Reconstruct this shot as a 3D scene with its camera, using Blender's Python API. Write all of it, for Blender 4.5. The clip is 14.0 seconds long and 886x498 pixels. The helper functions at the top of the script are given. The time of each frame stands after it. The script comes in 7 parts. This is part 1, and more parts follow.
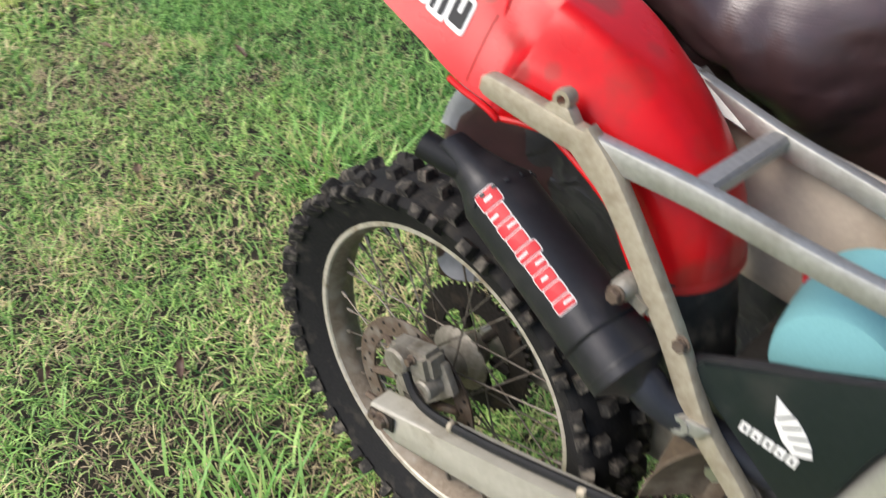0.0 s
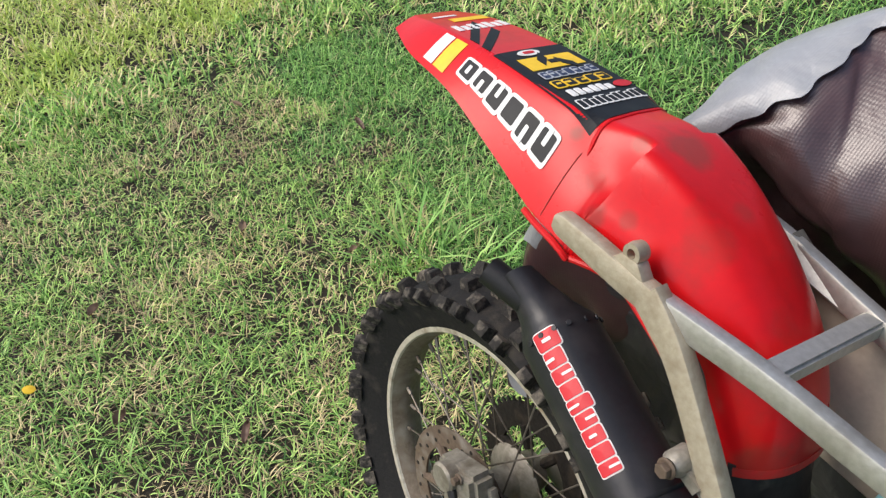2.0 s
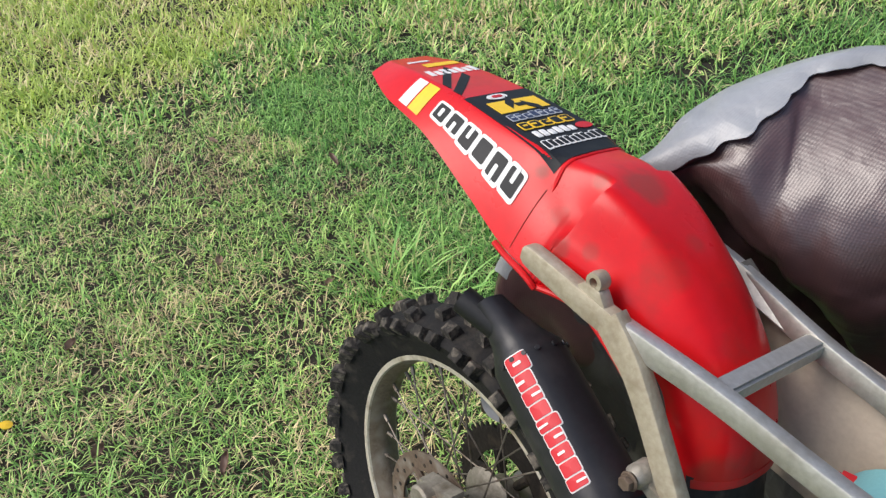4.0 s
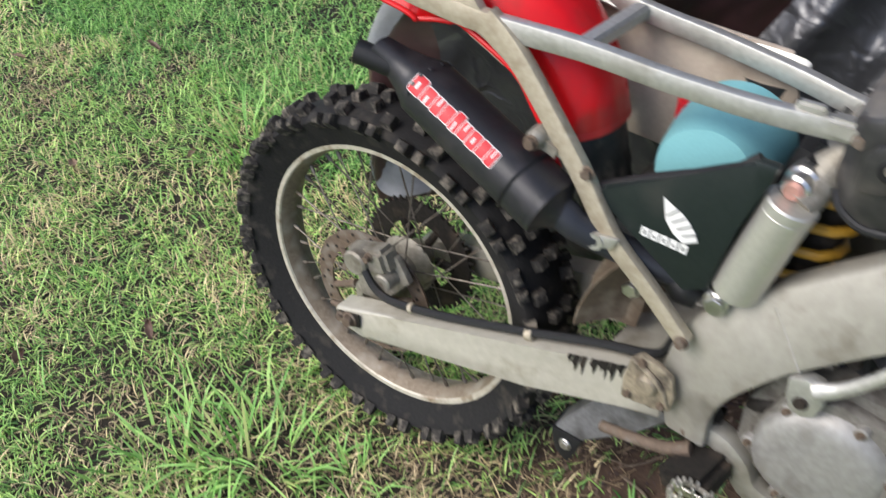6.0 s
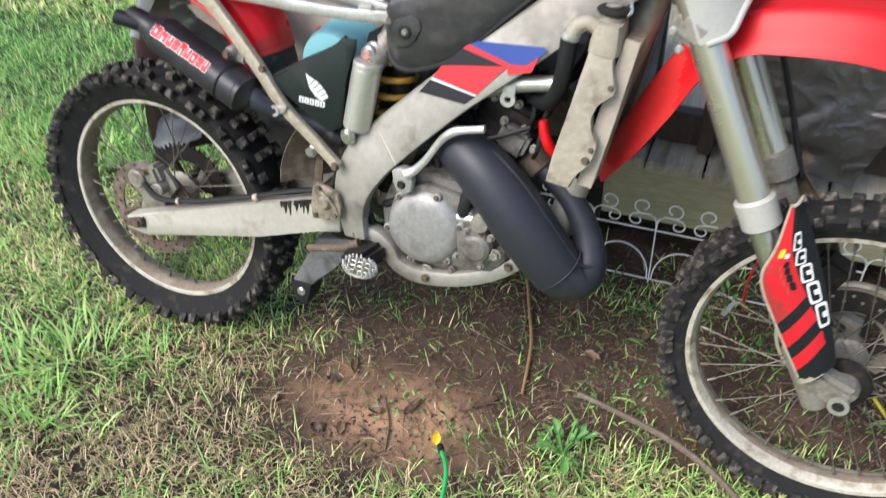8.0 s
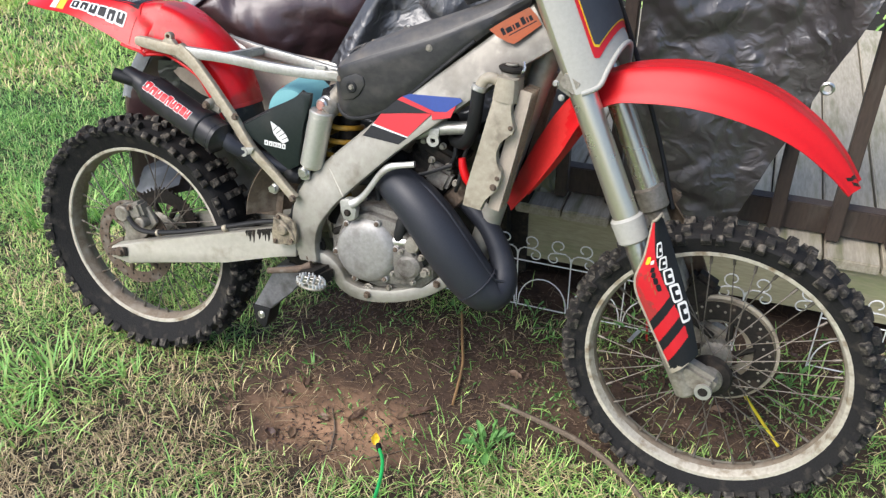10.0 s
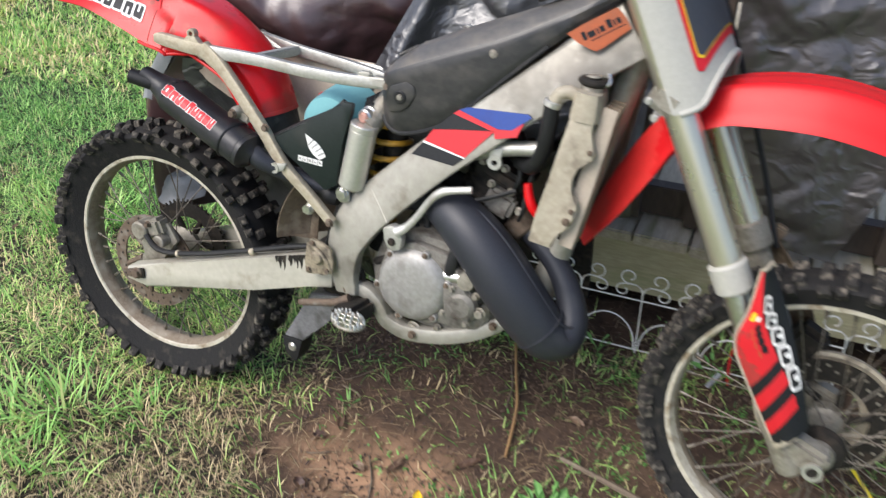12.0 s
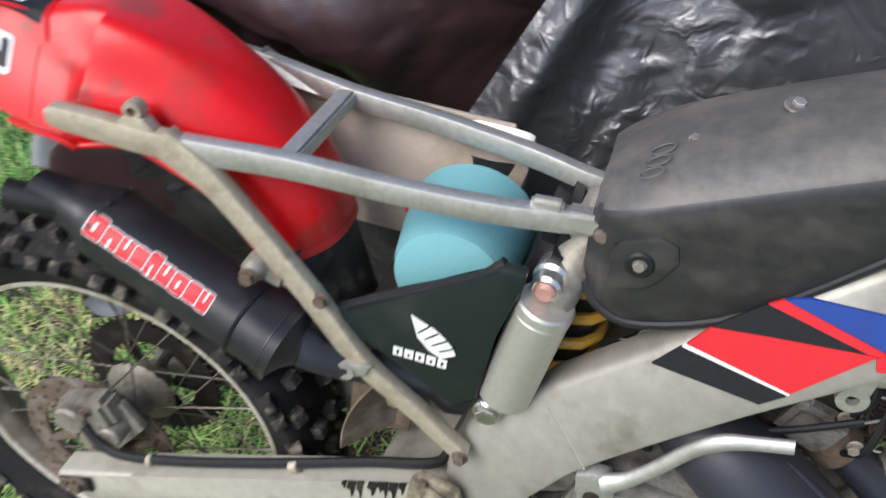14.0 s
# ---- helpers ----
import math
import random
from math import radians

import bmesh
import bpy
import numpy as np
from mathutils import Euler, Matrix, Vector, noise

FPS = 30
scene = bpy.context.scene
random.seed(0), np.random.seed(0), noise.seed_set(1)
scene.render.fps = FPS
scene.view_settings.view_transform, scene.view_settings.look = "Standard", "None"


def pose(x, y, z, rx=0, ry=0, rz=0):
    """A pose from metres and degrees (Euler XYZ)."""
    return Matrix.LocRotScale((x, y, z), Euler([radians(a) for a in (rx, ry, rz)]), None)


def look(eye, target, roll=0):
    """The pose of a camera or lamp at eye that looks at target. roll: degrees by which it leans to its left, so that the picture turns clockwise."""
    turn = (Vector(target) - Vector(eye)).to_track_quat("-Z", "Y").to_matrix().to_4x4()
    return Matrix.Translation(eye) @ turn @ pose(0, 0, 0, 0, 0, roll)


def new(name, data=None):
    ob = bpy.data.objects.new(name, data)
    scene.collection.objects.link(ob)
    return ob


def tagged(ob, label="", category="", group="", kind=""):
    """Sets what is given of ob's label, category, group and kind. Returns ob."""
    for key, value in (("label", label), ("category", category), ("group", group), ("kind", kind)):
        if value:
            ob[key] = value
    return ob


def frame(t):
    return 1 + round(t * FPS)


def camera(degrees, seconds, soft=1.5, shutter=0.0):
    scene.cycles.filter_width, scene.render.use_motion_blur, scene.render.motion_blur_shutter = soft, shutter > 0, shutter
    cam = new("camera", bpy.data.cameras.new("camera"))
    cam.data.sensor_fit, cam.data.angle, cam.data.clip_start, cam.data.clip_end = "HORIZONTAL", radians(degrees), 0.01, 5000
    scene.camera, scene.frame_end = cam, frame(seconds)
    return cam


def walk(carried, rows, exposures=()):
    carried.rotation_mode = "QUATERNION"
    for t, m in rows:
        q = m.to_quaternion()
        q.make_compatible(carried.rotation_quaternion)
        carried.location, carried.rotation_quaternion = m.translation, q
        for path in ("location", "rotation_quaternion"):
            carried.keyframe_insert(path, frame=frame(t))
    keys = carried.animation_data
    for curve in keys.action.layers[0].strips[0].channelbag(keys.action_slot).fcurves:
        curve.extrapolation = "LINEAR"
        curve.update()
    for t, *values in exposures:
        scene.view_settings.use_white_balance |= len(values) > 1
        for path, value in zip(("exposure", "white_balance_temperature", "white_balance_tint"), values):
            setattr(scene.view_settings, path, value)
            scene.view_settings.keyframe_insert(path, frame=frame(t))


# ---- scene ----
# ---------- camera ----------
cam = camera(56.68, 14.0, soft=1.3, shutter=0.5)
PATH = [
    (0, (0.5553, -0.3923, 1.3557), (-0.2204, 0.2825, 0.2635), -5.85),
    (0.5, (0.5355, -0.3234, 1.3611), (-0.3592, 0.2741, 0.3159), -5.78),
    (1, (0.5381, -0.3083, 1.3786), (-0.4185, 0.2744, 0.3810), -6.33),
    (1.5, (0.5380, -0.3151, 1.3769), (-0.4230, 0.2637, 0.3812), -5.29),
    (2, (0.5417, -0.3141, 1.3779), (-0.4218, 0.2676, 0.3864), -4.87),
    (2.5, (0.5598, -0.3088, 1.3773), (-0.3982, 0.2860, 0.3882), -5.51),
    (2.7, (0.5618, -0.3085, 1.3798), (-0.3921, 0.2917, 0.3899), -5.67),
    (4.8, (0.5808, -0.4426, 1.4245), (-0.3752, 0.2444, 0.4949), -1.70),
    (5, (0.5777, -0.4843, 1.4204), (-0.3419, 0.2354, 0.4790), -1.22),
    (5.5, (0.5982, -0.5494, 1.3940), (-0.1665, 0.2128, 0.3527), -3.43),
    (6, (0.6785, -0.5786, 1.3865), (0.0113, 0.1863, 0.2820), -8.05),
    (6.5, (0.8466, -0.7199, 1.4155), (0.1727, 0.1113, 0.3644), -6.73),
    (7, (0.9148, -0.8493, 1.4569), (0.3915, 0.1530, 0.4712), -5.15),
    (7.5, (1.0202, -0.9864, 1.4602), (0.6723, 0.0135, 0.3975), -3.06),
    (8, (1.2505, -1.1206, 1.5002), (0.7810, -0.0919, 0.5147), -3.78),
    (8.5, (1.3227, -1.2212, 1.5340), (0.8163, -0.1176, 0.6533), -4.95),
    (9, (1.3351, -1.3503, 1.5489), (0.8942, -0.2062, 0.6848), -2.06),
    (9.2, (1.3540, -1.3907, 1.5544), (0.9286, -0.2431, 0.6871), -0.69),
    (11.3, (1.5505, -1.4311, 1.5345), (1.0410, -0.2640, 0.7418), -2.93),
    (11.4, (1.5407, -1.3966, 1.5301), (1.0270, -0.2409, 0.7237), -2.86),
    (11.5, (1.5144, -1.3738, 1.5226), (1.0089, -0.2225, 0.7047), -2.64),
    (12, (1.3126, -1.1758, 1.4916), (0.8008, -0.0618, 0.6273), -1.79),
    (12.5, (1.1514, -0.9535, 1.4582), (0.5451, 0.0695, 0.5440), -3.72),
    (13, (0.9909, -0.7202, 1.4289), (0.2496, 0.1117, 0.4247), -6.97),
    (13.5, (0.7717, -0.5614, 1.3775), (0.2182, 0.3874, 0.3560), -3.89),
    (14, (0.6228, -0.3913, 1.3771), (0.3365, 0.5541, 0.2483), -0.85),
]
walk(cam, [(t, look(e, g, r)) for t, e, g, r in PATH], [(0.0, 0.52, 6470, 11), (1.0, 0.42, 6620, 11), (2.7, 0.42, 6620, 11), (4.8, 0.36, 6320, 11), (6.0, 0.54, 6250, 11), (6.5, 0.64, 6220, 11), (7.5, 0.74, 6170, 11), (8.2, 0.8, 6120, 11), (9.2, 0.68, 6120, 11), (11.3, 0.65, 6270, 11), (12.5, 0.67, 6200, 11), (14.0, 0.54, 6070, 11)])

# ---------- light ----------
SUN_ELEV, SUN_ROT = radians(50), radians(215)
world = bpy.data.worlds.new("overcast_sky")
scene.world = world
world.use_nodes = True
wn = world.node_tree
sky = wn.nodes.new("ShaderNodeTexSky")
sky.sky_type, sky.sun_disc = "NISHITA", False
sky.sun_elevation, sky.sun_rotation = SUN_ELEV, SUN_ROT
sky.air_density, sky.dust_density, sky.ozone_density = 1.0, 3.0, 1.0
wn.nodes["Background"].inputs["Strength"].default_value = 0.14
wn.links.new(sky.outputs["Color"], wn.nodes["Background"].inputs["Color"])
sun_data = bpy.data.lights.new("sun", "SUN")
sun_data.energy, sun_data.angle, sun_data.color = 1.9, radians(38), (1.0, 0.96, 0.9)
sun = new("sun", sun_data)
sun.matrix_world = look((math.sin(SUN_ROT) * math.cos(SUN_ELEV) * 9, math.cos(SUN_ROT) * math.cos(SUN_ELEV) * 9, math.sin(SUN_ELEV) * 9), (0, 0, 0))


# ---------- materials ----------
def mat(name, c1, c2=None, c3=None, rough=0.6, rough2=None, metal=0.0, scale=12.0, fine=140.0, bump=0.15, dirt=0.45, coat=0.0, spec=0.5, island=0.0, objrand=0.0, stretch=(1, 1, 1)):
    """Two scales of variation: broad stains from c1 to c3, fine grain from c1 to c2."""
    c2, c3 = c2 or [v * 0.75 for v in c1], c3 or [v * 0.6 for v in c1]
    m = bpy.data.materials.new(name)
    m.use_nodes = True
    nt = m.node_tree
    p = nt.nodes["Principled BSDF"]
    tc = nt.nodes.new("ShaderNodeTexCoord")
    mp = nt.nodes.new("ShaderNodeMapping")
    mp.inputs["Scale"].default_value = stretch
    nt.links.new(tc.outputs["Object"], mp.inputs["Vector"])

    def noise_tex(s, detail, rgh=0.55):
        n = nt.nodes.new("ShaderNodeTexNoise")
        n.inputs["Scale"].default_value, n.inputs["Detail"].default_value, n.inputs["Roughness"].default_value = s, detail, rgh
        nt.links.new(mp.outputs["Vector"], n.inputs["Vector"])
        return n

    def ramp(src, a, b):
        r = nt.nodes.new("ShaderNodeMapRange")
        r.inputs["From Min"].default_value, r.inputs["From Max"].default_value = a, b
        nt.links.new(src, r.inputs["Value"])
        return r.outputs["Result"]

    def mix(fac, a, b):
        x = nt.nodes.new("ShaderNodeMix")
        x.data_type = "RGBA"
        if isinstance(fac, float):
            x.inputs[0].default_value = fac
        else:
            nt.links.new(fac, x.inputs[0])
        for sock, v in ((x.inputs[6], a), (x.inputs[7], b)):
            if isinstance(v, (tuple, list)):
                sock.default_value = (*v, 1)
            else:
                nt.links.new(v, sock)
        return x.outputs[2]

    big, small = noise_tex(scale, 5), noise_tex(fine, 3)
    col = mix(ramp(small.outputs["Fac"], 0.3, 0.75), c1, c2)
    edge = 0.75 - 0.5 * dirt
    stain = ramp(big.outputs["Fac"], edge, edge + 0.22)
    col = mix(stain, col, c3)
    if island or objrand:
        g = nt.nodes.new("ShaderNodeNewGeometry") if island else nt.nodes.new("ShaderNodeObjectInfo")
        out = g.outputs["Random Per Island"] if island else g.outputs["Random"]
        h = nt.nodes.new("ShaderNodeHueSaturation")
        amt = island or objrand
        nt.links.new(ramp(out, 0, 1), h.inputs["Fac"])
        h.inputs["Value"].default_value, h.inputs["Hue"].default_value = 1 - amt, 0.5 - 0.03 * (amt > 0.3)
        nt.links.new(col, h.inputs["Color"])
        col = h.outputs["Color"]
    nt.links.new(col, p.inputs["Base Color"])
    rr = nt.nodes.new("ShaderNodeMapRange")
    rr.inputs["To Min"].default_value, rr.inputs["To Max"].default_value = rough, rough2 if rough2 is not None else min(1, rough + 0.2)
    nt.links.new(big.outputs["Fac"], rr.inputs["Value"])
    nt.links.new(rr.outputs["Result"], p.inputs["Roughness"])
    p.inputs["Metallic"].default_value = metal
    p.inputs["Specular IOR Level"].default_value = spec
    p.inputs["Coat Weight"].default_value = coat
    p.inputs["Coat Roughness"].default_value = 0.2
    if bump:
        b = nt.nodes.new("ShaderNodeBump")
        b.inputs["Strength"].default_value, b.inputs["Distance"].default_value = bump, 0.004
        nt.links.new(small.outputs["Fac"], b.inputs["Height"])
        nt.links.new(b.outputs["Normal"], p.inputs["Normal"])
    return m


RED = mat("red_plastic", (0.6, 0.008, 0.011), (0.55, 0.008, 0.011), (0.5, 0.025, 0.02), rough=0.34, rough2=0.5, scale=9, bump=0.02, dirt=0.33, spec=0.3, coat=0.05)
RED_DULL = mat("worn_red_plastic", (0.62, 0.02, 0.018), (0.55, 0.02, 0.016), (0.36, 0.05, 0.035), rough=0.45, scale=8, bump=0.06, dirt=0.4)
ALU = mat("worn_aluminium", (0.56, 0.55, 0.51), (0.44, 0.43, 0.39), (0.33, 0.31, 0.26), rough=0.38, rough2=0.6, metal=0.75, scale=16, bump=0.12, dirt=0.4)
ALU_DIRTY = mat("dirty_aluminium", (0.36, 0.335, 0.285), (0.25, 0.23, 0.185), (0.13, 0.105, 0.075), rough=0.5, metal=0.55, scale=22, bump=0.25, dirt=0.5)
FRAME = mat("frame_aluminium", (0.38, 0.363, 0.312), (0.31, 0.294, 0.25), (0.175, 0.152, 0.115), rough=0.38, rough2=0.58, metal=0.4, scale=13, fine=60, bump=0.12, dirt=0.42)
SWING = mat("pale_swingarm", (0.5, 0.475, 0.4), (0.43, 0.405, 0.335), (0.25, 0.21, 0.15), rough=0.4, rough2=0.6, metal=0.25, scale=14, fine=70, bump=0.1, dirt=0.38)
RIM = mat("rim_aluminium", (0.63, 0.59, 0.5), (0.5, 0.455, 0.36), (0.24, 0.175, 0.105), rough=0.42, metal=0.35, scale=32, fine=120, bump=0.15, dirt=0.5)
RIM_DIRT = mat("dirty_rim_well", (0.3, 0.245, 0.18), (0.2, 0.155, 0.11), (0.42, 0.38, 0.31), rough=0.55, metal=0.3, scale=30, fine=120, bump=0.25, dirt=0.45)
SATIN = mat("satin_alloy", (0.6, 0.585, 0.53), (0.54, 0.525, 0.47), (0.47, 0.45, 0.39), rough=0.36, rough2=0.48, metal=0.7, scale=9, fine=160, bump=0.03, dirt=0.3)
COPPERY = mat("corroded_screw", (0.5, 0.27, 0.22), (0.42, 0.23, 0.18), (0.3, 0.2, 0.16), rough=0.5, metal=0.4, scale=60, bump=0.1)
CHROME = mat("bright_steel", (0.7, 0.69, 0.66), (0.6, 0.59, 0.56), (0.4, 0.38, 0.34), rough=0.2, rough2=0.4, metal=0.95, scale=25, bump=0.04)
FORK = mat("fork_tube", (0.63, 0.595, 0.485), (0.61, 0.575, 0.465), (0.57, 0.53, 0.42), rough=0.22, rough2=0.34, metal=0.8, scale=7, bump=0.0, dirt=0.2)
RUBBER = mat("tyre_rubber", (0.014, 0.014, 0.014), (0.021, 0.02, 0.02), (0.055, 0.049, 0.04), rough=0.7, scale=30, fine=220, bump=0.3, dirt=0.4, spec=0.2)
KNOB = mat("tread_rubber", (0.015, 0.0145, 0.014), (0.042, 0.038, 0.033), (0.2, 0.175, 0.14), rough=0.78, scale=60, fine=260, bump=0.35, dirt=0.5, spec=0.3)
BLACK = mat("black_plastic", (0.009, 0.0095, 0.01), (0.014, 0.014, 0.015), (0.04, 0.035, 0.03), rough=0.42, rough2=0.62, scale=13, bump=0.1, dirt=0.35, spec=0.35)
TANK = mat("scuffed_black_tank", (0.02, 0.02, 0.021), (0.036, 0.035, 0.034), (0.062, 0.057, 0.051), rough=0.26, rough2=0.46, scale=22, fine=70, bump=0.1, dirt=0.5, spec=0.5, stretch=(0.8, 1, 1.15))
TANK_TOP = mat("dusty_skylit_tank_top", (0.07, 0.066, 0.061), (0.105, 0.097, 0.087), (0.15, 0.13, 0.106), rough=0.38, rough2=0.6, scale=20, fine=90, bump=0.12, dirt=0.5, spec=0.55)
PIPE = mat("black_painted_pipe", (0.022, 0.024, 0.031), (0.03, 0.032, 0.04), (0.045, 0.046, 0.052), rough=0.36, rough2=0.55, scale=8, fine=300, bump=0.06, dirt=0.3, spec=0.4)
MUFF = mat("black_canister", (0.014, 0.0145, 0.017), (0.02, 0.02, 0.023), (0.05, 0.044, 0.046), rough=0.3, rough2=0.5, scale=12, bump=0.06, dirt=0.36, spec=0.42)
ENGINE = mat("grey_engine_casting", (0.24, 0.225, 0.2), (0.16, 0.15, 0.13), (0.075, 0.06, 0.05), rough=0.5, metal=0.5, scale=34, fine=200, bump=0.3, dirt=0.5)
COVER = mat("clutch_cover", (0.38, 0.37, 0.35), (0.28, 0.27, 0.25), (0.18, 0.165, 0.145), rough=0.42, metal=0.5, scale=20, fine=90, bump=0.12, dirt=0.4)
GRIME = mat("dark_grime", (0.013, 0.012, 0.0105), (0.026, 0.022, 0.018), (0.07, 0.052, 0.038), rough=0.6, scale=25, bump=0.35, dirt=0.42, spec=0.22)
CREAM = mat("aged_cream_plastic", (0.4, 0.355, 0.27), (0.3, 0.262, 0.195), (0.14, 0.11, 0.078), rough=0.48, scale=26, fine=90, bump=0.12, dirt=0.42)
BEIGE = mat("beige_panel", (0.46, 0.385, 0.305), (0.4, 0.335, 0.265), (0.25, 0.195, 0.145), rough=0.6, scale=10, bump=0.06, dirt=0.4)
WHITE = mat("white_plastic", (0.43, 0.42, 0.375), (0.38, 0.37, 0.325), (0.27, 0.25, 0.205), rough=0.4, scale=9, bump=0.03, dirt=0.3)
OXID = mat("oxidised_alloy", (0.47, 0.42, 0.32), (0.36, 0.31, 0.22), (0.24, 0.19, 0.125), rough=0.5, metal=0.4, scale=24, fine=120, bump=0.2, dirt=0.45)
RED_DIRTY = mat("scuffed_red_plastic", (0.62, 0.006, 0.009), (0.56, 0.006, 0.009), (0.38, 0.025, 0.018), rough=0.22, rough2=0.36, scale=15, fine=70, bump=0.03, dirt=0.36, spec=0.26, coat=0.12)


def stained(m, spots, colour):
    """Soft irregular stains and toned patches round given places, each with a radius."""
    nt = m.node_tree
    p = nt.nodes["Principled BSDF"]
    tc = nt.nodes.new("ShaderNodeTexCoord")
    n = nt.nodes.new("ShaderNodeTexNoise")
    n.inputs["Scale"].default_value, n.inputs["Detail"].default_value = 45, 6
    nt.links.new(tc.outputs["Object"], n.inputs["Vector"])
    for x, y, z, r, a in spots:
        d = nt.nodes.new("ShaderNodeVectorMath")
        d.operation = "DISTANCE"
        d.inputs[1].default_value = (x, y, z)
        nt.links.new(tc.outputs["Object"], d.inputs[0])
        k = nt.nodes.new("ShaderNodeMath")
        k.operation = "MULTIPLY_ADD"
        k.inputs[1].default_value = 1.1 * r
        nt.links.new(n.outputs["Fac"], k.inputs[0])
        nt.links.new(d.outputs["Value"], k.inputs[2])
        f = nt.nodes.new("ShaderNodeMapRange")
        f.inputs["From Min"].default_value, f.inputs["From Max"].default_value = 1.75 * r, 1.2 * r
        f.inputs["To Max"].default_value = a
        nt.links.new(k.outputs[0], f.inputs["Value"])
        x_ = nt.nodes.new("ShaderNodeMix")
        x_.data_type = "RGBA"
        x_.inputs[7].default_value = (*colour, 1)
        nt.links.new(f.outputs["Result"], x_.inputs[0])
        nt.links.new(p.inputs["Base Color"].links[0].from_socket, x_.inputs[6])
        nt.links.new(x_.outputs[2], p.inputs["Base Color"])


stained(RED_DIRTY, ((0.056, -0.062, 0.948, 0.009, 0.6), (0.075, -0.078, 0.935, 0.012, 0.55), (0.15, -0.07, 0.905, 0.01, 0.4), (0.142, 0.0, 0.957, 0.024, 0.6), (0.115, -0.035, 0.955, 0.01, 0.5), (0.1, -0.075, 0.925, 0.016, 0.5), (0.12, -0.085, 0.9, 0.014, 0.55), (0.21, 0.0, 0.925, 0.012, 0.3), (0.34, 0.0, 0.76, 0.03, 0.4), (0.345, -0.05, 0.755, 0.028, 0.5)), (0.2, 0.045, 0.03))
# Greyer, mottled patches, mostly along the upper spar.
stained(FRAME, ((0.9, -0.1, 0.9, 0.055, 0.55), (0.95, -0.09, 0.945, 0.05, 0.6), (0.985, -0.085, 0.925, 0.04, 0.6), (1.02, -0.075, 0.97, 0.05, 0.6), (0.85, -0.105, 0.875, 0.035, 0.4), (1.06, -0.06, 1.0, 0.045, 0.6), (0.56, -0.12, 0.47, 0.03, 0.45)), (0.13, 0.118, 0.1))
SCUFF = mat("scuffed_patch", (0.5, 0.02, 0.018), (0.42, 0.028, 0.02), (0.32, 0.05, 0.035), rough=0.34, scale=60, fine=200, bump=0.1, dirt=0.5)
LOUVRE = mat("brown_louvre", (0.3, 0.23, 0.155), (0.22, 0.165, 0.11), (0.14, 0.1, 0.07), rough=0.6, scale=20, bump=0.15)
PIVOT_GRIME = mat("oily_casting", (0.36, 0.31, 0.22), (0.2, 0.16, 0.11), (0.045, 0.035, 0.027), rough=0.45, rough2=0.7, metal=0.2, scale=38, fine=140, bump=0.4, dirt=0.52)
RUST = mat("rusty_steel", (0.17, 0.125, 0.09), (0.11, 0.08, 0.058), (0.26, 0.235, 0.2), rough=0.7, metal=0.4, scale=35, bump=0.3)
MUDDY = mat("muddy_flap", (0.13, 0.095, 0.06), (0.09, 0.065, 0.045), (0.22, 0.18, 0.13), rough=0.75, scale=28, fine=110, bump=0.3, dirt=0.5)
DUSTY = mat("dusty_black_plastic", (0.022, 0.02, 0.018), (0.04, 0.034, 0.029), (0.15, 0.122, 0.092), rough=0.5, scale=24, fine=90, bump=0.2, dirt=0.42)
AIRBOX = mat("dark_green_black_plastic", (0.01, 0.016, 0.015), (0.015, 0.021, 0.02), (0.035, 0.036, 0.032), rough=0.24, rough2=0.45, scale=12, bump=0.05, dirt=0.33, spec=0.35)
TEAL = mat("teal_foam", (0.17, 0.4, 0.42), (0.15, 0.36, 0.38), (0.13, 0.31, 0.33), rough=0.65, scale=10, fine=320, bump=0.1, dirt=0.3)
YELLOW = mat("yellow_paint", (0.38, 0.21, 0.018), (0.3, 0.165, 0.018), (0.2, 0.13, 0.04), rough=0.4, scale=20, bump=0.03)
S_WHITE = mat("white_vinyl", (0.78, 0.77, 0.74), (0.74, 0.73, 0.7), (0.6, 0.58, 0.54), rough=0.4, scale=20, bump=0.0, dirt=0.25)
S_BLACK = mat("black_vinyl", (0.008, 0.009, 0.011), (0.012, 0.013, 0.015), (0.028, 0.028, 0.028), rough=0.42, scale=16, bump=0.03, dirt=0.3, spec=0.3)
S_RED = mat("red_vinyl", (0.56, 0.01, 0.018), (0.52, 0.01, 0.018), (0.4, 0.02, 0.022), rough=0.38, scale=14, bump=0.0, dirt=0.25)
S_RED_DARK = mat("scraped_red_vinyl", (0.4, 0.025, 0.025), (0.3, 0.03, 0.025), (0.2, 0.04, 0.03), rough=0.45, scale=30, bump=0.05, dirt=0.4)
S_BLUE_DARK = mat("dark_blue_vinyl", (0.03, 0.045, 0.1), (0.025, 0.04, 0.09), (0.02, 0.03, 0.07), rough=0.4, scale=14, bump=0.0)
S_SLATE = mat("slate_vinyl", (0.035, 0.038, 0.046), (0.043, 0.046, 0.054), (0.055, 0.056, 0.06), rough=0.4, scale=16, bump=0.02, dirt=0.4)
S_BLUE = mat("blue_vinyl", (0.009, 0.045, 0.25), (0.008, 0.04, 0.22), (0.015, 0.03, 0.18), rough=0.38, scale=14, bump=0.0)
S_YELLOW = mat("yellow_vinyl", (0.85, 0.55, 0.02), (0.8, 0.5, 0.02), (0.6, 0.38, 0.04), rough=0.4, scale=14, bump=0.0)
S_ORANGE = mat("orange_vinyl", (0.42, 0.1, 0.032), (0.36, 0.092, 0.032), (0.26, 0.1, 0.055), rough=0.45, scale=14, bump=0.02)
S_GREY = mat("grey_vinyl", (0.42, 0.44, 0.47), (0.38, 0.4, 0.43), (0.3, 0.3, 0.31), rough=0.45, scale=14, bump=0.0)
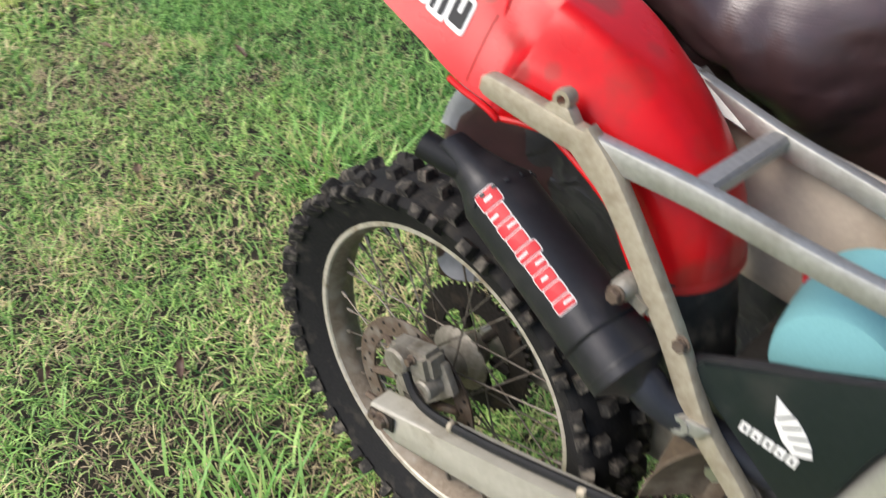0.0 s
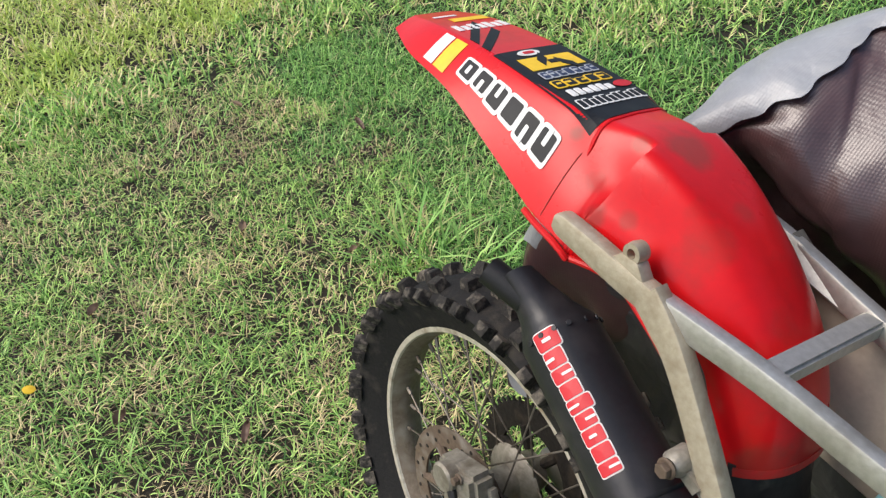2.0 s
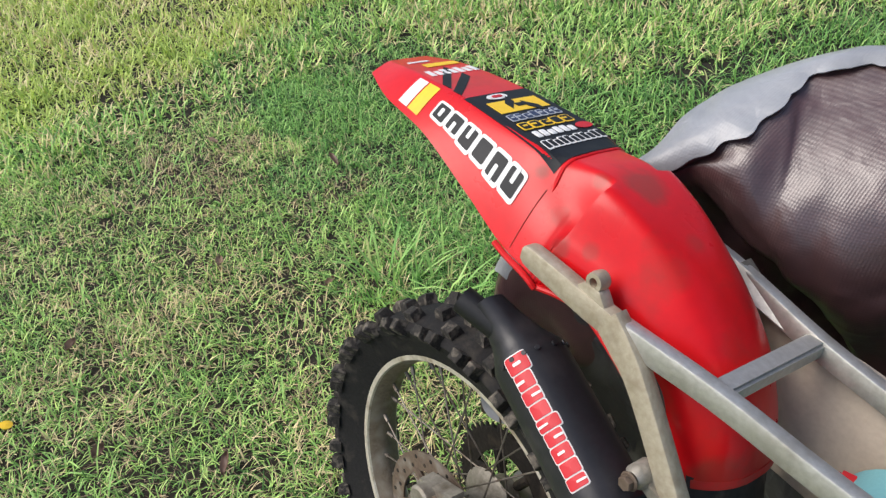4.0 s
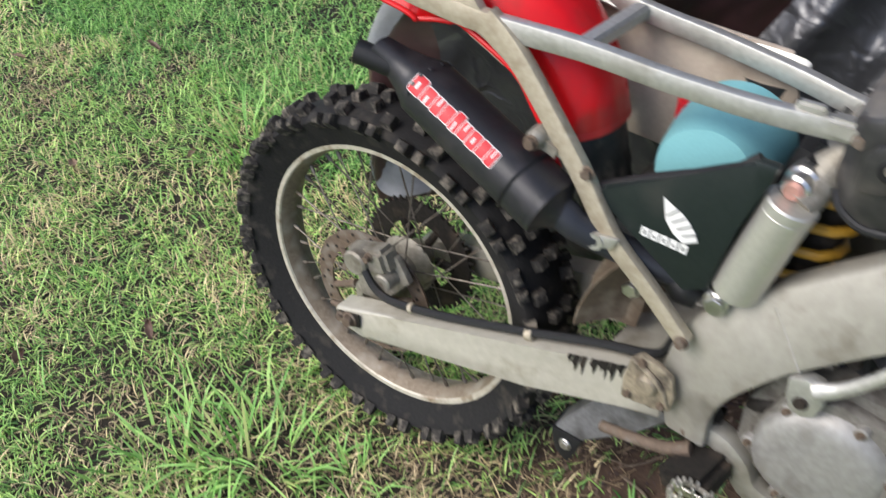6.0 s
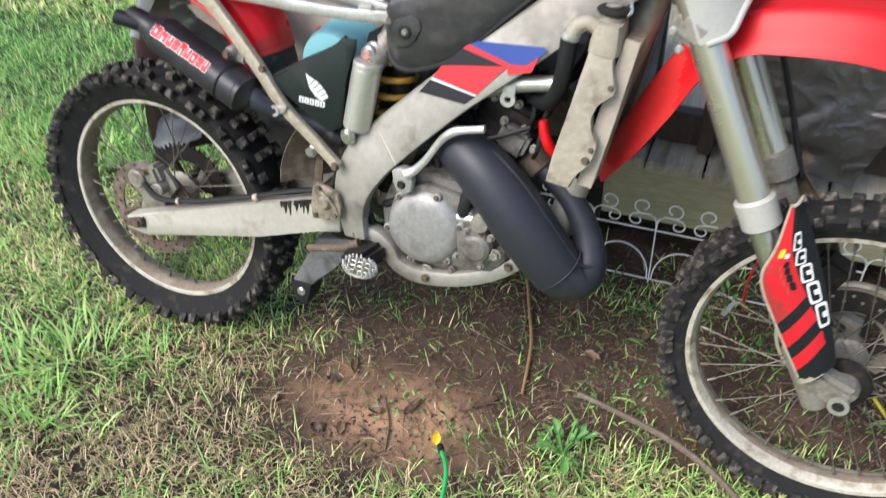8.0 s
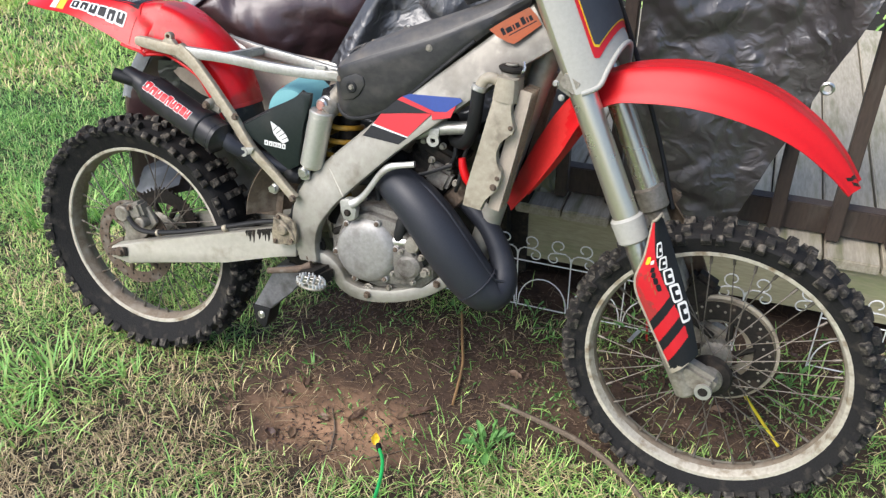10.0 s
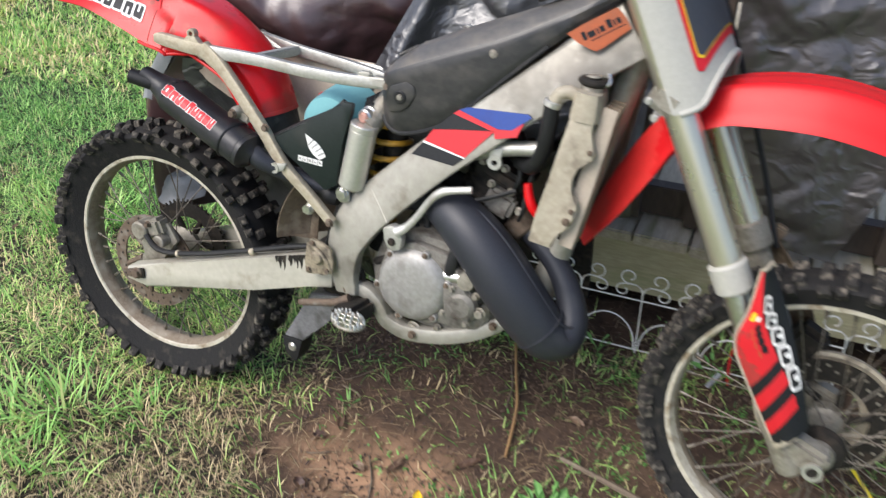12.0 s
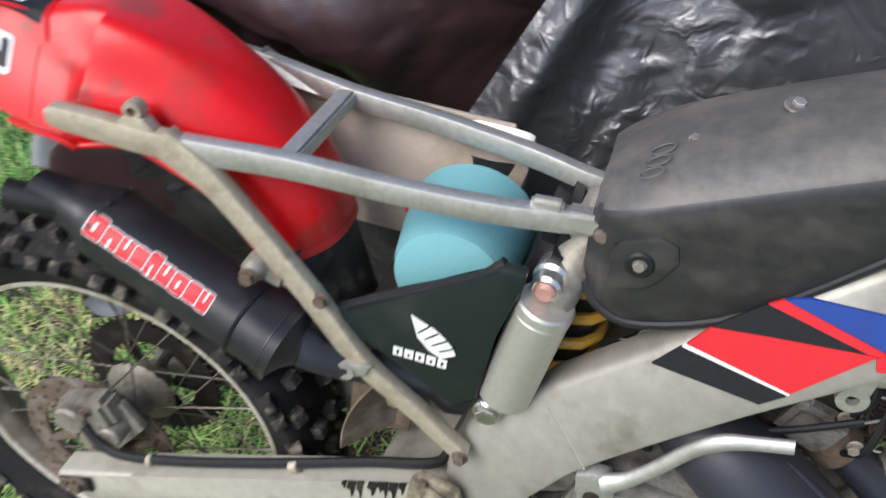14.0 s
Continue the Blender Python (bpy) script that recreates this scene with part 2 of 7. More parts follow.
BOARD = mat("weathered_deck_board", (0.52, 0.465, 0.35), (0.36, 0.32, 0.235), (0.24, 0.235, 0.13), rough=0.85, scale=9, fine=45, bump=0.35, dirt=0.45, objrand=0.35, stretch=(3.5, 0.5, 3.5))
RAILWOOD = mat("dark_stained_wood", (0.085, 0.06, 0.045), (0.055, 0.04, 0.032), (0.13, 0.11, 0.085), rough=0.7, scale=8, fine=50, bump=0.3, dirt=0.4, objrand=0.3, stretch=(3, 3, 0.6))
FASCIA = mat("mossy_skirt_board", (0.42, 0.385, 0.25), (0.31, 0.285, 0.18), (0.24, 0.27, 0.13), rough=0.9, scale=7, fine=60, bump=0.35, dirt=0.5, stretch=(0.5, 2, 3))
WIRE = mat("white_painted_wire", (0.84, 0.83, 0.8), (0.78, 0.77, 0.73), (0.42, 0.33, 0.24), rough=0.45, scale=40, bump=0.1, dirt=0.3)
GREYP = mat("grey_shiny_plastic", (0.2, 0.2, 0.205), (0.13, 0.13, 0.135), (0.06, 0.058, 0.055), rough=0.3, scale=22, bump=0.1, dirt=0.5)
SPOKE = mat("dull_spoke_steel", (0.22, 0.2, 0.17), (0.14, 0.12, 0.1), (0.12, 0.09, 0.065), rough=0.45, metal=0.7, scale=40, bump=0.1, dirt=0.5)


def tarp_mat(name, c1, c2, rough, rough2, weave, crinkle, spec=0.5):
    """Plastic sheeting: sharp crumpled facets, soft wrinkles and, for woven sheets, a fine grid of tapes."""
    m = mat(name, c1, c2, [v * 1.3 for v in c1], rough=rough, rough2=rough2, scale=4, fine=60, bump=0.0, dirt=0.4, spec=spec)
    nt = m.node_tree
    p = nt.nodes["Principled BSDF"]
    tc = nt.nodes.new("ShaderNodeTexCoord")
    wob = nt.nodes.new("ShaderNodeTexNoise")
    wob.inputs["Scale"].default_value, wob.inputs["Detail"].default_value = 5.0, 3
    nt.links.new(tc.outputs["Object"], wob.inputs["Vector"])
    add = nt.nodes.new("ShaderNodeMix")
    add.data_type, add.blend_type = "RGBA", "ADD"
    add.inputs[0].default_value = 0.22
    nt.links.new(tc.outputs["Object"], add.inputs[6])
    nt.links.new(wob.outputs["Color"], add.inputs[7])
    last = None

    def bump(src, st, dist):
        nonlocal last
        b = nt.nodes.new("ShaderNodeBump")
        b.inputs["Strength"].default_value, b.inputs["Distance"].default_value = st, dist
        nt.links.new(src, b.inputs["Height"])
        if last:
            nt.links.new(last.outputs["Normal"], b.inputs["Normal"])
        last = b

    for s, st, dist in ((crinkle, 0.6, 0.02), (crinkle * 2.3, 0.7, 0.009), (crinkle * 5.5, 0.5, 0.0035)):
        v = nt.nodes.new("ShaderNodeTexNoise")
        v.noise_type = "RIDGED_MULTIFRACTAL"
        v.inputs["Scale"].default_value, v.inputs["Detail"].default_value, v.inputs["Roughness"].default_value = s, 3, 0.45
        v.inputs["Distortion"].default_value = 0.5
        nt.links.new(add.outputs[2], v.inputs["Vector"])
        bump(v.outputs["Fac"], st * (0.6 if weave else 1.0), dist)
    n = nt.nodes.new("ShaderNodeTexNoise")
    n.inputs["Scale"].default_value, n.inputs["Detail"].default_value, n.inputs["Distortion"].default_value = crinkle * 4, 4, 1.5
    nt.links.new(tc.outputs["Object"], n.inputs["Vector"])
    bump(n.outputs["Fac"], 0.3, 0.004)
    if weave:
        for d in ("X", "Z"):
            w = nt.nodes.new("ShaderNodeTexWave")
            w.bands_direction = d
            w.inputs["Scale"].default_value, w.inputs["Distortion"].default_value = weave, 0.6
            nt.links.new(tc.outputs["Object"], w.inputs["Vector"])
            bump(w.outputs["Fac"], 0.2 if d == "X" else 0.14, 0.0005)
    nt.links.new(last.outputs["Normal"], p.inputs["Normal"])
    nt.links.new(last.outputs["Normal"], p.inputs["Coat Normal"])
    p.inputs["Coat Weight"].default_value, p.inputs["Coat Roughness"].default_value, p.inputs["Coat IOR"].default_value = 0.3, 0.28, 1.5
    return m


TARP_BROWN = tarp_mat("brown_woven_tarp", (0.062, 0.027, 0.027), (0.045, 0.022, 0.022), 0.36, 0.46, 100, 5, 1.0)
TARP_SILVER = tarp_mat("silver_woven_tarp", (0.27, 0.28, 0.295), (0.22, 0.23, 0.243), 0.33, 0.48, 100, 7)
TARP_BLACK = tarp_mat("black_plastic_sheet", (0.036, 0.037, 0.04), (0.027, 0.028, 0.03), 0.27, 0.42, 0, 9, 1.0)
TARP_GREY = tarp_mat("grey_black_sheet", (0.046, 0.04, 0.041), (0.033, 0.029, 0.029), 0.27, 0.42, 0, 9, 1.0)


def lawn_mat(name, greens, dry, dry_amount):
    """Grass blades: each blade its own shade, dry patches a metre across."""
    m = bpy.data.materials.new(name)
    m.use_nodes = True
    nt = m.node_tree
    p = nt.nodes["Principled BSDF"]
    geo = nt.nodes.new("ShaderNodeNewGeometry")
    cr = nt.nodes.new("ShaderNodeValToRGB")
    for i, c in enumerate(greens):
        e = cr.color_ramp.elements[i] if i < 2 else cr.color_ramp.elements.new(0.5)
        e.position, e.color = i / (len(greens) - 1), (*c, 1)
    nt.links.new(geo.outputs["Random Per Island"], cr.inputs["Fac"])
    tc = nt.nodes.new("ShaderNodeTexCoord")
    n = nt.nodes.new("ShaderNodeTexNoise")
    n.inputs["Scale"].default_value, n.inputs["Detail"].default_value = 2.2, 4
    nt.links.new(tc.outputs["Object"], n.inputs["Vector"])
    wn_ = nt.nodes.new("ShaderNodeMath")
    wn_.operation = "MULTIPLY_ADD"
    nt.links.new(geo.outputs["Random Per Island"], wn_.inputs[0])
    wn_.inputs[1].default_value = 7.31
    wn_.inputs[2].default_value = 0.0
    fr = nt.nodes.new("ShaderNodeMath")
    fr.operation = "FRACT"
    nt.links.new(wn_.outputs[0], fr.inputs[0])
    lt = nt.nodes.new("ShaderNodeMapRange")
    lt.inputs["From Min"].default_value, lt.inputs["From Max"].default_value = 0.35, 0.75
    lt.inputs["To Max"].default_value = dry_amount
    nt.links.new(n.outputs["Fac"], lt.inputs["Value"])
    less = nt.nodes.new("ShaderNodeMath")
    less.operation = "LESS_THAN"
    nt.links.new(fr.outputs[0], less.inputs[0])
    nt.links.new(lt.outputs["Result"], less.inputs[1])
    mx = nt.nodes.new("ShaderNodeMix")
    mx.data_type = "RGBA"
    nt.links.new(less.outputs[0], mx.inputs[0])
    nt.links.new(cr.outputs["Color"], mx.inputs[6])
    mx.inputs[7].default_value = (*dry, 1)
    nt.links.new(mx.outputs[2], p.inputs["Base Color"])
    p.inputs["Roughness"].default_value = 0.5
    p.inputs["Transmission Weight"].default_value = 0.0
    p.inputs["Subsurface Weight"].default_value = 0.0
    tr = nt.nodes.new("ShaderNodeBsdfTranslucent")
    nt.links.new(mx.outputs[2], tr.inputs["Color"])
    ms = nt.nodes.new("ShaderNodeMixShader")
    ms.inputs[0].default_value = 0.25
    nt.links.new(p.outputs[0], ms.inputs[1])
    nt.links.new(tr.outputs[0], ms.inputs[2])
    nt.links.new(ms.outputs[0], nt.nodes["Material Output"].inputs["Surface"])
    return m


LAWN = lawn_mat("lawn_blades", [(0.04, 0.14, 0.025), (0.32, 0.59, 0.13), (0.76, 0.96, 0.31)], (0.86, 0.72, 0.4), 0.52)
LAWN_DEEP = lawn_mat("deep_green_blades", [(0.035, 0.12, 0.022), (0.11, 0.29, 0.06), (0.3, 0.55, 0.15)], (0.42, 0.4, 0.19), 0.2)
# Greener lawn; on the far grass it also carries painted shade.
LAWN_LUSH = lawn_mat("lush_and_shaded_blades", [(0.04, 0.14, 0.025), (0.2, 0.45, 0.1), (0.52, 0.8, 0.24)], (0.6, 0.6, 0.28), 0.22)
DRY = lawn_mat("dry_grass_blades", [(0.46, 0.35, 0.19), (0.8, 0.66, 0.4), (0.32, 0.23, 0.13)], (0.3, 0.4, 0.12), 0.35)
WEED = lawn_mat("bright_weeds", [(0.18, 0.42, 0.08), (0.34, 0.6, 0.16), (0.52, 0.76, 0.22)], (0.46, 0.52, 0.18), 0.15)
# Lit copy of the lawn: a sun patch put into the blade colours.
LAWN_SUNNY = lawn_mat("sunlit_blades", [(0.3, 0.45, 0.08), (0.68, 0.78, 0.22), (0.48, 0.64, 0.14)], (0.85, 0.74, 0.4), 0.55)
STRAW = lawn_mat("dry_straw", [(0.24, 0.165, 0.09), (0.42, 0.32, 0.19), (0.12, 0.08, 0.05)], (0.13, 0.085, 0.05), 0.75)
LITTER = lawn_mat("leaf_litter", [(0.09, 0.055, 0.04), (0.26, 0.18, 0.12), (0.15, 0.1, 0.075)], (0.05, 0.032, 0.03), 0.6)
LEAF = lawn_mat("fallen_leaves", [(0.13, 0.075, 0.05), (0.28, 0.18, 0.11), (0.07, 0.045, 0.04)], (0.09, 0.05, 0.04), 0.5)


# ---------- mesh helpers ----------
def part(name, bm, material, parent, label="", smooth=True):
    """Links a bmesh (or a ready mesh) as one object under a thing or a part."""
    if isinstance(bm, bmesh.types.BMesh):
        bmesh.ops.recalc_face_normals(bm, faces=bm.faces)
        me = bpy.data.meshes.new(name)
        bm.to_mesh(me)
        bm.free()
    else:
        me = bm
    if not me.materials:
        me.materials.append(material)
    if smooth:
        me.shade_smooth()
        me.set_sharp_from_angle(angle=radians(38))
    ob = new(name, me)
    if parent:
        ob.parent = parent
    if label:
        ob["label"] = label
    return ob


def thing(name, m, label, category, group="", kind=""):
    ob = new(name)
    ob.empty_display_size = 0.1
    ob.matrix_world = m
    return tagged(ob, label, category, group, kind)


def rings(bm, sections, caps=True, closed=True):
    rows = [[bm.verts.new(p) for p in s] for s in sections]
    n = len(rows[0])
    for a, b in zip(rows, rows[1:]):
        for i in range(n if closed else n - 1):
            j = (i + 1) % n
            bm.faces.new((a[i], a[j], b[j], b[i]))
    if caps:
        bm.faces.new(rows[0][::-1])
        bm.faces.new(rows[-1])
    return bm


def smooth_path(points, sub):
    """Catmull-Rom through the points (any number of columns)."""
    p = np.array(points, float)
    if sub <= 1 or len(p) < 3:
        return p
    q = np.vstack([2 * p[0] - p[1], p, 2 * p[-1] - p[-2]])
    out = []
    for i in range(1, len(q) - 2):
        for k in range(sub):
            t = k / sub
            a, b, c, d = q[i - 1], q[i], q[i + 1], q[i + 2]
            out.append(0.5 * (2 * b + (c - a) * t + (2 * a - 5 * b + 4 * c - d) * t * t + (3 * b - a - 3 * c + d) * t ** 3))
    out.append(p[-1])
    return np.array(out)


def tube(points, r, n=12, sub=5, bm=None, squash=1.0):
    """Round tube. points: (x, y, z); r: one radius or one per point."""
    r = [r] * len(points) if not hasattr(r, "__len__") else r
    p = smooth_path([(*a, b) for a, b in zip(points, r)], sub)
    bm = bm or bmesh.new()
    side, secs = None, []
    for i in range(len(p)):
        d = Vector(p[min(i + 1, len(p) - 1)][:3] - p[max(i - 1, 0)][:3]).normalized()
        side = (side - d * side.dot(d)).normalized() if side else d.orthogonal().normalized()
        up = d.cross(side)
        c = Vector(p[i][:3])
        secs.append([c + (side * math.cos(a) + up * math.sin(a) * squash) * p[i][3] for a in np.linspace(0, 2 * math.pi, n, endpoint=False)])
    return rings(bm, secs)


# Blades of the sun patch, which is coloured in and not lit.
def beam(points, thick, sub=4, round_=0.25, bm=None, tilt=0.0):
    # Far grass by the deck: its shade is put into a deeper green.
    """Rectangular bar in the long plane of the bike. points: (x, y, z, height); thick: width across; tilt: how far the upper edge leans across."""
    p = smooth_path(points, sub)
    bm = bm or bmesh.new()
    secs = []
    for i in range(len(p)):
        d = p[min(i + 1, len(p) - 1)][:3] - p[max(i - 1, 0)][:3]
        d = Vector((d[0], 0, d[2])).normalized()
        up = Vector((-d.z, 0, d.x))
        h, w = p[i][3] / 2, thick / 2
        b = min(h, w) * round_ * 2
        prof = [(-w, -h + b), (-w, h - b), (-w + b * 0.3, h - b * 0.3), (-w + b, h), (w - b, h), (w - b * 0.3, h - b * 0.3), (w, h - b), (w, -h + b), (w - b * 0.3, -h + b * 0.3), (w - b, -h), (-w + b, -h), (-w + b * 0.3, -h + b * 0.3)]
        c = Vector(p[i][:3])
        secs.append([c + Vector((0, y + tilt * z, 0)) + up * z for y, z in prof])
    return rings(bm, secs)


def plate(outline, y0, y1, bev=0.004, bm=None):
    """Polygon of (x, z) between y0 and y1, with rounded edges."""
    own = bmesh.new()
    a = [own.verts.new((x, y0, z)) for x, z in outline]
    b = [own.verts.new((x, y1, z)) for x, z in outline]
    n = len(a)
    own.faces.new(a)
    own.faces.new(b[::-1])
    for i in range(n):
        own.faces.new((a[i], b[i], b[(i + 1) % n], a[(i + 1) % n]))
    if bev:
        bmesh.ops.bevel(own, geom=own.edges[:], offset=bev, segments=2, affect="EDGES", profile=0.6)
    return join(own, bm)


def join(own, bm):
    if bm is None:
        return own
    me = bpy.data.meshes.new("tmp")
    own.to_mesh(me)
    own.free()
    bm.from_mesh(me)
    bpy.data.meshes.remove(me)
    return bm


def lathe(profile, c, n=64, bm=None, closed=True):
    """Turns (radius, y) about the cross axis through c = (x, y, z)."""
    bm = bm or bmesh.new()
    rows = []
    for k in range(n):
        a = 2 * math.pi * k / n
        rows.append([bm.verts.new((c[0] + r * math.cos(a), c[1] + y, c[2] + r * math.sin(a))) for r, y in profile])
    m = len(profile)
    for k in range(n):
        a, b = rows[k], rows[(k + 1) % n]
        for i in range(m if closed else m - 1):
            j = (i + 1) % m
            bm.faces.new((a[i], a[j], b[j], b[i]))
    return bm


def cyl(p0, p1, r0, r1=None, n=20, bev=0.15, bm=None):
    p0, p1 = Vector(p0), Vector(p1)
    r1 = r0 if r1 is None else r1
    d = (p1 - p0)
    L = d.length
    d.normalize()
    s = d.orthogonal().normalized()
    u = d.cross(s)
    b = bev * min(r0, r1)
    secs = []
    for t, r in ((0, r0 - b), (b, r0), (L - b, r1), (L, r1 - b)):
        secs.append([p0 + d * t + (s * math.cos(a) + u * math.sin(a)) * r for a in np.linspace(0, 2 * math.pi, n, endpoint=False)])
    return rings(bm or bmesh.new(), secs)


def block(c, size, rot=(0, 0, 0), bev=0.004, bm=None):
    own = bmesh.new()
    bmesh.ops.create_cube(own, size=1, matrix=pose(*c, *rot) @ Matrix.Diagonal((*size, 1)))
    if bev:
        bmesh.ops.bevel(own, geom=own.edges[:], offset=bev, segments=2, affect="EDGES")
    return join(own, bm)


def sheet(grid, thick, bm=None):
    """A skin with thickness over a grid of points [rows][columns][3]."""
    g = np.array(grid, float)
    du, dv = np.gradient(g, axis=0), np.gradient(g, axis=1)
    nrm = np.cross(du, dv)
    nrm /= np.linalg.norm(nrm, axis=2, keepdims=True) + 1e-12
    bm = bm or bmesh.new()
    top = [[bm.verts.new(p) for p in r] for r in g]
    bot = [[bm.verts.new(p) for p in r] for r in g - nrm * thick]
    R, C = g.shape[:2]
    for i in range(R - 1):
        for j in range(C - 1):
            bm.faces.new((top[i][j], top[i + 1][j], top[i + 1][j + 1], top[i][j + 1]))
            bm.faces.new((bot[i][j], bot[i][j + 1], bot[i + 1][j + 1], bot[i + 1][j]))
    for i in range(R - 1):
        for j in (0, C - 1):
            bm.faces.new((top[i][j], bot[i][j], bot[i + 1][j], top[i + 1][j]))
    for j in range(C - 1):
        for i in (0, R - 1):
            bm.faces.new((top[i][j], top[i][j + 1], bot[i][j + 1], bot[i][j]))
    return bm


def bolt(c, r, h, bm=None):
    """Hexagon bolt head with a washer, facing the right side of the bike."""
    x, y, z = c
    bm = cyl((x, y, z), (x, y - h * 0.3, z), r * 1.35, n=18, bm=bm)
    return cyl((x, y - h * 0.3, z), (x, y - h, z), r, n=6, bev=0.1, bm=bm)


def fbm(x, y, z=0.0, octaves=3):
    return noise.fractal(Vector((x, y, z)), 1.0, 2.0, octaves)


def patch(surface, u0, u1, v0, v1, lift, thick=0.0006, nu=8, nv=5, shear=0.0, bm=None):
    """A sticker that follows a surface function(u, v) -> point; shear slants it."""
    g = []
    for u in np.linspace(u0, u1, nu):
        row = []
        for v in np.linspace(v0, v1, nv):
            uu = u + shear * (v - v0) / (v1 - v0 + 1e-9)
            p = Vector(surface(uu, v))
            e = 1e-3
            a, b = Vector(surface(uu + e, v)) - p, Vector(surface(uu, v + e)) - p
            nm = a.cross(b).normalized()
            row.append(p + nm * lift)
        g.append(row)
    return sheet(g, thick, bm)


def narrow(obs, k):
    """Brings the near side of parts closer to the middle plane by the factor k, keeping the line of their drawn shape."""
    for me in {o.data for o in obs if o.data}:
        for v in me.vertices:
            d_ = (k - 1) * v.co.y
            v.co.y *= k
            if d_ > 0:
                v.co.x -= 0.464 * d_
                v.co.z -= 0.411 * d_


# ---------- the motorcycle (x forward, y to its left, z up from the rear tyre's contact) ----------
LEAN = 11.97
bike = thing("dirt_bike", pose(0, 0, 0, -LEAN), "red, white and black stripped motocross bike without a seat, leaning over", "motorcycle")
RW, FW = (0.0, 0.0, 0.333), (1.508, 0.0, 0.312)
FORK_TOP, FORK_LOW = Vector((1.055, 0, 1.13)), Vector((1.31, 0, 0.617))
AX = (FORK_LOW - FORK_TOP).normalized()
STEER = Matrix.Translation(FORK_LOW) @ Matrix.Rotation(radians(5.7), 4, AX) @ Matrix.Translation(-FORK_LOW)


def steer(ob):
    """Turns a front part with the handlebar, slightly to the right."""
    ob.data.transform(STEER)
    return ob


def tyre_bm(c, r_out, r_rim, width, rows_, knob_h):
    """Carcass and moulded knobs as one tyre."""
    bm = bmesh.new()
    r0 = r_out - knob_h
    prof = []
    mid = (r0 + r_rim) / 2
    hh = (r0 - r_rim) / 2
    for k in range(21):
        a = radians(-118 + 236 * k / 20)
        prof.append((mid + hh * (0.35 + 0.65 * math.cos(a)) * (1 if abs(a) < 1.6 else 1.35) - 0.0 * k, width / 2 * math.sin(a) ** 1 if abs(a) < 1.57 else width / 2 * math.sin(a)))
    prof = [(min(r0, max(r_rim - 0.004, r)), y) for r, y in prof]
    prof[0] = (r_rim - 0.006, -0.03)
    prof[-1] = (r_rim - 0.006, 0.03)
    lathe(prof, c, 72, bm, closed=False)
    carcass, bm = bm, bmesh.new()
    rnd = random.Random(int(r_out * 1000))

    def knob(ang, yy, tilt, l, w, h):
        # yy: across the tread; tilt: how far the block leans to the side
        base_r = r0 - (1 - math.cos(tilt)) * 0.045 - 0.004
        m = Matrix.Translation(c) @ Matrix.Rotation(-ang, 4, "Y") @ Matrix.Translation((base_r, yy, 0)) @ Matrix.Rotation(tilt, 4, "Z")
        jit = [rnd.uniform(-0.0012, 0.0012) for _ in range(4)]
        vs = []
        for sx, k in ((0, 1.04), (h * 0.72, 0.93), (h * 0.94, 0.8), (h, 0.58)):
            for q, (sy, sz) in enumerate(((-1, -1), (1, -1), (1, 1), (-1, 1))):
                vs.append(bm.verts.new(m @ Vector((sx + (jit[q] if sx > h * 0.8 else 0), sy * w / 2 * k, sz * l / 2 * k))))
        for lv in range(3):
            for q in range(4):
                a_, b_ = lv * 4 + q, lv * 4 + (q + 1) % 4
                bm.faces.new([vs[a_], vs[b_], vs[b_ + 4], vs[a_ + 4]])
        bm.faces.new(vs[12:16])

    step = 2 * math.pi / rows_
    for k in range(rows_):
        a = k * step
        if k % 2 == 0:
            for s in (-1, 1):
                knob(a, s * width * 0.14, s * 0.16, 0.019, 0.021, knob_h + 0.006)
        else:
            for s in (-1, 1):
                knob(a, s * width * 0.31, s * 0.45, 0.021, 0.021, knob_h + 0.007)
            if k % 4 == 1:
                knob(a, 0, 0, 0.016, 0.024, knob_h + 0.005)
        for s in (-1, 1):
            knob(a + step * 0.3 * (k % 2), s * width * 0.45, s * 0.85, 0.017 if k % 2 else 0.022, 0.019, knob_h + 0.009)
    return carcass, bm


def rim_bm(c, r):
    k = r - 0.258
    prof = [(0.259, -0.0315), (0.2625, -0.0285), (0.258, -0.0255), (0.249, -0.0235), (0.2425, -0.012), (0.241, 0.0), (0.2425, 0.012), (0.249, 0.0235), (0.258, 0.0255), (0.2625, 0.0285), (0.259, 0.0315), (0.246, 0.03), (0.244, 0.027), (0.2385, 0.012), (0.236, 0.004), (0.236, -0.004), (0.2385, -0.012), (0.244, -0.027), (0.246, -0.03)]
    return lathe([(a + k, b) for a, b in prof], c, 96)


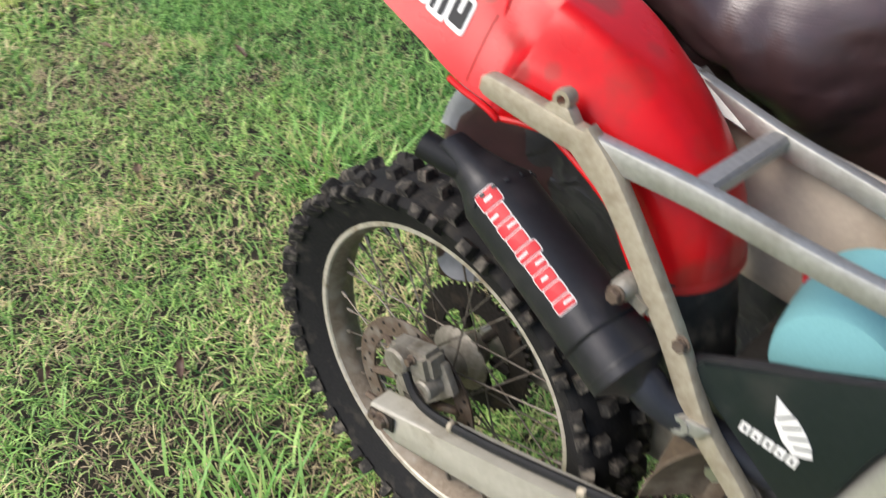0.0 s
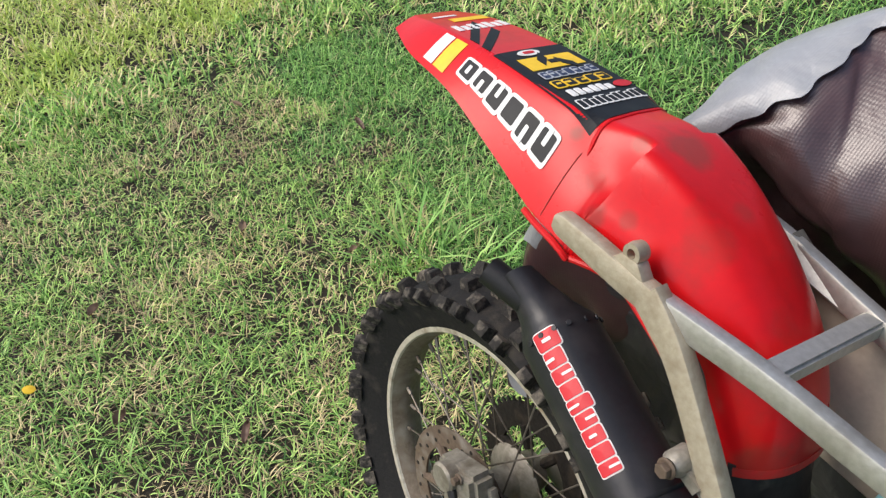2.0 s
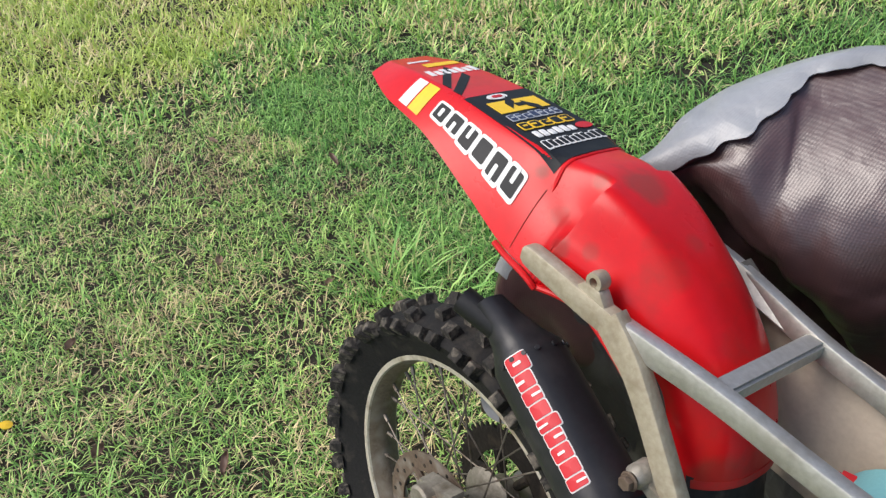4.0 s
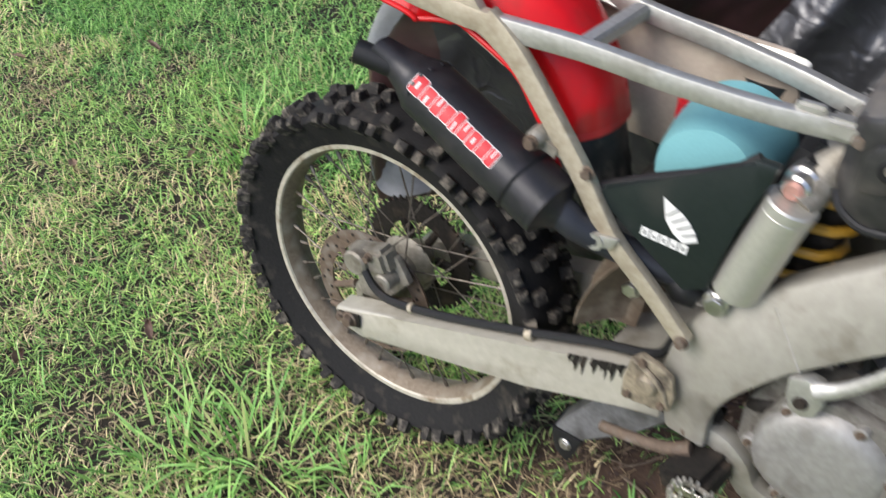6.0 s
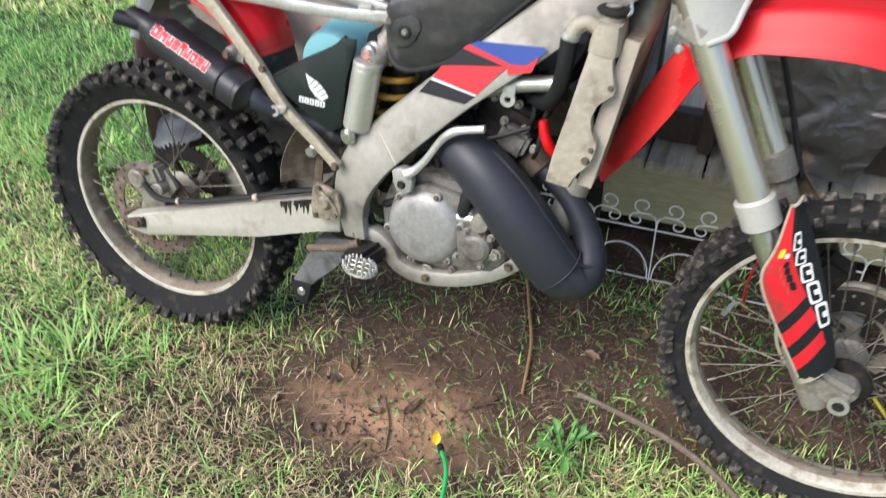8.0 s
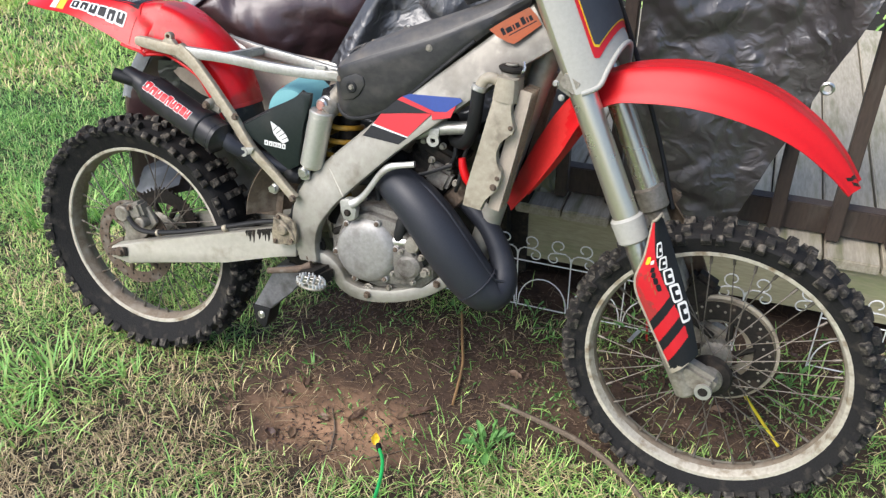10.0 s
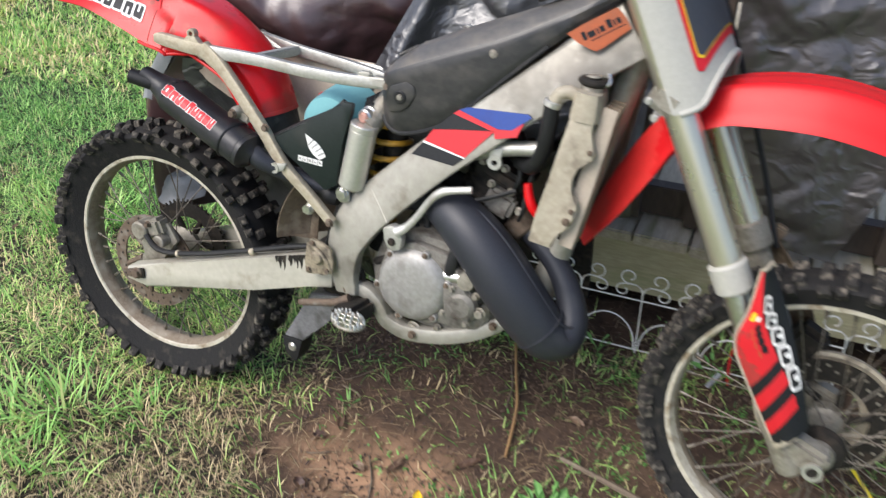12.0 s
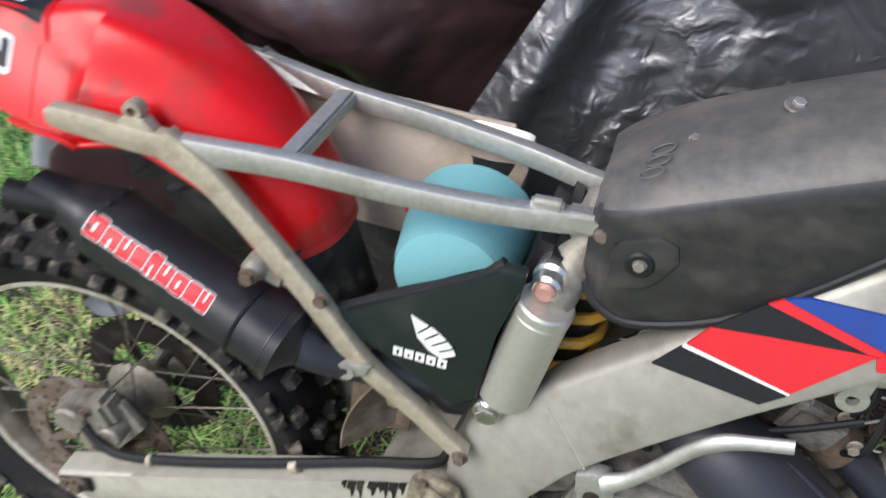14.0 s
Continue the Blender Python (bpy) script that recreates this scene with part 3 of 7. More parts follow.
def wheel(name, c, r_rim, r_out, width, rows_, knob_h, hub_r, label):
    hub = part(name, lathe([(0.012, -0.075), (0.03, -0.072), (0.034, -0.045), (hub_r, -0.04), (hub_r + 0.006, -0.034), (hub_r, -0.028), (0.03, -0.02), (0.027, 0), (0.03, 0.02), (hub_r, 0.028), (hub_r + 0.006, 0.034), (hub_r, 0.04), (0.034, 0.045), (0.03, 0.072), (0.012, 0.075)], c, 40), ALU_DIRTY, bike, label)
    carcass, knobs = tyre_bm(c, r_out, r_rim, width, rows_, knob_h)
    part("tyre", carcass, RUBBER, hub, "black off-road tyre")
    tagged(part("tread", knobs, KNOB, hub, "muddy rubber tread blocks"), kind="stuff")
    rim = part("rim", rim_bm(c, r_rim), RIM, hub, "dull aluminium rim with brown dirt inside")
    rim.data.materials.append(RIM_DIRT)
    for f in rim.data.polygons:
        if math.hypot(f.center.x - c[0], f.center.z - c[2]) < r_rim - (0.0135 if c[0] < 1 else 0.0195):
            f.material_index = 1
    for k in range(36):
        a = 2 * math.pi * k / 36
        side = 1 if k % 2 else -1
        twist = radians(52) * (1 if (k // 2) % 2 else -1)
        p0 = (c[0] + hub_r * math.cos(a + twist * 0.9), c[1] + side * 0.034, c[2] + hub_r * math.sin(a + twist * 0.9))
        rr = r_rim - 0.024
        p1 = (c[0] + rr * math.cos(a), c[1] + side * 0.004, c[2] + rr * math.sin(a))
        pn = tuple(p1[i] + (p0[i] - p1[i]) * 0.07 for i in range(3))
        s = cyl(p0, p1, 0.0014, n=6, bev=0.1)
        cyl(pn, p1, 0.0034, n=6, bev=0.1, bm=s)
        part("spoke", s, SPOKE, hub)
    return hub


def disc_bm(c, y, r_in, r_out, holes):
    """Drilled brake disc with spider arms."""
    bm = bmesh.new()
    n = 96
    lathe([(r_out, y - 0.0018), (r_out, y + 0.0018), (r_in, y + 0.0018), (r_in, y - 0.0018)], c, n, bm)
    return bm


def disc_arms(c, y, r_in, material, parent):
    for k in range(6):
        a = 2 * math.pi * k / 6 + 0.3
        p = [(c[0] + q * math.cos(a + t), c[1] + y, c[2] + q * math.sin(a + t)) for q, t in ((0.036, -0.35), (r_in + 0.004, 0.0))]
        part("disc_arm", cyl(p[0], p[1], 0.008, 0.006, n=8), material, parent)


def disc_holes(c, y, r, count):
    bm = bmesh.new()
    for k in range(count):
        a = 2 * math.pi * k / count
        rr = r + (0.006 if k % 2 else -0.006)
        cyl((c[0] + rr * math.cos(a), c[1] + y - 0.0024, c[2] + rr * math.sin(a)), (c[0] + rr * math.cos(a), c[1] + y + 0.0024, c[2] + rr * math.sin(a)), 0.0034, n=8, bm=bm)
    return bm


rear = wheel("rear_wheel", RW, 0.258, 0.332, 0.112, 46, 0.013, 0.05, "rear spoked wheel with dirty hub")
d = part("brake_disc", disc_bm(RW, -0.062, 0.088, 0.118, 24), RUST, rear, "rust-stained rear brake disc")
part("drilling", disc_holes(RW, -0.062, 0.104, 36), GRIME, rear)
disc_arms(RW, -0.062, 0.088, RUST, rear)
spk = lathe([(0.108, 0.066), (0.108, 0.072), (0.07, 0.072), (0.07, 0.066)], RW, 60)
for k in range(48):
    a = 2 * math.pi * k / 48
    cyl((0.104 * math.cos(a), 0.069, RW[2] + 0.104 * math.sin(a)), (0.116 * math.cos(a), 0.069, RW[2] + 0.116 * math.sin(a)), 0.0042, 0.002, n=6, bm=spk)
for k in range(6):
    a = 2 * math.pi * k / 6
    cyl((0.035 * math.cos(a), 0.069, RW[2] + 0.035 * math.sin(a)), (0.074 * math.cos(a), 0.069, RW[2] + 0.074 * math.sin(a)), 0.008, n=8, bm=spk)
part("sprocket", spk, GRIME, rear, "dark greasy rear sprocket")

front = wheel("front_wheel", FW, 0.286, 0.342, 0.088, 50, 0.012, 0.032, "front spoked wheel with dusty hub")
part("brake_disc", disc_bm(FW, 0.068, 0.078, 0.122, 24), GRIME, front, "drilled front brake disc")
part("drilling", disc_holes(FW, 0.068, 0.106, 40), ALU_DIRTY, front)
disc_arms(FW, 0.068, 0.078, GRIME, front)
part("brake_disc_guard", lathe([(0.131, 0.09), (0.133, 0.078), (0.126, 0.076), (0.122, 0.084), (0.06, 0.092), (0.06, 0.095), (0.122, 0.09)], FW, 64), CREAM, front, "cream plastic disc guard ring")
part("hub_seal", lathe([(0.046, -0.06), (0.05, -0.05), (0.046, -0.04), (0.02, -0.04), (0.02, -0.066)], FW, 36), GRIME, front, "dark dust seal")
for me in {o.data for o in (front, *front.children)}:
    me.transform(STEER)

# rear caliper
cal = part("rear_caliper", block((0.015, -0.088, 0.432), (0.085, 0.04, 0.045), (0, -20, 0), 0.008), ALU_DIRTY, bike, "dirty rear brake caliper")
part("bracket", plate([(-0.03, 0.42), (0.06, 0.45), (0.085, 0.41), (0.03, 0.345), (-0.015, 0.34)], -0.085, -0.073, 0.003), ALU_DIRTY, cal)
part("piston_housing", cyl((0.0, -0.075, 0.43), (0.0, -0.118, 0.43), 0.022, n=20, bm=cyl((0.05, -0.075, 0.41), (0.05, -0.112, 0.41), 0.016, n=16)), ALU_DIRTY, cal)
for x, y, z in ((0.025, -0.108, 0.45), (-0.025, -0.1, 0.408)):
    part("bleed_bolt", bolt((x, y, z), 0.006, 0.011), RUST, cal)

# swingarm
SW = [(-0.022, 0.313), (-0.018, 0.345), (0.1, 0.38), (0.336, 0.447), (0.45, 0.478), (0.53, 0.492), (0.53, 0.42), (0.467, 0.409), (0.331, 0.367), (0.037, 0.304)]
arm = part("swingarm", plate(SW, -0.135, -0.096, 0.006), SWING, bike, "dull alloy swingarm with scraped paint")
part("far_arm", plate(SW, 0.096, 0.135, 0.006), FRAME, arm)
part("cross_brace", block((0.47, 0, 0.448), (0.09, 0.2, 0.055), (0, -14, 0), 0.01), FRAME, arm)
# The arm is solid; a dark plate paints the shade of its open end.
part("axle_slot", plate([(-0.019, 0.32), (-0.014, 0.34), (0.032, 0.352), (0.034, 0.326)], -0.138, -0.1345, 0.001), GRIME, arm, "dark plate standing for the shaded hollow end of the swingarm")
part("axle_nut", bolt((0.014, -0.137, 0.336), 0.0105, 0.012), RUST, arm)
part("adjuster", cyl((-0.045, -0.115, 0.325), (0.0, -0.115, 0.333), 0.005, n=6, bm=bolt((-0.005, -0.137, 0.332), 0.007, 0.008)), RUST, arm)
for k in range(9):
    x = 0.392 + 0.0105 * k + 0.003 * math.sin(k * 5.0)
    zt = 0.4655 + 0.268 * (x - 0.392)
    ln = 0.014 + 0.02 * abs(math.sin(k * 2.3))
    wd = 0.004 + 0.005 * ((k * 0.618) % 1)
    part("worn_patch", plate([(x, zt), (x + wd * 1.5, zt + 0.002), (x + wd * 1.1, zt - ln * 0.35), (x + wd * 0.9, zt - ln * 0.7), (x + wd * 0.5, zt - ln), (x + wd * 0.3, zt - ln * 0.55), (x - wd * 0.3, zt - ln * 0.4)], -0.1366, -0.1345, 0), GRIME, arm, "black run where paint has worn off")
part("brake_hose", tube([(0.02, -0.11, 0.43), (0.07, -0.122, 0.402), (0.16, -0.122, 0.412), (0.3, -0.12, 0.45), (0.42, -0.117, 0.487), (0.5, -0.115, 0.508), (0.52, -0.118, 0.55)], 0.0065, 8, 5), BLACK, arm, "black rubber brake hose")
part("hose_clip", cyl((0.318, -0.121, 0.452), (0.33, -0.121, 0.456), 0.009, n=12), OXID, arm)
part("hose_clip", cyl((0.12, -0.122, 0.403), (0.128, -0.122, 0.405), 0.009, n=12), OXID, arm)
part("pivot_cover", bolt((0.585, -0.127, 0.462), 0.017, 0.012), GRIME, arm, "dark pivot bolt cover")

# the arms close in towards the pivot
for me in {o.data for o in (arm, *arm.children)}:
    for v in me.vertices:
        d_ = 0.035 * max(0.0, (v.co.x - 0.05) / 0.42)
        if v.co.y < -0.08:
            v.co.y += d_
            v.co.x -= 0.464 * d_
            v.co.z -= 0.411 * d_
        elif v.co.y > 0.08:
            v.co.y -= d_

# main frame: two spars, lower cradle
SPAR = [(0.544, -0.086, 0.404, 0.06), (0.534, -0.088, 0.462, 0.075), (0.541, -0.088, 0.522, 0.09), (0.573, -0.085, 0.58, 0.098), (0.62, -0.081, 0.629, 0.092), (0.738, -0.083, 0.739, 0.086), (0.834, -0.081, 0.819, 0.086), (0.926, -0.071, 0.896, 0.086), (0.993, -0.052, 0.95, 0.09), (1.06, -0.034, 1.003, 0.1)]
frame_ = part("frame", beam(SPAR, 0.038, 4, 0.2, tilt=0.3), FRAME, bike, "cast alloy twin-spar frame")
part("far_spar", beam([(a, -b, c, h) for a, b, c, h in SPAR], 0.038, 4, 0.2, tilt=-0.3), FRAME, frame_)
part("head_tube", cyl((1.04, 0, 1.1), (1.125, 0, 0.93), 0.036, n=24), FRAME, frame_)
part("weld_seam", tube([(0.642, -0.1125, 0.588), (0.618, -0.1015, 0.616), (0.594, -0.0905, 0.643)], 0.0022, 8, 5), FRAME, frame_, "raised weld seam")
part("cradle", beam([(0.538, -0.08, 0.405, 0.032), (0.582, -0.084, 0.414, 0.032), (0.616, -0.083, 0.388, 0.032), (0.636, -0.083, 0.356, 0.034), (0.692, -0.081, 0.34, 0.036), (0.79, -0.072, 0.355, 0.034), (0.876, -0.052, 0.398, 0.032), (0.945, -0.03, 0.49, 0.03)], 0.032, 4), FRAME, frame_, "curved pale lower frame rail")
part("far_cradle", beam([(0.545, 0.095, 0.412, 0.032), (0.645, 0.1, 0.362, 0.032), (0.8, 0.09, 0.362, 0.032), (0.95, 0.04, 0.5, 0.03)], 0.032, 4), FRAME, frame_)
part("downtube", tube([(0.94, 0, 0.45), (1.0, 0, 0.7), (1.07, 0, 0.96)], 0.028, 14, 3), FRAME, frame_)
for x, y, z in ((0.546, -0.097, 0.412), (0.868, -0.07, 0.396), (0.702, -0.098, 0.344)):
    part("rail_bolt", bolt((x, y, z), 0.007, 0.009), RUST, frame_)

# stripes on the spar
def stick(nm, out, m_):
    """A vinyl shape on the leaning outer face of the spar."""
    pts_ = []
    for x, z in out:
        d_ = 0.014
        for _ in range(6):
            u, w = x - 0.464 * d_ - 0.738, z - 0.411 * d_ - 0.739
            d_ = 0.1162 - 0.1035 + 0.3 * (-0.64 * u + 0.768 * w) + 0.0
        pts_.append(Vector((x - 0.464 * d_, -0.1162 + d_, z - 0.411 * d_)))
    bm = bmesh.new()
    a = [bm.verts.new(p) for p in pts_]
    b = [bm.verts.new(p + Vector((0, 0.0028, 0))) for p in pts_]
    n = len(a)
    bm.faces.new(a)
    bm.faces.new(b[::-1])
    for i in range(n):
        bm.faces.new((a[i], b[i], b[(i + 1) % n], a[(i + 1) % n]))
    return part(nm, bm, m_, frame_, smooth=False)



stick("stripe", [(0.69, 0.742), (0.7125, 0.769), (0.797, 0.7495), (0.777, 0.732)], S_BLACK)
stick("white_edge", [(0.7125, 0.769), (0.716, 0.773), (0.798, 0.752), (0.797, 0.7495)], S_WHITE)
stick("red_panel", [(0.716, 0.773), (0.733, 0.797), (0.776, 0.803), (0.852, 0.811), (0.798, 0.752)], S_RED)
stick("black_panel", [(0.733, 0.7975), (0.765, 0.828), (0.772, 0.834), (0.845, 0.811), (0.776, 0.8035)], S_BLACK)
stick("red_band", [(0.772, 0.834), (0.783, 0.842), (0.858, 0.8155), (0.8525, 0.8115), (0.845, 0.8112)], S_RED)
stick("blue_panel", [(0.783, 0.8425), (0.8, 0.849), (0.912, 0.851), (0.918, 0.845), (0.884, 0.818), (0.8585, 0.816)], S_BLUE)
stick("red_tail", [(0.8585, 0.8155), (0.884, 0.8175), (0.905, 0.834), (0.893, 0.806), (0.853, 0.797), (0.851, 0.81)], S_RED)


def spar_face(u, v):
    a, b = Vector((0.955, -0.0905, 0.965)), Vector((1.045, -0.0585, 1.022))
    up = Vector((-0.55, 0, 0.83))
    return a.lerp(b, u) + up * (v * 0.05)


tag_rows = [[Vector(spar_face(u, v)) + Vector((0, -0.002, 0.001)) for u in np.linspace(u0, u1, 6)] for v, u0, u1 in ((-0.56, 0.4, 0.5), (-0.4, 0.33, 1.0), (0.0, 0.2, 1.0), (0.4, 0.13, 0.95), (0.44, 0.4, 0.93))]
tag_ = part("sticker", sheet(tag_rows, 0.001), S_ORANGE, frame_, "worn orange sticker with dark bars")
lt = bmesh.new()
for k, (u0, u1) in enumerate(((0.14, 0.22), (0.25, 0.4), (0.43, 0.47), (0.5, 0.6), (0.66, 0.76), (0.79, 0.83), (0.86, 0.94))):
    patch(spar_face, 0.2 + 0.76 * u0, 0.2 + 0.76 * u1, -0.06, 0.24 if k in (0, 4) else 0.15, 0.0032, 0.0006, 2, 2, 0, lt)
patch(spar_face, 0.4, 0.95, -0.18, -0.14, 0.0032, 0.0006, 2, 2, 0, lt)
part("print_bars", lt, S_BLACK, tag_, smooth=False)

# subframe
NEAR_RAIL = [(0.105, -0.1, 0.878, 0.022), (0.2, -0.096, 0.868, 0.026), (0.32, -0.084, 0.863, 0.024), (0.42, -0.077, 0.854, 0.023), (0.52, -0.069, 0.849, 0.023), (0.61, -0.058, 0.85, 0.023)]
FAR_RAIL = [(0.105, 0.1, 0.878, 0.022), (0.2, 0.092, 0.872, 0.026), (0.32, 0.078, 0.857, 0.024), (0.42, 0.076, 0.845, 0.023), (0.52, 0.068, 0.832, 0.023), (0.575, 0.055, 0.826, 0.023), (0.62, 0.035, 0.828, 0.023)]


sub = part("subframe", beam(NEAR_RAIL, 0.0165, 4, 0.18), ALU, bike, "bare scuffed aluminium subframe")
part("far_rail", beam(FAR_RAIL, 0.0165, 4, 0.18), ALU, sub)
part("crossbar", block((0.318, -0.002, 0.86), (0.021, 0.158, 0.019), (-2, 0, 0), 0.003), ALU, sub)
STRUT = [(0.203, -0.0965, 0.872, 0.034), (0.228, -0.098, 0.856, 0.032), (0.262, -0.1, 0.828, 0.026), (0.345, -0.106, 0.735, 0.025), (0.4, -0.111, 0.665, 0.023), (0.457, -0.109, 0.613, 0.021), (0.514, -0.109, 0.56, 0.02)]
part("strut", beam(STRUT, 0.017, 4, 0.2), OXID, sub, "slim dirty alloy strut")
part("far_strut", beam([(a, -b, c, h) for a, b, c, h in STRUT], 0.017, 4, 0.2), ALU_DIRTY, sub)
part("seat_lug", lathe([(0.0095, -0.007), (0.0105, 0.0), (0.0095, 0.007), (0.0048, 0.007), (0.0048, -0.007)], (0.178, -0.096, 0.8985), 24, plate([(0.15, 0.875), (0.168, 0.894), (0.188, 0.894), (0.206, 0.873)], -0.104, -0.089, 0.003)), OXID, sub, "ring-shaped seat lug")
part("rail_end", beam([(0.088, -0.1015, 0.881, 0.016), (0.098, -0.101, 0.88, 0.024), (0.14, -0.0985, 0.8745, 0.0268), (0.18, -0.097, 0.87, 0.0272), (0.212, -0.0955, 0.8675, 0.0268)], 0.0178, 4, 0.2), OXID, sub, "brown oxidised rail end")
part("side_lug", lathe([(0.011, -0.005), (0.011, 0.005), (0.005, 0.005), (0.005, -0.005)], (0.387, -0.122, 0.658), 18, plate([(0.386, 0.648), (0.408, 0.656), (0.416, 0.672), (0.392, 0.669)], -0.125, -0.119, 0.002)), ALU, sub)
part("seat_plate", sheet([[(x, 0.0885 + 0.004 * math.sin(x * 20) - 0.012 * q, z - 0.018 * q) for q in (0.0, 0.5, 1.0)] for x, z in smooth_path([(0.17, 0.893), (0.24, 0.879), (0.3, 0.867), (0.37, 0.854), (0.43, 0.848), (0.47, 0.848), (0.517, 0.846), (0.523, 0.836)], 3)], 0.0015), ALU, sub, "thin bent edge strip along the rail")
part("front_lug", block((0.598, -0.06, 0.851), (0.045, 0.024, 0.022), (0, 0, 0), 0.005, block((0.56, -0.064, 0.862), (0.03, 0.012, 0.014), (0, 0, 0), 0.003)), ALU, sub)
for x, y, z in ((0.513, -0.117, 0.562), (0.612, -0.07, 0.848), (0.36, -0.112, 0.735)):
    part("bolt", bolt((x, y, z), 0.007, 0.008), RUST, sub)

def blob(surface, u0, u1, v0, v1, lift, thick=0.0005, e=0.45, n=28):
    """A rounded sticker block on a surface function."""
    uc, vc, ru, rv = (u0 + u1) / 2, (v0 + v1) / 2, (u1 - u0) / 2, (v1 - v0) / 2
    g = []
    for k in (0.02, 0.5, 1.0):
        row = []
        for a in np.linspace(0, 2 * math.pi, n):
            c, s = math.cos(a), math.sin(a)
            u, v = uc + ru * k * math.copysign(abs(c) ** e, c), vc + rv * k * math.copysign(abs(s) ** e, s)
            p, d_ = Vector(surface(u, v)), 1e-3
            nm = (Vector(surface(u + d_, v)) - p).cross(Vector(surface(u, v + d_)) - p).normalized()
            row.append(p + nm * lift)
        g.append(row)
    return sheet(g, -thick)


# rear fender
FD = smooth_path([(-0.285, 0.94, 0.058, 0.012, 0.5), (-0.22, 0.952, 0.08, 0.026, 0.5), (-0.12, 0.96, 0.09, 0.04, 0.5), (-0.02, 0.96, 0.098, 0.066, 0.5), (0.06, 0.958, 0.102, 0.09, 0.45), (0.12, 0.957, 0.097, 0.1, 0.3), (0.185, 0.934, 0.084, 0.078, 0.14), (0.245, 0.9, 0.075, 0.056, 0.08), (0.295, 0.855, 0.069, 0.047, 0.08), (0.33, 0.8, 0.067, 0.052, 0.08), (0.347, 0.745, 0.067, 0.045, 0.08)], 8)


def smooth(x, a, b):
    k = min(1.0, max(0.0, (x - a) / (b - a)))
    return k * k * (3 - 2 * k)


def fender(u, v):
    """Rear fender surface: u 0 at the tail to 1 at the front foot, v -1 right edge to 1 left edge."""
    f = min(max(u, 0), 1) * (len(FD) - 1)
    i = min(int(f), len(FD) - 2)
    k = f - i
    x, z, w, dp, flat = FD[i] * (1 - k) + FD[i + 1] * k
    t = FD[min(i + 1, len(FD) - 1)] - FD[max(i - 1, 0)]
    n = Vector((-t[1], 0, t[0])).normalized()
    a = abs(v)
    g = max(0.0, (a - flat) / (1 - flat)) ** (1.25 + 1.3 * (0.5 - flat)) + 0.04 * a * a
    ledge = smooth(x, 0.02, 0.1) * (1 - smooth(x, 0.16, 0.26))
    g = g * (1 - ledge) + ledge * (0.4 * smooth(a, 0.3, 0.66) + 0.6 * max(0.0, (a - 0.6) / 0.4) ** 1.5 + 0.03 * a * a)
    edge_y = w * (v if flat > 0.3 else math.sin(v * math.pi / 2) * 0.9 + v * 0.1)
    step_ = min(1, max(0, (x - 0.056 + 0.02 * (1 - a) ** 2 - 0.02 * a) / 0.06))
    step_ = step_ * step_ * (3 - 2 * step_)
    side_ = min(1, max(0, (0.66 - a) / 0.3))
    side_ = side_ * side_ * (3 - 2 * side_)
    fade = min(1, max(0, (0.36 - x) / 0.12))
    bulge = 0.011 * side_ * step_ * fade
    return Vector((x, edge_y, z - 0.008 * step_ * fade)) - n * (dp * g - bulge)


def fu(x):
    """The fender's u at a place along the bike."""
    k = int(np.argmax(FD[:, 0] >= x))
    a, b = FD[k - 1][0], FD[k][0]
    return (k - 1 + (x - a) / (b - a)) / (len(FD) - 1)


rf = part("rear_fender", sheet([[fender(u, v) for v in np.linspace(-1, 1, 61)] for u in np.linspace(0, 1, 150)], 0.003), RED_DIRTY, bike, "glossy red plastic rear fender with stickers")
part("fender_flange", tube([fender(u, -1.0) + Vector((0, -0.004, -0.002)) for u in np.linspace(0.38, 0.62, 10)] + [Vector((0.24, -0.089, 0.815)), Vector((0.268, -0.087, 0.778)), Vector((0.292, -0.085, 0.742)), Vector((0.31, -0.083, 0.71))], 0.0035, 8, 3), RED, rf)
part("dusty_edge", patch(fender, 0.984, 0.999, -0.85, 0.85, 0.0008, 0.0004, 5, 24), SCUFF, rf, "dusty lower edge")
part("collar_bead", tube([fender(fu(0.062 + 0.04 * max(0.0, a_ - 0.45)), -a_) - Vector((0, 0, 0.0006)) for a_ in np.linspace(-0.55, 0.6, 20)], [0.0005] + [0.0024] * 18 + [0.0005], 8, 2), RED_DIRTY, rf, "raised bead round the hump")
part("seam_line", tube([fender(fu(0.062), -a_) + Vector((0, 0, 0.0004)) for a_ in np.linspace(0.62, 0.98, 8)], 0.0008, 6, 1), SCUFF, rf, "dirty seam across the fender")


def decal(nm, x0, x1, v0, v1, m_, lift=0.0008, parent=None, n=14, shear=0.0):
    return part(nm, patch(fender, fu(x0), fu(x1), v0, v1, lift, 0.0005, n, max(3, int(abs(v1 - v0) * 14)), shear), m_, parent or rf, smooth=False)


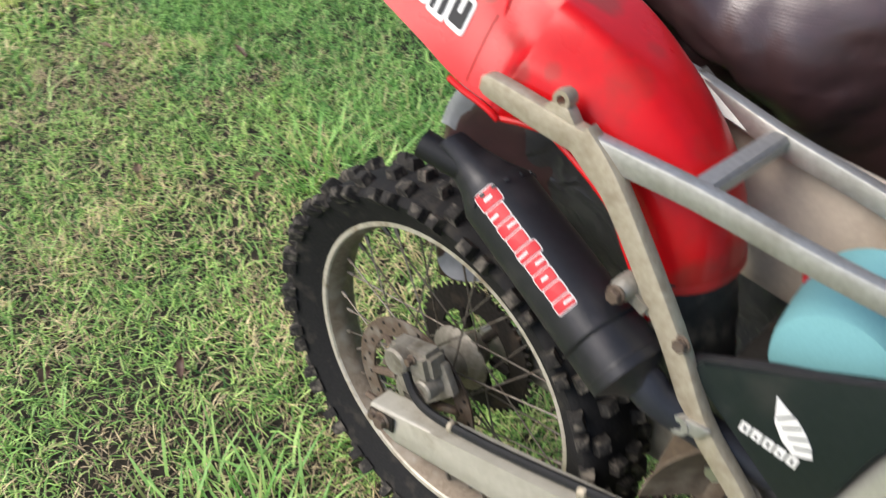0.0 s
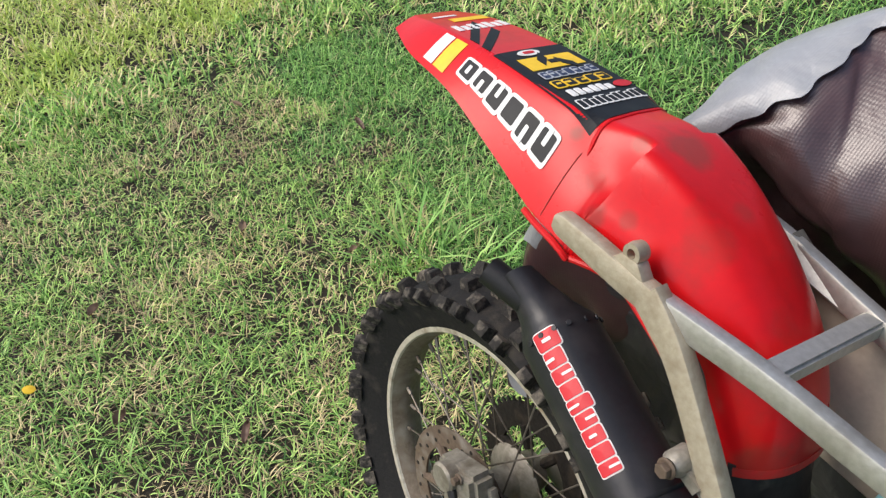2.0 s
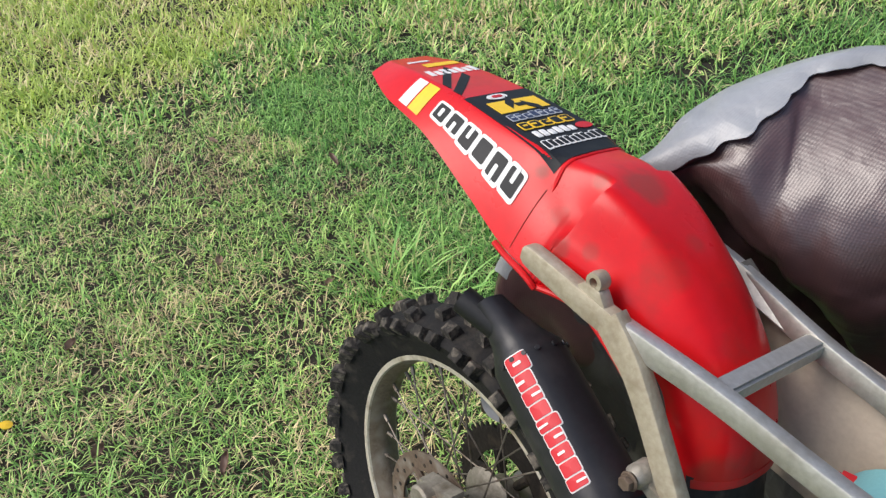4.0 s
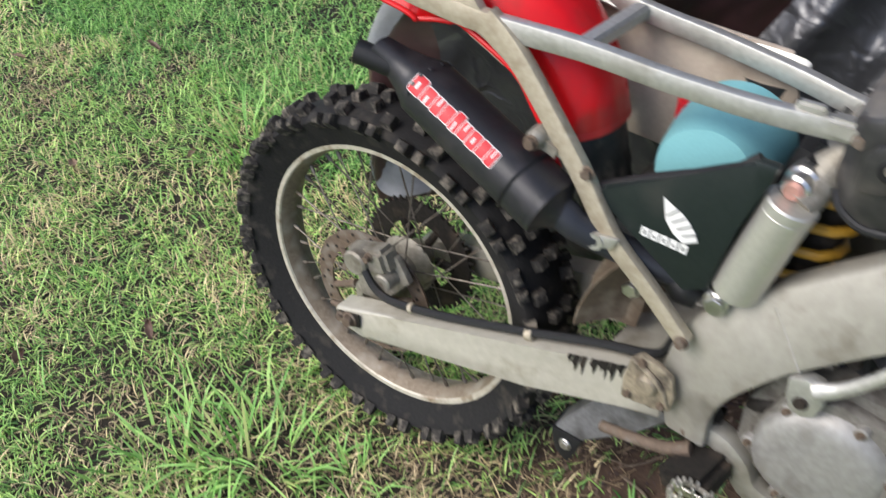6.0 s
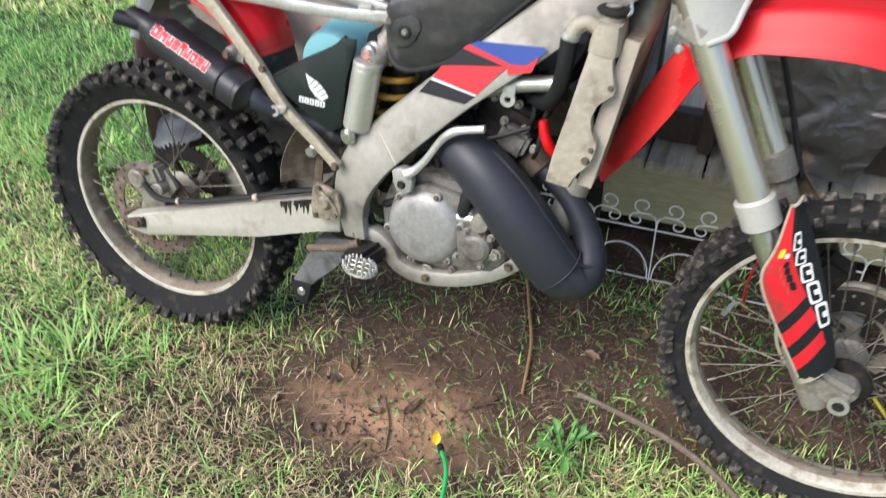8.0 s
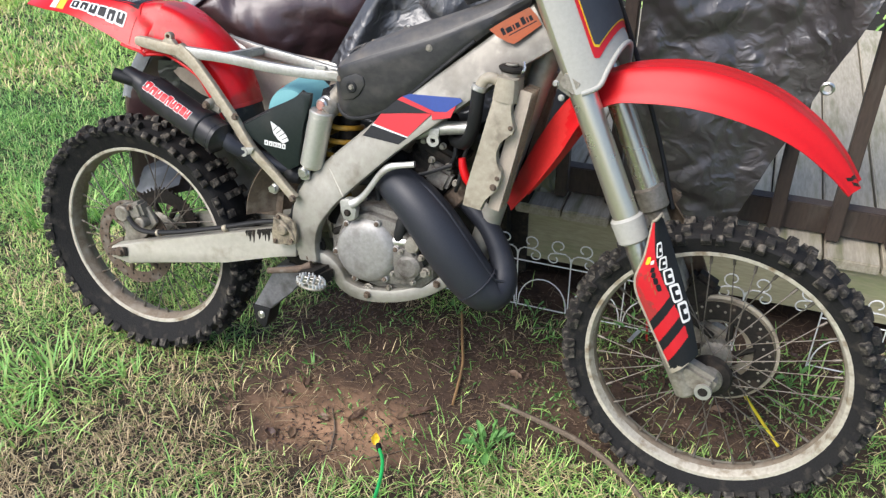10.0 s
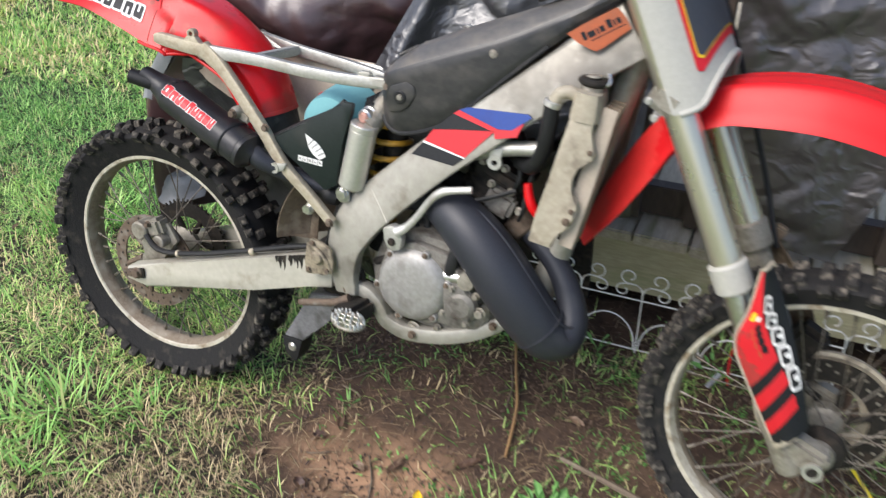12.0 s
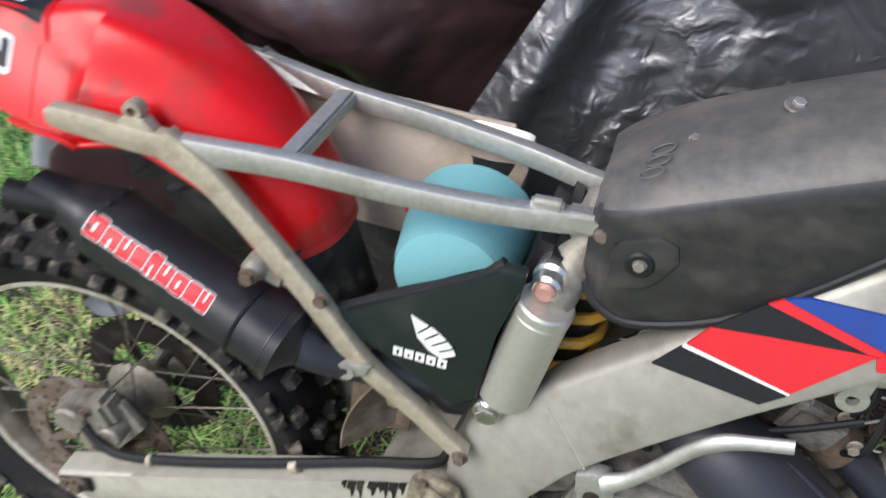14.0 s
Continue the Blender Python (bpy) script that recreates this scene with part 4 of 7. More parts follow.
decal("black_decal", -0.105, 0.058, -0.52, 0.66, S_BLACK, n=40)
decal("black_decal", -0.13, -0.114, -0.5, 0.1, S_BLACK, shear=-0.05)
decal("black_decal", -0.155, -0.137, -0.48, 0.05, S_BLACK, shear=-0.06)
decal("white_block", -0.192, -0.173, -0.93, -0.56, S_WHITE)
decal("yellow_block", -0.17, -0.148, -0.93, -0.56, S_YELLOW)
def outlined(surface, x0, x1, v0, v1, rim, fill, parent, lift=0.0007, e=0.3, slot=True, k=0):
    """A solid block with a contrasting edge, for lettering that is not spelt out."""
    eu, ev = (x1 - x0) * 0.13, (v1 - v0) * 0.13
    b_ = part("letter_base", blob(surface, fu(x0), fu(x1), v0, v1, lift, e=e), rim, parent, smooth=False)
    part("letter_block", blob(surface, fu(x0 + eu), fu(x1 - eu), v0 + ev, v1 - ev, lift + 0.0005, e=e * 0.7), fill, b_, smooth=False)
    if slot and k % 4 != 3:
        lo_, hi_ = ((0.3, 0.7), (0.04, 0.55), (0.45, 0.96))[k % 3]
        part("letter_gap", blob(surface, fu(x0 + 3.1 * eu), fu(x1 - 3.1 * eu), v0 + (v1 - v0) * lo_, v0 + (v1 - v0) * hi_, lift + 0.001, e=0.3), rim, b_, smooth=False)


for k in range(6):
    x0 = -0.131 + 0.0283 * k
    outlined(fender, x0, x0 + 0.0285, -0.86 + 0.012 * (k % 2), -0.655, S_WHITE, S_BLACK, rf, 0.0007 + 0.0001 * (k % 2), k=k)
part("badge", blob(fender, fu(-0.1), fu(-0.086), -0.26, 0.06, 0.0014, e=1.0), S_WHITE, rf, "white oval badge", smooth=False)
part("badge_mark", blob(fender, fu(-0.096), fu(-0.09), -0.18, -0.02, 0.002, e=0.6), S_RED, rf, smooth=False)
yb = decal("yellow_badge", -0.081, -0.052, -0.37, 0.4, S_YELLOW, 0.0014)
for v_, sh in ((-0.14, -0.016), (0.1, 0.016)):
    decal("badge_mark", -0.074, -0.058, v_, v_ + 0.15, S_BLACK, 0.002, yb, 5, sh)
    decal("badge_mark", -0.07, -0.062, v_ + (0.11 if sh < 0 else -0.1), v_ + (0.2 if sh < 0 else 0.03), S_BLACK, 0.002, yb, 5)
for (x0, x1, v0, v1, rim, fill, n) in ((-0.046, -0.03, -0.38, 0.4, S_GREY, S_BLUE_DARK, 7), (-0.025, -0.008, -0.4, 0.38, S_YELLOW, S_BLACK, 5), (-0.003, 0.011, -0.36, 0.24, S_WHITE, S_WHITE, 6), (0.018, 0.036, -0.42, 0.44, S_WHITE, S_BLACK, 11)):
    for k in range(n):
        a = v0 + (v1 - v0) * k / n
        hi_ = 0.003 * ((k * 5) % 3 == 1)
        outlined(fender, x0 + hi_, x1, a, a + (v1 - v0) / n * (0.97 if rim != fill else 0.8), rim, fill, rf, 0.0014, 0.35, rim != fill and n < 9, k)
part("badge", blob(fender, fu(-0.003), fu(0.011), 0.26, 0.5, 0.0014, e=1.0), S_RED, rf, "small red oval badge", smooth=False)
for k in range(7):
    decal("print_bar", -0.205 + 0.004 * (k % 2), -0.185, -0.4 + 0.13 * k, -0.31 + 0.13 * k, S_WHITE, n=4)
decal("print_bar", -0.235, -0.22, -0.2, 0.45, S_YELLOW, n=5)
decal("print_bar", -0.255, -0.248, -0.35, 0.1, S_WHITE, n=4)
decal("print_bar", -0.16, -0.12, 0.72, 0.9, S_YELLOW, n=6)
for k in range(5):
    decal("print_bar", -0.1 + 0.03 * k, -0.078 + 0.03 * k, 0.74, 0.9, S_WHITE, n=5)

# inner guard under the fender, left side cover, flap ahead of the wheel
part("inner_guard", sheet([[(0.342 + 0.035 * s - 0.03 * v * v + 0.003 * fbm(v * 3, s * 4, 6.0), 0.066 * v, 0.748 - 0.12 * s) for v in np.linspace(-1, 1, 25)] for s in np.linspace(0, 1, 20)], 0.003), DUSTY, bike, "dusty black inner guard below the fender")
side_out = [(0.03, 0.795), (0.042, 0.82), (0.07, 0.835), (0.15, 0.85), (0.22, 0.855), (0.36, 0.858), (0.5, 0.85), (0.52, 0.8), (0.5, 0.72), (0.4, 0.68), (0.28, 0.69), (0.19, 0.702), (0.12, 0.722), (0.06, 0.75), (0.036, 0.772)]
part("left_side_cover", plate(side_out, 0.088, 0.094, 0.002), BEIGE, bike, "dusty beige left side cover")
part("mud_flap", sheet([[(0.402 + 0.05 * v + 0.05 * s * s - 0.01, -0.05 + 0.06 * v, 0.485 + 0.13 * s) for v in np.linspace(-0.6, 1, 8)] for s in np.linspace(0, 1, 10)], 0.003), MUDDY, bike, "brown mud-caked flap ahead of the wheel")
part("flap_plate", plate([(0.351, 0.467), (0.357, 0.531), (0.379, 0.593), (0.429, 0.585), (0.439, 0.557), (0.429, 0.472)], -0.03, -0.025, 0.002), MUDDY, bike, "muddy brown guard plate")
part("flap_bolt", bolt((0.418, -0.045, 0.55), 0.0105, 0.012, cyl((0.418, -0.01, 0.55), (0.418, -0.045, 0.55), 0.012, n=14)), CHROME, bike)

# airbox with filter
air = part("airbox", plate([(0.372, 0.705), (0.38, 0.722), (0.508, 0.79), (0.532, 0.812), (0.556, 0.812), (0.553, 0.79), (0.545, 0.768), (0.534, 0.73), (0.522, 0.64), (0.495, 0.624)], -0.105, -0.09, 0.004), AIRBOX, bike, "black airbox side with a white wing emblem")
part("rim_lip", tube([(0.374, -0.096, 0.715), (0.44, -0.096, 0.753), (0.508, -0.096, 0.788), (0.534, -0.092, 0.811)], 0.0065, 8, 4), BLACK, air)
part("floor_panel", plate([(0.39, 0.7), (0.5, 0.735), (0.53, 0.65), (0.49, 0.625)], -0.09, 0.085, 0.004), GRIME, air)
part("front_boot", block((0.565, 0, 0.765), (0.04, 0.13, 0.12), (0, 15, 0), 0.015), BLACK, air)
WING = [(0.4502, 0.7361), (0.4624, 0.7295), (0.474, 0.7242), (0.4846, 0.7155), (0.4932, 0.7054), (0.4972, 0.6959), (0.4826, 0.6874), (0.4688, 0.6954), (0.4573, 0.7094)]
emb = part("wing_emblem", plate(WING, -0.1062, -0.1045, 0), S_WHITE, air, "white wing emblem above small blocks", smooth=False)
for k in range(4):
    ax_, az_ = 0.4575 + 0.0075 * k, 0.7155 - 0.0062 * k
    bx_, bz_ = 0.465 + 0.0088 * k, 0.7275 - 0.0072 * k
    part("feather_gap", plate([(ax_, az_), (bx_ + 0.004, bz_), (bx_ + 0.0052, bz_ - 0.0012), (ax_ + 0.0007, az_ - 0.0012)], -0.1068, -0.105, 0), AIRBOX, emb, smooth=False)
for k in range(5):
    x, z = 0.4332 + 0.0116 * k, 0.6893 - 0.0007 * k
    part("letter_block", plate([(x, z), (x + 0.0095, z - 0.0005), (x + 0.0088, z - 0.0118), (x - 0.0007, z - 0.0113)], -0.1062, -0.1045, 0), S_WHITE, emb, smooth=False)
    part("letter_gap", plate([(x + 0.0035, z - 0.0032 - 0.002 * (k % 2)), (x + 0.006, z - 0.0034 - 0.002 * (k % 2)), (x + 0.0056, z - 0.0085), (x + 0.0031, z - 0.0083)], -0.1068, -0.105, 0), AIRBOX, emb, smooth=False)
part("air_filter", lathe([(0.0, -0.062), (0.04, -0.062), (0.056, -0.056), (0.061, -0.04), (0.067, 0.0), (0.072, 0.05), (0.06, 0.062), (0.0, 0.064)], (0.472, 0.0, 0.746), 40), TEAL, air, "teal foam air filter")
part("filter_clip", block((0.41, 0.03, 0.772), (0.02, 0.02, 0.03), (0, 0, 20), 0.004), S_RED, air, "small red clip")

# shock
shock = part("shock_reservoir", cyl((0.574, -0.088, 0.766), (0.5465, -0.088, 0.636), 0.0278, n=32, bev=0.25), SATIN, bike, "brushed metal shock reservoir")
part("reservoir_band", cyl((0.5755, -0.088, 0.773), (0.5725, -0.088, 0.759), 0.0284, n=32, bev=0.08), SATIN, shock)
part("reservoir_head", tube([(0.575, -0.08, 0.764), (0.588, -0.05, 0.788), (0.603, -0.03, 0.818), (0.618, -0.01, 0.838)], [0.024, 0.023, 0.024, 0.03], 18, 4), ALU_DIRTY, shock, "cast dirty shock head")
part("valve", cyl((0.576, -0.055, 0.786), (0.572, -0.0885, 0.7845), 0.0155, n=26, bev=0.2, bm=cyl((0.579, -0.04, 0.787), (0.574, -0.074, 0.7855), 0.0185, n=26, bev=0.2)), CHROME, shock, "bright ring of the filling valve")
part("valve_screw", cyl((0.5722, -0.086, 0.7846), (0.5712, -0.0935, 0.7842), 0.0112, n=20, bev=0.3), COPPERY, shock, "corroded pinkish valve screw")
part("shock_body", cyl((0.625, -0.01, 0.86), (0.575, -0.01, 0.48), 0.024, n=20), GRIME, shock)
coil = []
for k in range(85):
    a = k / 84 * 2 * math.pi * 7
    t = k / 84
    coil.append((0.606 - 0.038 * t + 0.042 * math.cos(a), -0.012 + 0.042 * math.sin(a), 0.79 - 0.24 * t + 0.005 * math.cos(a)))
part("spring", tube(coil, 0.0062, 8, 1), YELLOW, shock, "yellow shock spring")
part("hose_fitting", cyl((0.534, -0.094, 0.607), (0.534, -0.094, 0.638), 0.0125, n=14, bm=bolt((0.534, -0.1, 0.6237), 0.0115, 0.011)), CHROME, shock)
part("bellows", tube([(0.43, -0.07, 0.63), (0.45, -0.07, 0.62), (0.47, -0.07, 0.613), (0.49, -0.07, 0.606), (0.51, -0.07, 0.6)], [0.016, 0.023, 0.018, 0.024, 0.018], 12, 4), BLACK, shock, "black rubber boot")

# silencer
M0, M1 = Vector((0.122, -0.1, 0.764)), Vector((0.312, -0.124, 0.688))
M_AX = (M1 - M0).normalized()
M_UP = M_AX.cross(Vector((0, 1, 0))) * -1
M_UP = (M_UP if M_UP.z > 0 else -M_UP).normalized()
M_OUT = M_AX.cross(M_UP)
M_OUT = M_OUT if M_OUT.y < 0 else -M_OUT


def muffler(u, a):
    c, s = math.cos(a), math.sin(a)
    e = 0.85
    return M0.lerp(M1, u) + M_OUT * (0.041 * math.copysign(abs(c) ** e, c)) + M_UP * (0.036 * math.copysign(abs(s) ** e, s))


can = bmesh.new()
secs = []
for u, k in ((-0.3, 0.4), (-0.2, 0.52), (-0.1, 0.72), (-0.03, 0.93), (0.0, 1.0), (0.03, 1.0), (1.06, 1.02), (1.085, 1.02), (1.09, 0.95), (1.13, 0.6), (1.17, 0.42)):
    c = muffler(u, 0).lerp(muffler(u, math.pi), 0.5)
    lift_ = Vector((0, -0.1, 0.08)) * max(0.0, -u - 0.05)
    secs.append([c + lift_ + (muffler(u, a) - c) * k for a in np.linspace(0, 2 * math.pi, 40, endpoint=False)])
rings(can, secs)
sil = part("silencer", can, MUFF, bike, "matt black exhaust silencer with a red and white sticker")
part("tail_pipe", lathe([(0.0155, -0.03), (0.0155, 0.02), (0.0125, 0.02), (0.0125, -0.03)], (0, 0, 0), 22), BLACK, sil, "short black outlet pipe").data.transform(Matrix.Translation((0.066, -0.124, 0.792)) @ Vector((0.85, 0.3, -0.25)).to_track_quat("Y", "Z").to_matrix().to_4x4())
part("stinger", tube([(0.325, -0.124, 0.683), (0.345, -0.122, 0.675), (0.36, -0.119, 0.665), (0.4, -0.1, 0.645), (0.46, -0.075, 0.622), (0.56, -0.05, 0.605)], [0.021, 0.0205, 0.019, 0.0185, 0.018, 0.018], 16, 4), PIPE, sil)
part("end_band", tube([muffler(1.03, a) for a in np.linspace(0, 2 * math.pi, 25)], 0.0016, 6, 1), MUFF, sil)
part("clamp_strap", tube([muffler(0.86, a) + (muffler(0.86, a) - M0.lerp(M1, 0.86)) * 0.02 for a in np.linspace(-2.2, 2.2, 20)], 0.004, 6, 1, squash=0.4), MUFF, sil, "black clamp strap")
part("mount", lathe([(0.008, -0.012), (0.0125, -0.006), (0.0125, 0.012), (0.006, 0.014)], (0.292, -0.112, 0.757), 20, block((0.302, -0.108, 0.752), (0.045, 0.014, 0.022), (0, 20, 0), 0.005)), ALU_DIRTY, sil)
part("mount_bolt", bolt((0.292, -0.126, 0.757), 0.0075, 0.009), RUST, sil)
for k in range(7):
    c_ = muffler(0.02, 0.15 + 0.4 * k)
    part("rivet", cyl(c_, c_ + (c_ - M0.lerp(M1, 0.02)).normalized() * 0.0022, 0.003, n=8), MUFF, sil)
BOX_W = (0.0, 0.1, 0.19, 0.265, 0.345, 0.415, 0.49, 0.57, 0.645, 0.71)
for k in range(9):
    u0, u1 = BOX_W[k] + 0.004, BOX_W[k + 1] - 0.002
    hi, lo = (0.98 if k in (0, 4) else 0.88), (0.3 + 0.03 * (k % 2))
    base = part("letter_base", blob(muffler, u0 - 0.006, u1 + 0.006, hi + 0.04, lo - 0.04, 0.0009 + 0.0001 * (k % 2), e=0.3), S_WHITE, sil, "white-edged red block on the silencer")
    part("letter_block", blob(muffler, u0 + 0.001, u1 - 0.001, hi, lo, 0.0019, e=0.22), S_RED, base)
    if k % 4 != 3:
        a_, b_ = ((0.3, 0.68), (0.0, 0.5), (0.5, 1.0))[k % 3]
        part("letter_gap", blob(muffler, u0 + (u1 - u0) * 0.42, u0 + (u1 - u0) * 0.6, lo + (hi - lo) * b_, lo + (hi - lo) * a_, 0.0026, e=0.3), S_WHITE, base)

# tank
TK = smooth_path([(0.606, 0.8, 0.862, 0.888, 0.076), (0.625, 0.776, 0.868, 0.902, 0.092), (0.665, 0.768, 0.88, 0.928, 0.1), (0.75, 0.802, 0.912, 0.964, 0.1), (0.85, 0.892, 0.95, 1.003, 0.095), (0.94, 0.975, 0.998, 1.04, 0.075), (1.03, 1.045, 1.055, 1.075, 0.05)], 6)
tk = bmesh.new()
secs = []
for x, zb, zc, zt, w in TK:
    q = []
    ze = zc + 0.42 * (zt - zc)
    for y, z in ((-0.55, zb - 0.004), (-0.93, zb), (-1.0, zb + 0.012), (-1.0, zb + (ze - zb) * 0.35), (-1.025, zb + (ze - zb) * 0.8), (-1.015, ze - 0.006), (-0.985, ze + 0.001), (-0.93, ze + (zt - ze) * 0.22), (-0.75, ze + (zt - ze) * 0.7), (-0.55, zt - 0.002), (-0.2, zt + 0.003)):
        q.append((y, z))
    full = [Vector((x, y * w, z)) for y, z in q] + [Vector((x, -y * w, z)) for y, z in q[::-1]]
    secs.append(full)
rings(tk, secs)
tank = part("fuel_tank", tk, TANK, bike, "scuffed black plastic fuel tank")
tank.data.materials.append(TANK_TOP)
# Upward faces are lighter: dust, plus the sky's reflection put into the colour.
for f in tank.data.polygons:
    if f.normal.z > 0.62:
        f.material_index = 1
part("filler_cap", lathe([(0.038, -0.012), (0.041, 0.0), (0.038, 0.012), (0.0, 0.013)], (0, 0, 0), 14), BLACK, tank, "ribbed black filler cap").matrix_local = pose(0.905, 0, 1.05, 68, 0, 90) 
part("screw", bolt((0, 0, 0), 0.0058, 0.006), ALU, tank).matrix_local = pose(0.742, -0.01, 0.966, -78, 0, 20)
part("screw_washer", cyl((0, 0.001, 0), (0, -0.002, 0), 0.0125, n=20), ENGINE, tank).matrix_local = pose(0.742, -0.01, 0.966, -78, 0, 20)
part("screw", bolt((0, 0, 0), 0.0042, 0.005), ALU_DIRTY, tank).matrix_local = pose(0.668, -0.03, 0.93, -70, 0, 20)
part("side_pad", plate([(0.632, 0.812), (0.629, 0.85), (0.636, 0.862), (0.668, 0.874), (0.684, 0.868), (0.688, 0.852), (0.675, 0.828), (0.66, 0.816)], -0.1055, -0.088, 0.003), TANK, tank)
part("side_recess", lathe([(0.013, -0.001), (0.011, -0.003), (0.007, -0.003), (0.005, 0.003), (0.013, 0.003)], (0.656, -0.1055, 0.843), 24), BLACK, tank)
part("side_bolt", bolt((0.656, -0.105, 0.843), 0.0055, 0.006), ALU_DIRTY, tank)
part("side_bolt", bolt((0.832, -0.098, 0.945), 0.006, 0.005), ALU_DIRTY, tank)
part("edge_strip", tube([(x, -w * 0.985, zb + 0.004) for x, zb, zc, zt, w in TK[2:30:3]], 0.0045, 8, 2), BLACK, tank, "black rubber edge strip")
for k in range(3):
    oval = [(0.0105 * math.cos(a), 0.0052 * math.sin(a), 0.0) for a in np.linspace(0, 2 * math.pi, 21)]
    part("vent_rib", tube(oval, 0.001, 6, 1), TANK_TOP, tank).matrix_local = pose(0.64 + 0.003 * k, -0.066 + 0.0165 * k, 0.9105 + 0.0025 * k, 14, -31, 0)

narrow([o for o in (tank, *tank.children) if o.matrix_basis == Matrix.Identity(4)], 0.84)

# engine
eng = part("engine", plate([(0.615, 0.5), (0.64, 0.565), (0.72, 0.585), (0.83, 0.575), (0.875, 0.5), (0.885, 0.43), (0.85, 0.39), (0.74, 0.378), (0.66, 0.392), (0.62, 0.43)], -0.125, 0.11, 0.014), ENGINE, bike, "oily grey two-stroke engine")
part("side_cover", plate([(0.636, 0.48), (0.66, 0.555), (0.72, 0.572), (0.79, 0.56), (0.845, 0.5), (0.868, 0.44), (0.83, 0.41), (0.73, 0.395), (0.655, 0.42)], -0.146, -0.12, 0.008), ENGINE, eng)
cc = (0.722, 0.0, 0.479)
part("clutch_cover", lathe([(0.0, -0.172), (0.05, -0.1715), (0.066, -0.167), (0.074, -0.158), (0.077, -0.148), (0.079, -0.142), (0.0, -0.142)], cc, 48), COVER, eng, "round scratched clutch cover")
for a in (15, 70, 130, 190, 250, 310):
    p = (cc[0] + 0.079 * math.cos(radians(a)), -0.146, cc[2] + 0.079 * math.sin(radians(a)))
    part("cover_lug", cyl((p[0], -0.14, p[2]), (p[0], -0.158, p[2]), 0.0085, n=14), COVER, eng)
for a in (15, 70, 130, 190, 250, 310):
    part("cover_bolt", bolt((cc[0] + 0.079 * math.cos(radians(a)), -0.157, cc[2] + 0.079 * math.sin(radians(a))), 0.0045, 0.006), RUST, eng)
part("water_pump", lathe([(0.0, -0.168), (0.022, -0.166), (0.03, -0.158), (0.032, -0.14), (0.0, -0.14)], (0.832, 0.0, 0.462), 28), ENGINE, eng)
part("pump_cover", plate([(0.79, 0.49), (0.83, 0.51), (0.86, 0.47), (0.85, 0.43), (0.8, 0.43)], -0.16, -0.145, 0.005), ENGINE, eng)
part("oil_plug", lathe([(0.0, -0.165), (0.017, -0.163), (0.02, -0.15), (0.0, -0.145)], (0.84, 0, 0.518), 18), ALU_DIRTY, eng)
part("hose", tube([(0.8, -0.13, 0.5), (0.8, -0.14, 0.535), (0.81, -0.13, 0.58), (0.83, -0.1, 0.62)], 0.0135, 12, 4), BLACK, eng, "black coolant hose")
part("hose_clamp", cyl((0.786, -0.14, 0.512), (0.822, -0.14, 0.514), 0.012, n=12), CHROME, eng)
for x, y, z, r in ((0.87, -0.145, 0.452, 0.0095), (0.72, -0.13, 0.372, 0.011), (0.775, -0.13, 0.388, 0.006), (0.862, -0.15, 0.49, 0.006), (0.845, -0.152, 0.425, 0.005), (0.795, -0.158, 0.44, 0.0045), (0.815, -0.162, 0.5, 0.0045)):
    part("case_bolt", bolt((x, y, z), r, 0.012), ALU_DIRTY, eng)
part("pump_hose", tube([(0.858, -0.13, 0.47), (0.875, -0.135, 0.49), (0.888, -0.12, 0.53), (0.9, -0.1, 0.56)], 0.011, 12, 4), BLACK, eng, "black pump hose")
fin = [(0.0, -0.085)]
for k in range(7):
    y = -0.082 + 0.024 * k
    fin += [(0.056, y), (0.064, y + 0.004), (0.064, y + 0.01), (0.056, y + 0.014)]
fin.append((0.0, 0.085))
barrel = part("cylinder", lathe(fin, (0, 0, 0), 28), GRIME, eng, "dark oily water-cooled cylinder")
barrel.data.transform(pose(0.812, 0, 0.638, 90, 0, 0))
barrel.data.transform(Matrix.Translation((0.812, 0, 0.638)) @ Matrix.Rotation(radians(22), 4, "Y") @ Matrix.Translation((-0.812, 0, -0.638)))
part("valve_cover", block((0.86, -0.062, 0.66), (0.06, 0.03, 0.05), (0, 22, 0), 0.008), ENGINE, eng)
for k, pts_ in enumerate(([(0.72, -0.06, 0.6), (0.7, -0.09, 0.55), (0.69, -0.1, 0.5)], [(0.74, -0.05, 0.63), (0.77, -0.1, 0.655), (0.83, -0.1, 0.67), (0.9, -0.09, 0.7)], [(0.69, -0.07, 0.58), (0.665, -0.09, 0.54), (0.63, -0.085, 0.5)], [(0.88, -0.07, 0.68), (0.9, -0.08, 0.72), (0.89, -0.06, 0.76)], [(0.66, -0.05, 0.69), (0.7, -0.07, 0.64), (0.72, -0.08, 0.57)], [(0.9, -0.06, 0.63), (0.915, -0.085, 0.66), (0.92, -0.075, 0.72), (0.94, -0.07, 0.78)])):
    part("vent_hose", tube(pts_, 0.0045 if k % 2 else 0.006, 8, 5), BLACK, eng)
for x, z in ((0.845, 0.7), (0.87, 0.735), (0.825, 0.742), (0.885, 0.69), (0.905, 0.655), (0.78, 0.6), (0.68, 0.575)):
    part("engine_bolt", bolt((x, -0.075, z), 0.006, 0.012), ALU_DIRTY, eng)
hd = block((0.85, 0, 0.712), (0.11, 0.13, 0.035), (0, 22, 0), 0.01)
for dx, dy in ((-0.035, -0.05), (0.035, -0.055), (0.0, -0.062), (-0.03, 0.04), (0.035, 0.05)):
    cyl((0.85 + dx, dy, 0.72 + dx * 0.4), (0.842 + dx, dy, 0.752 + dx * 0.4), 0.0085, n=6, bm=hd)
part("cylinder_head", hd, GRIME, eng, "dark greasy cylinder head")
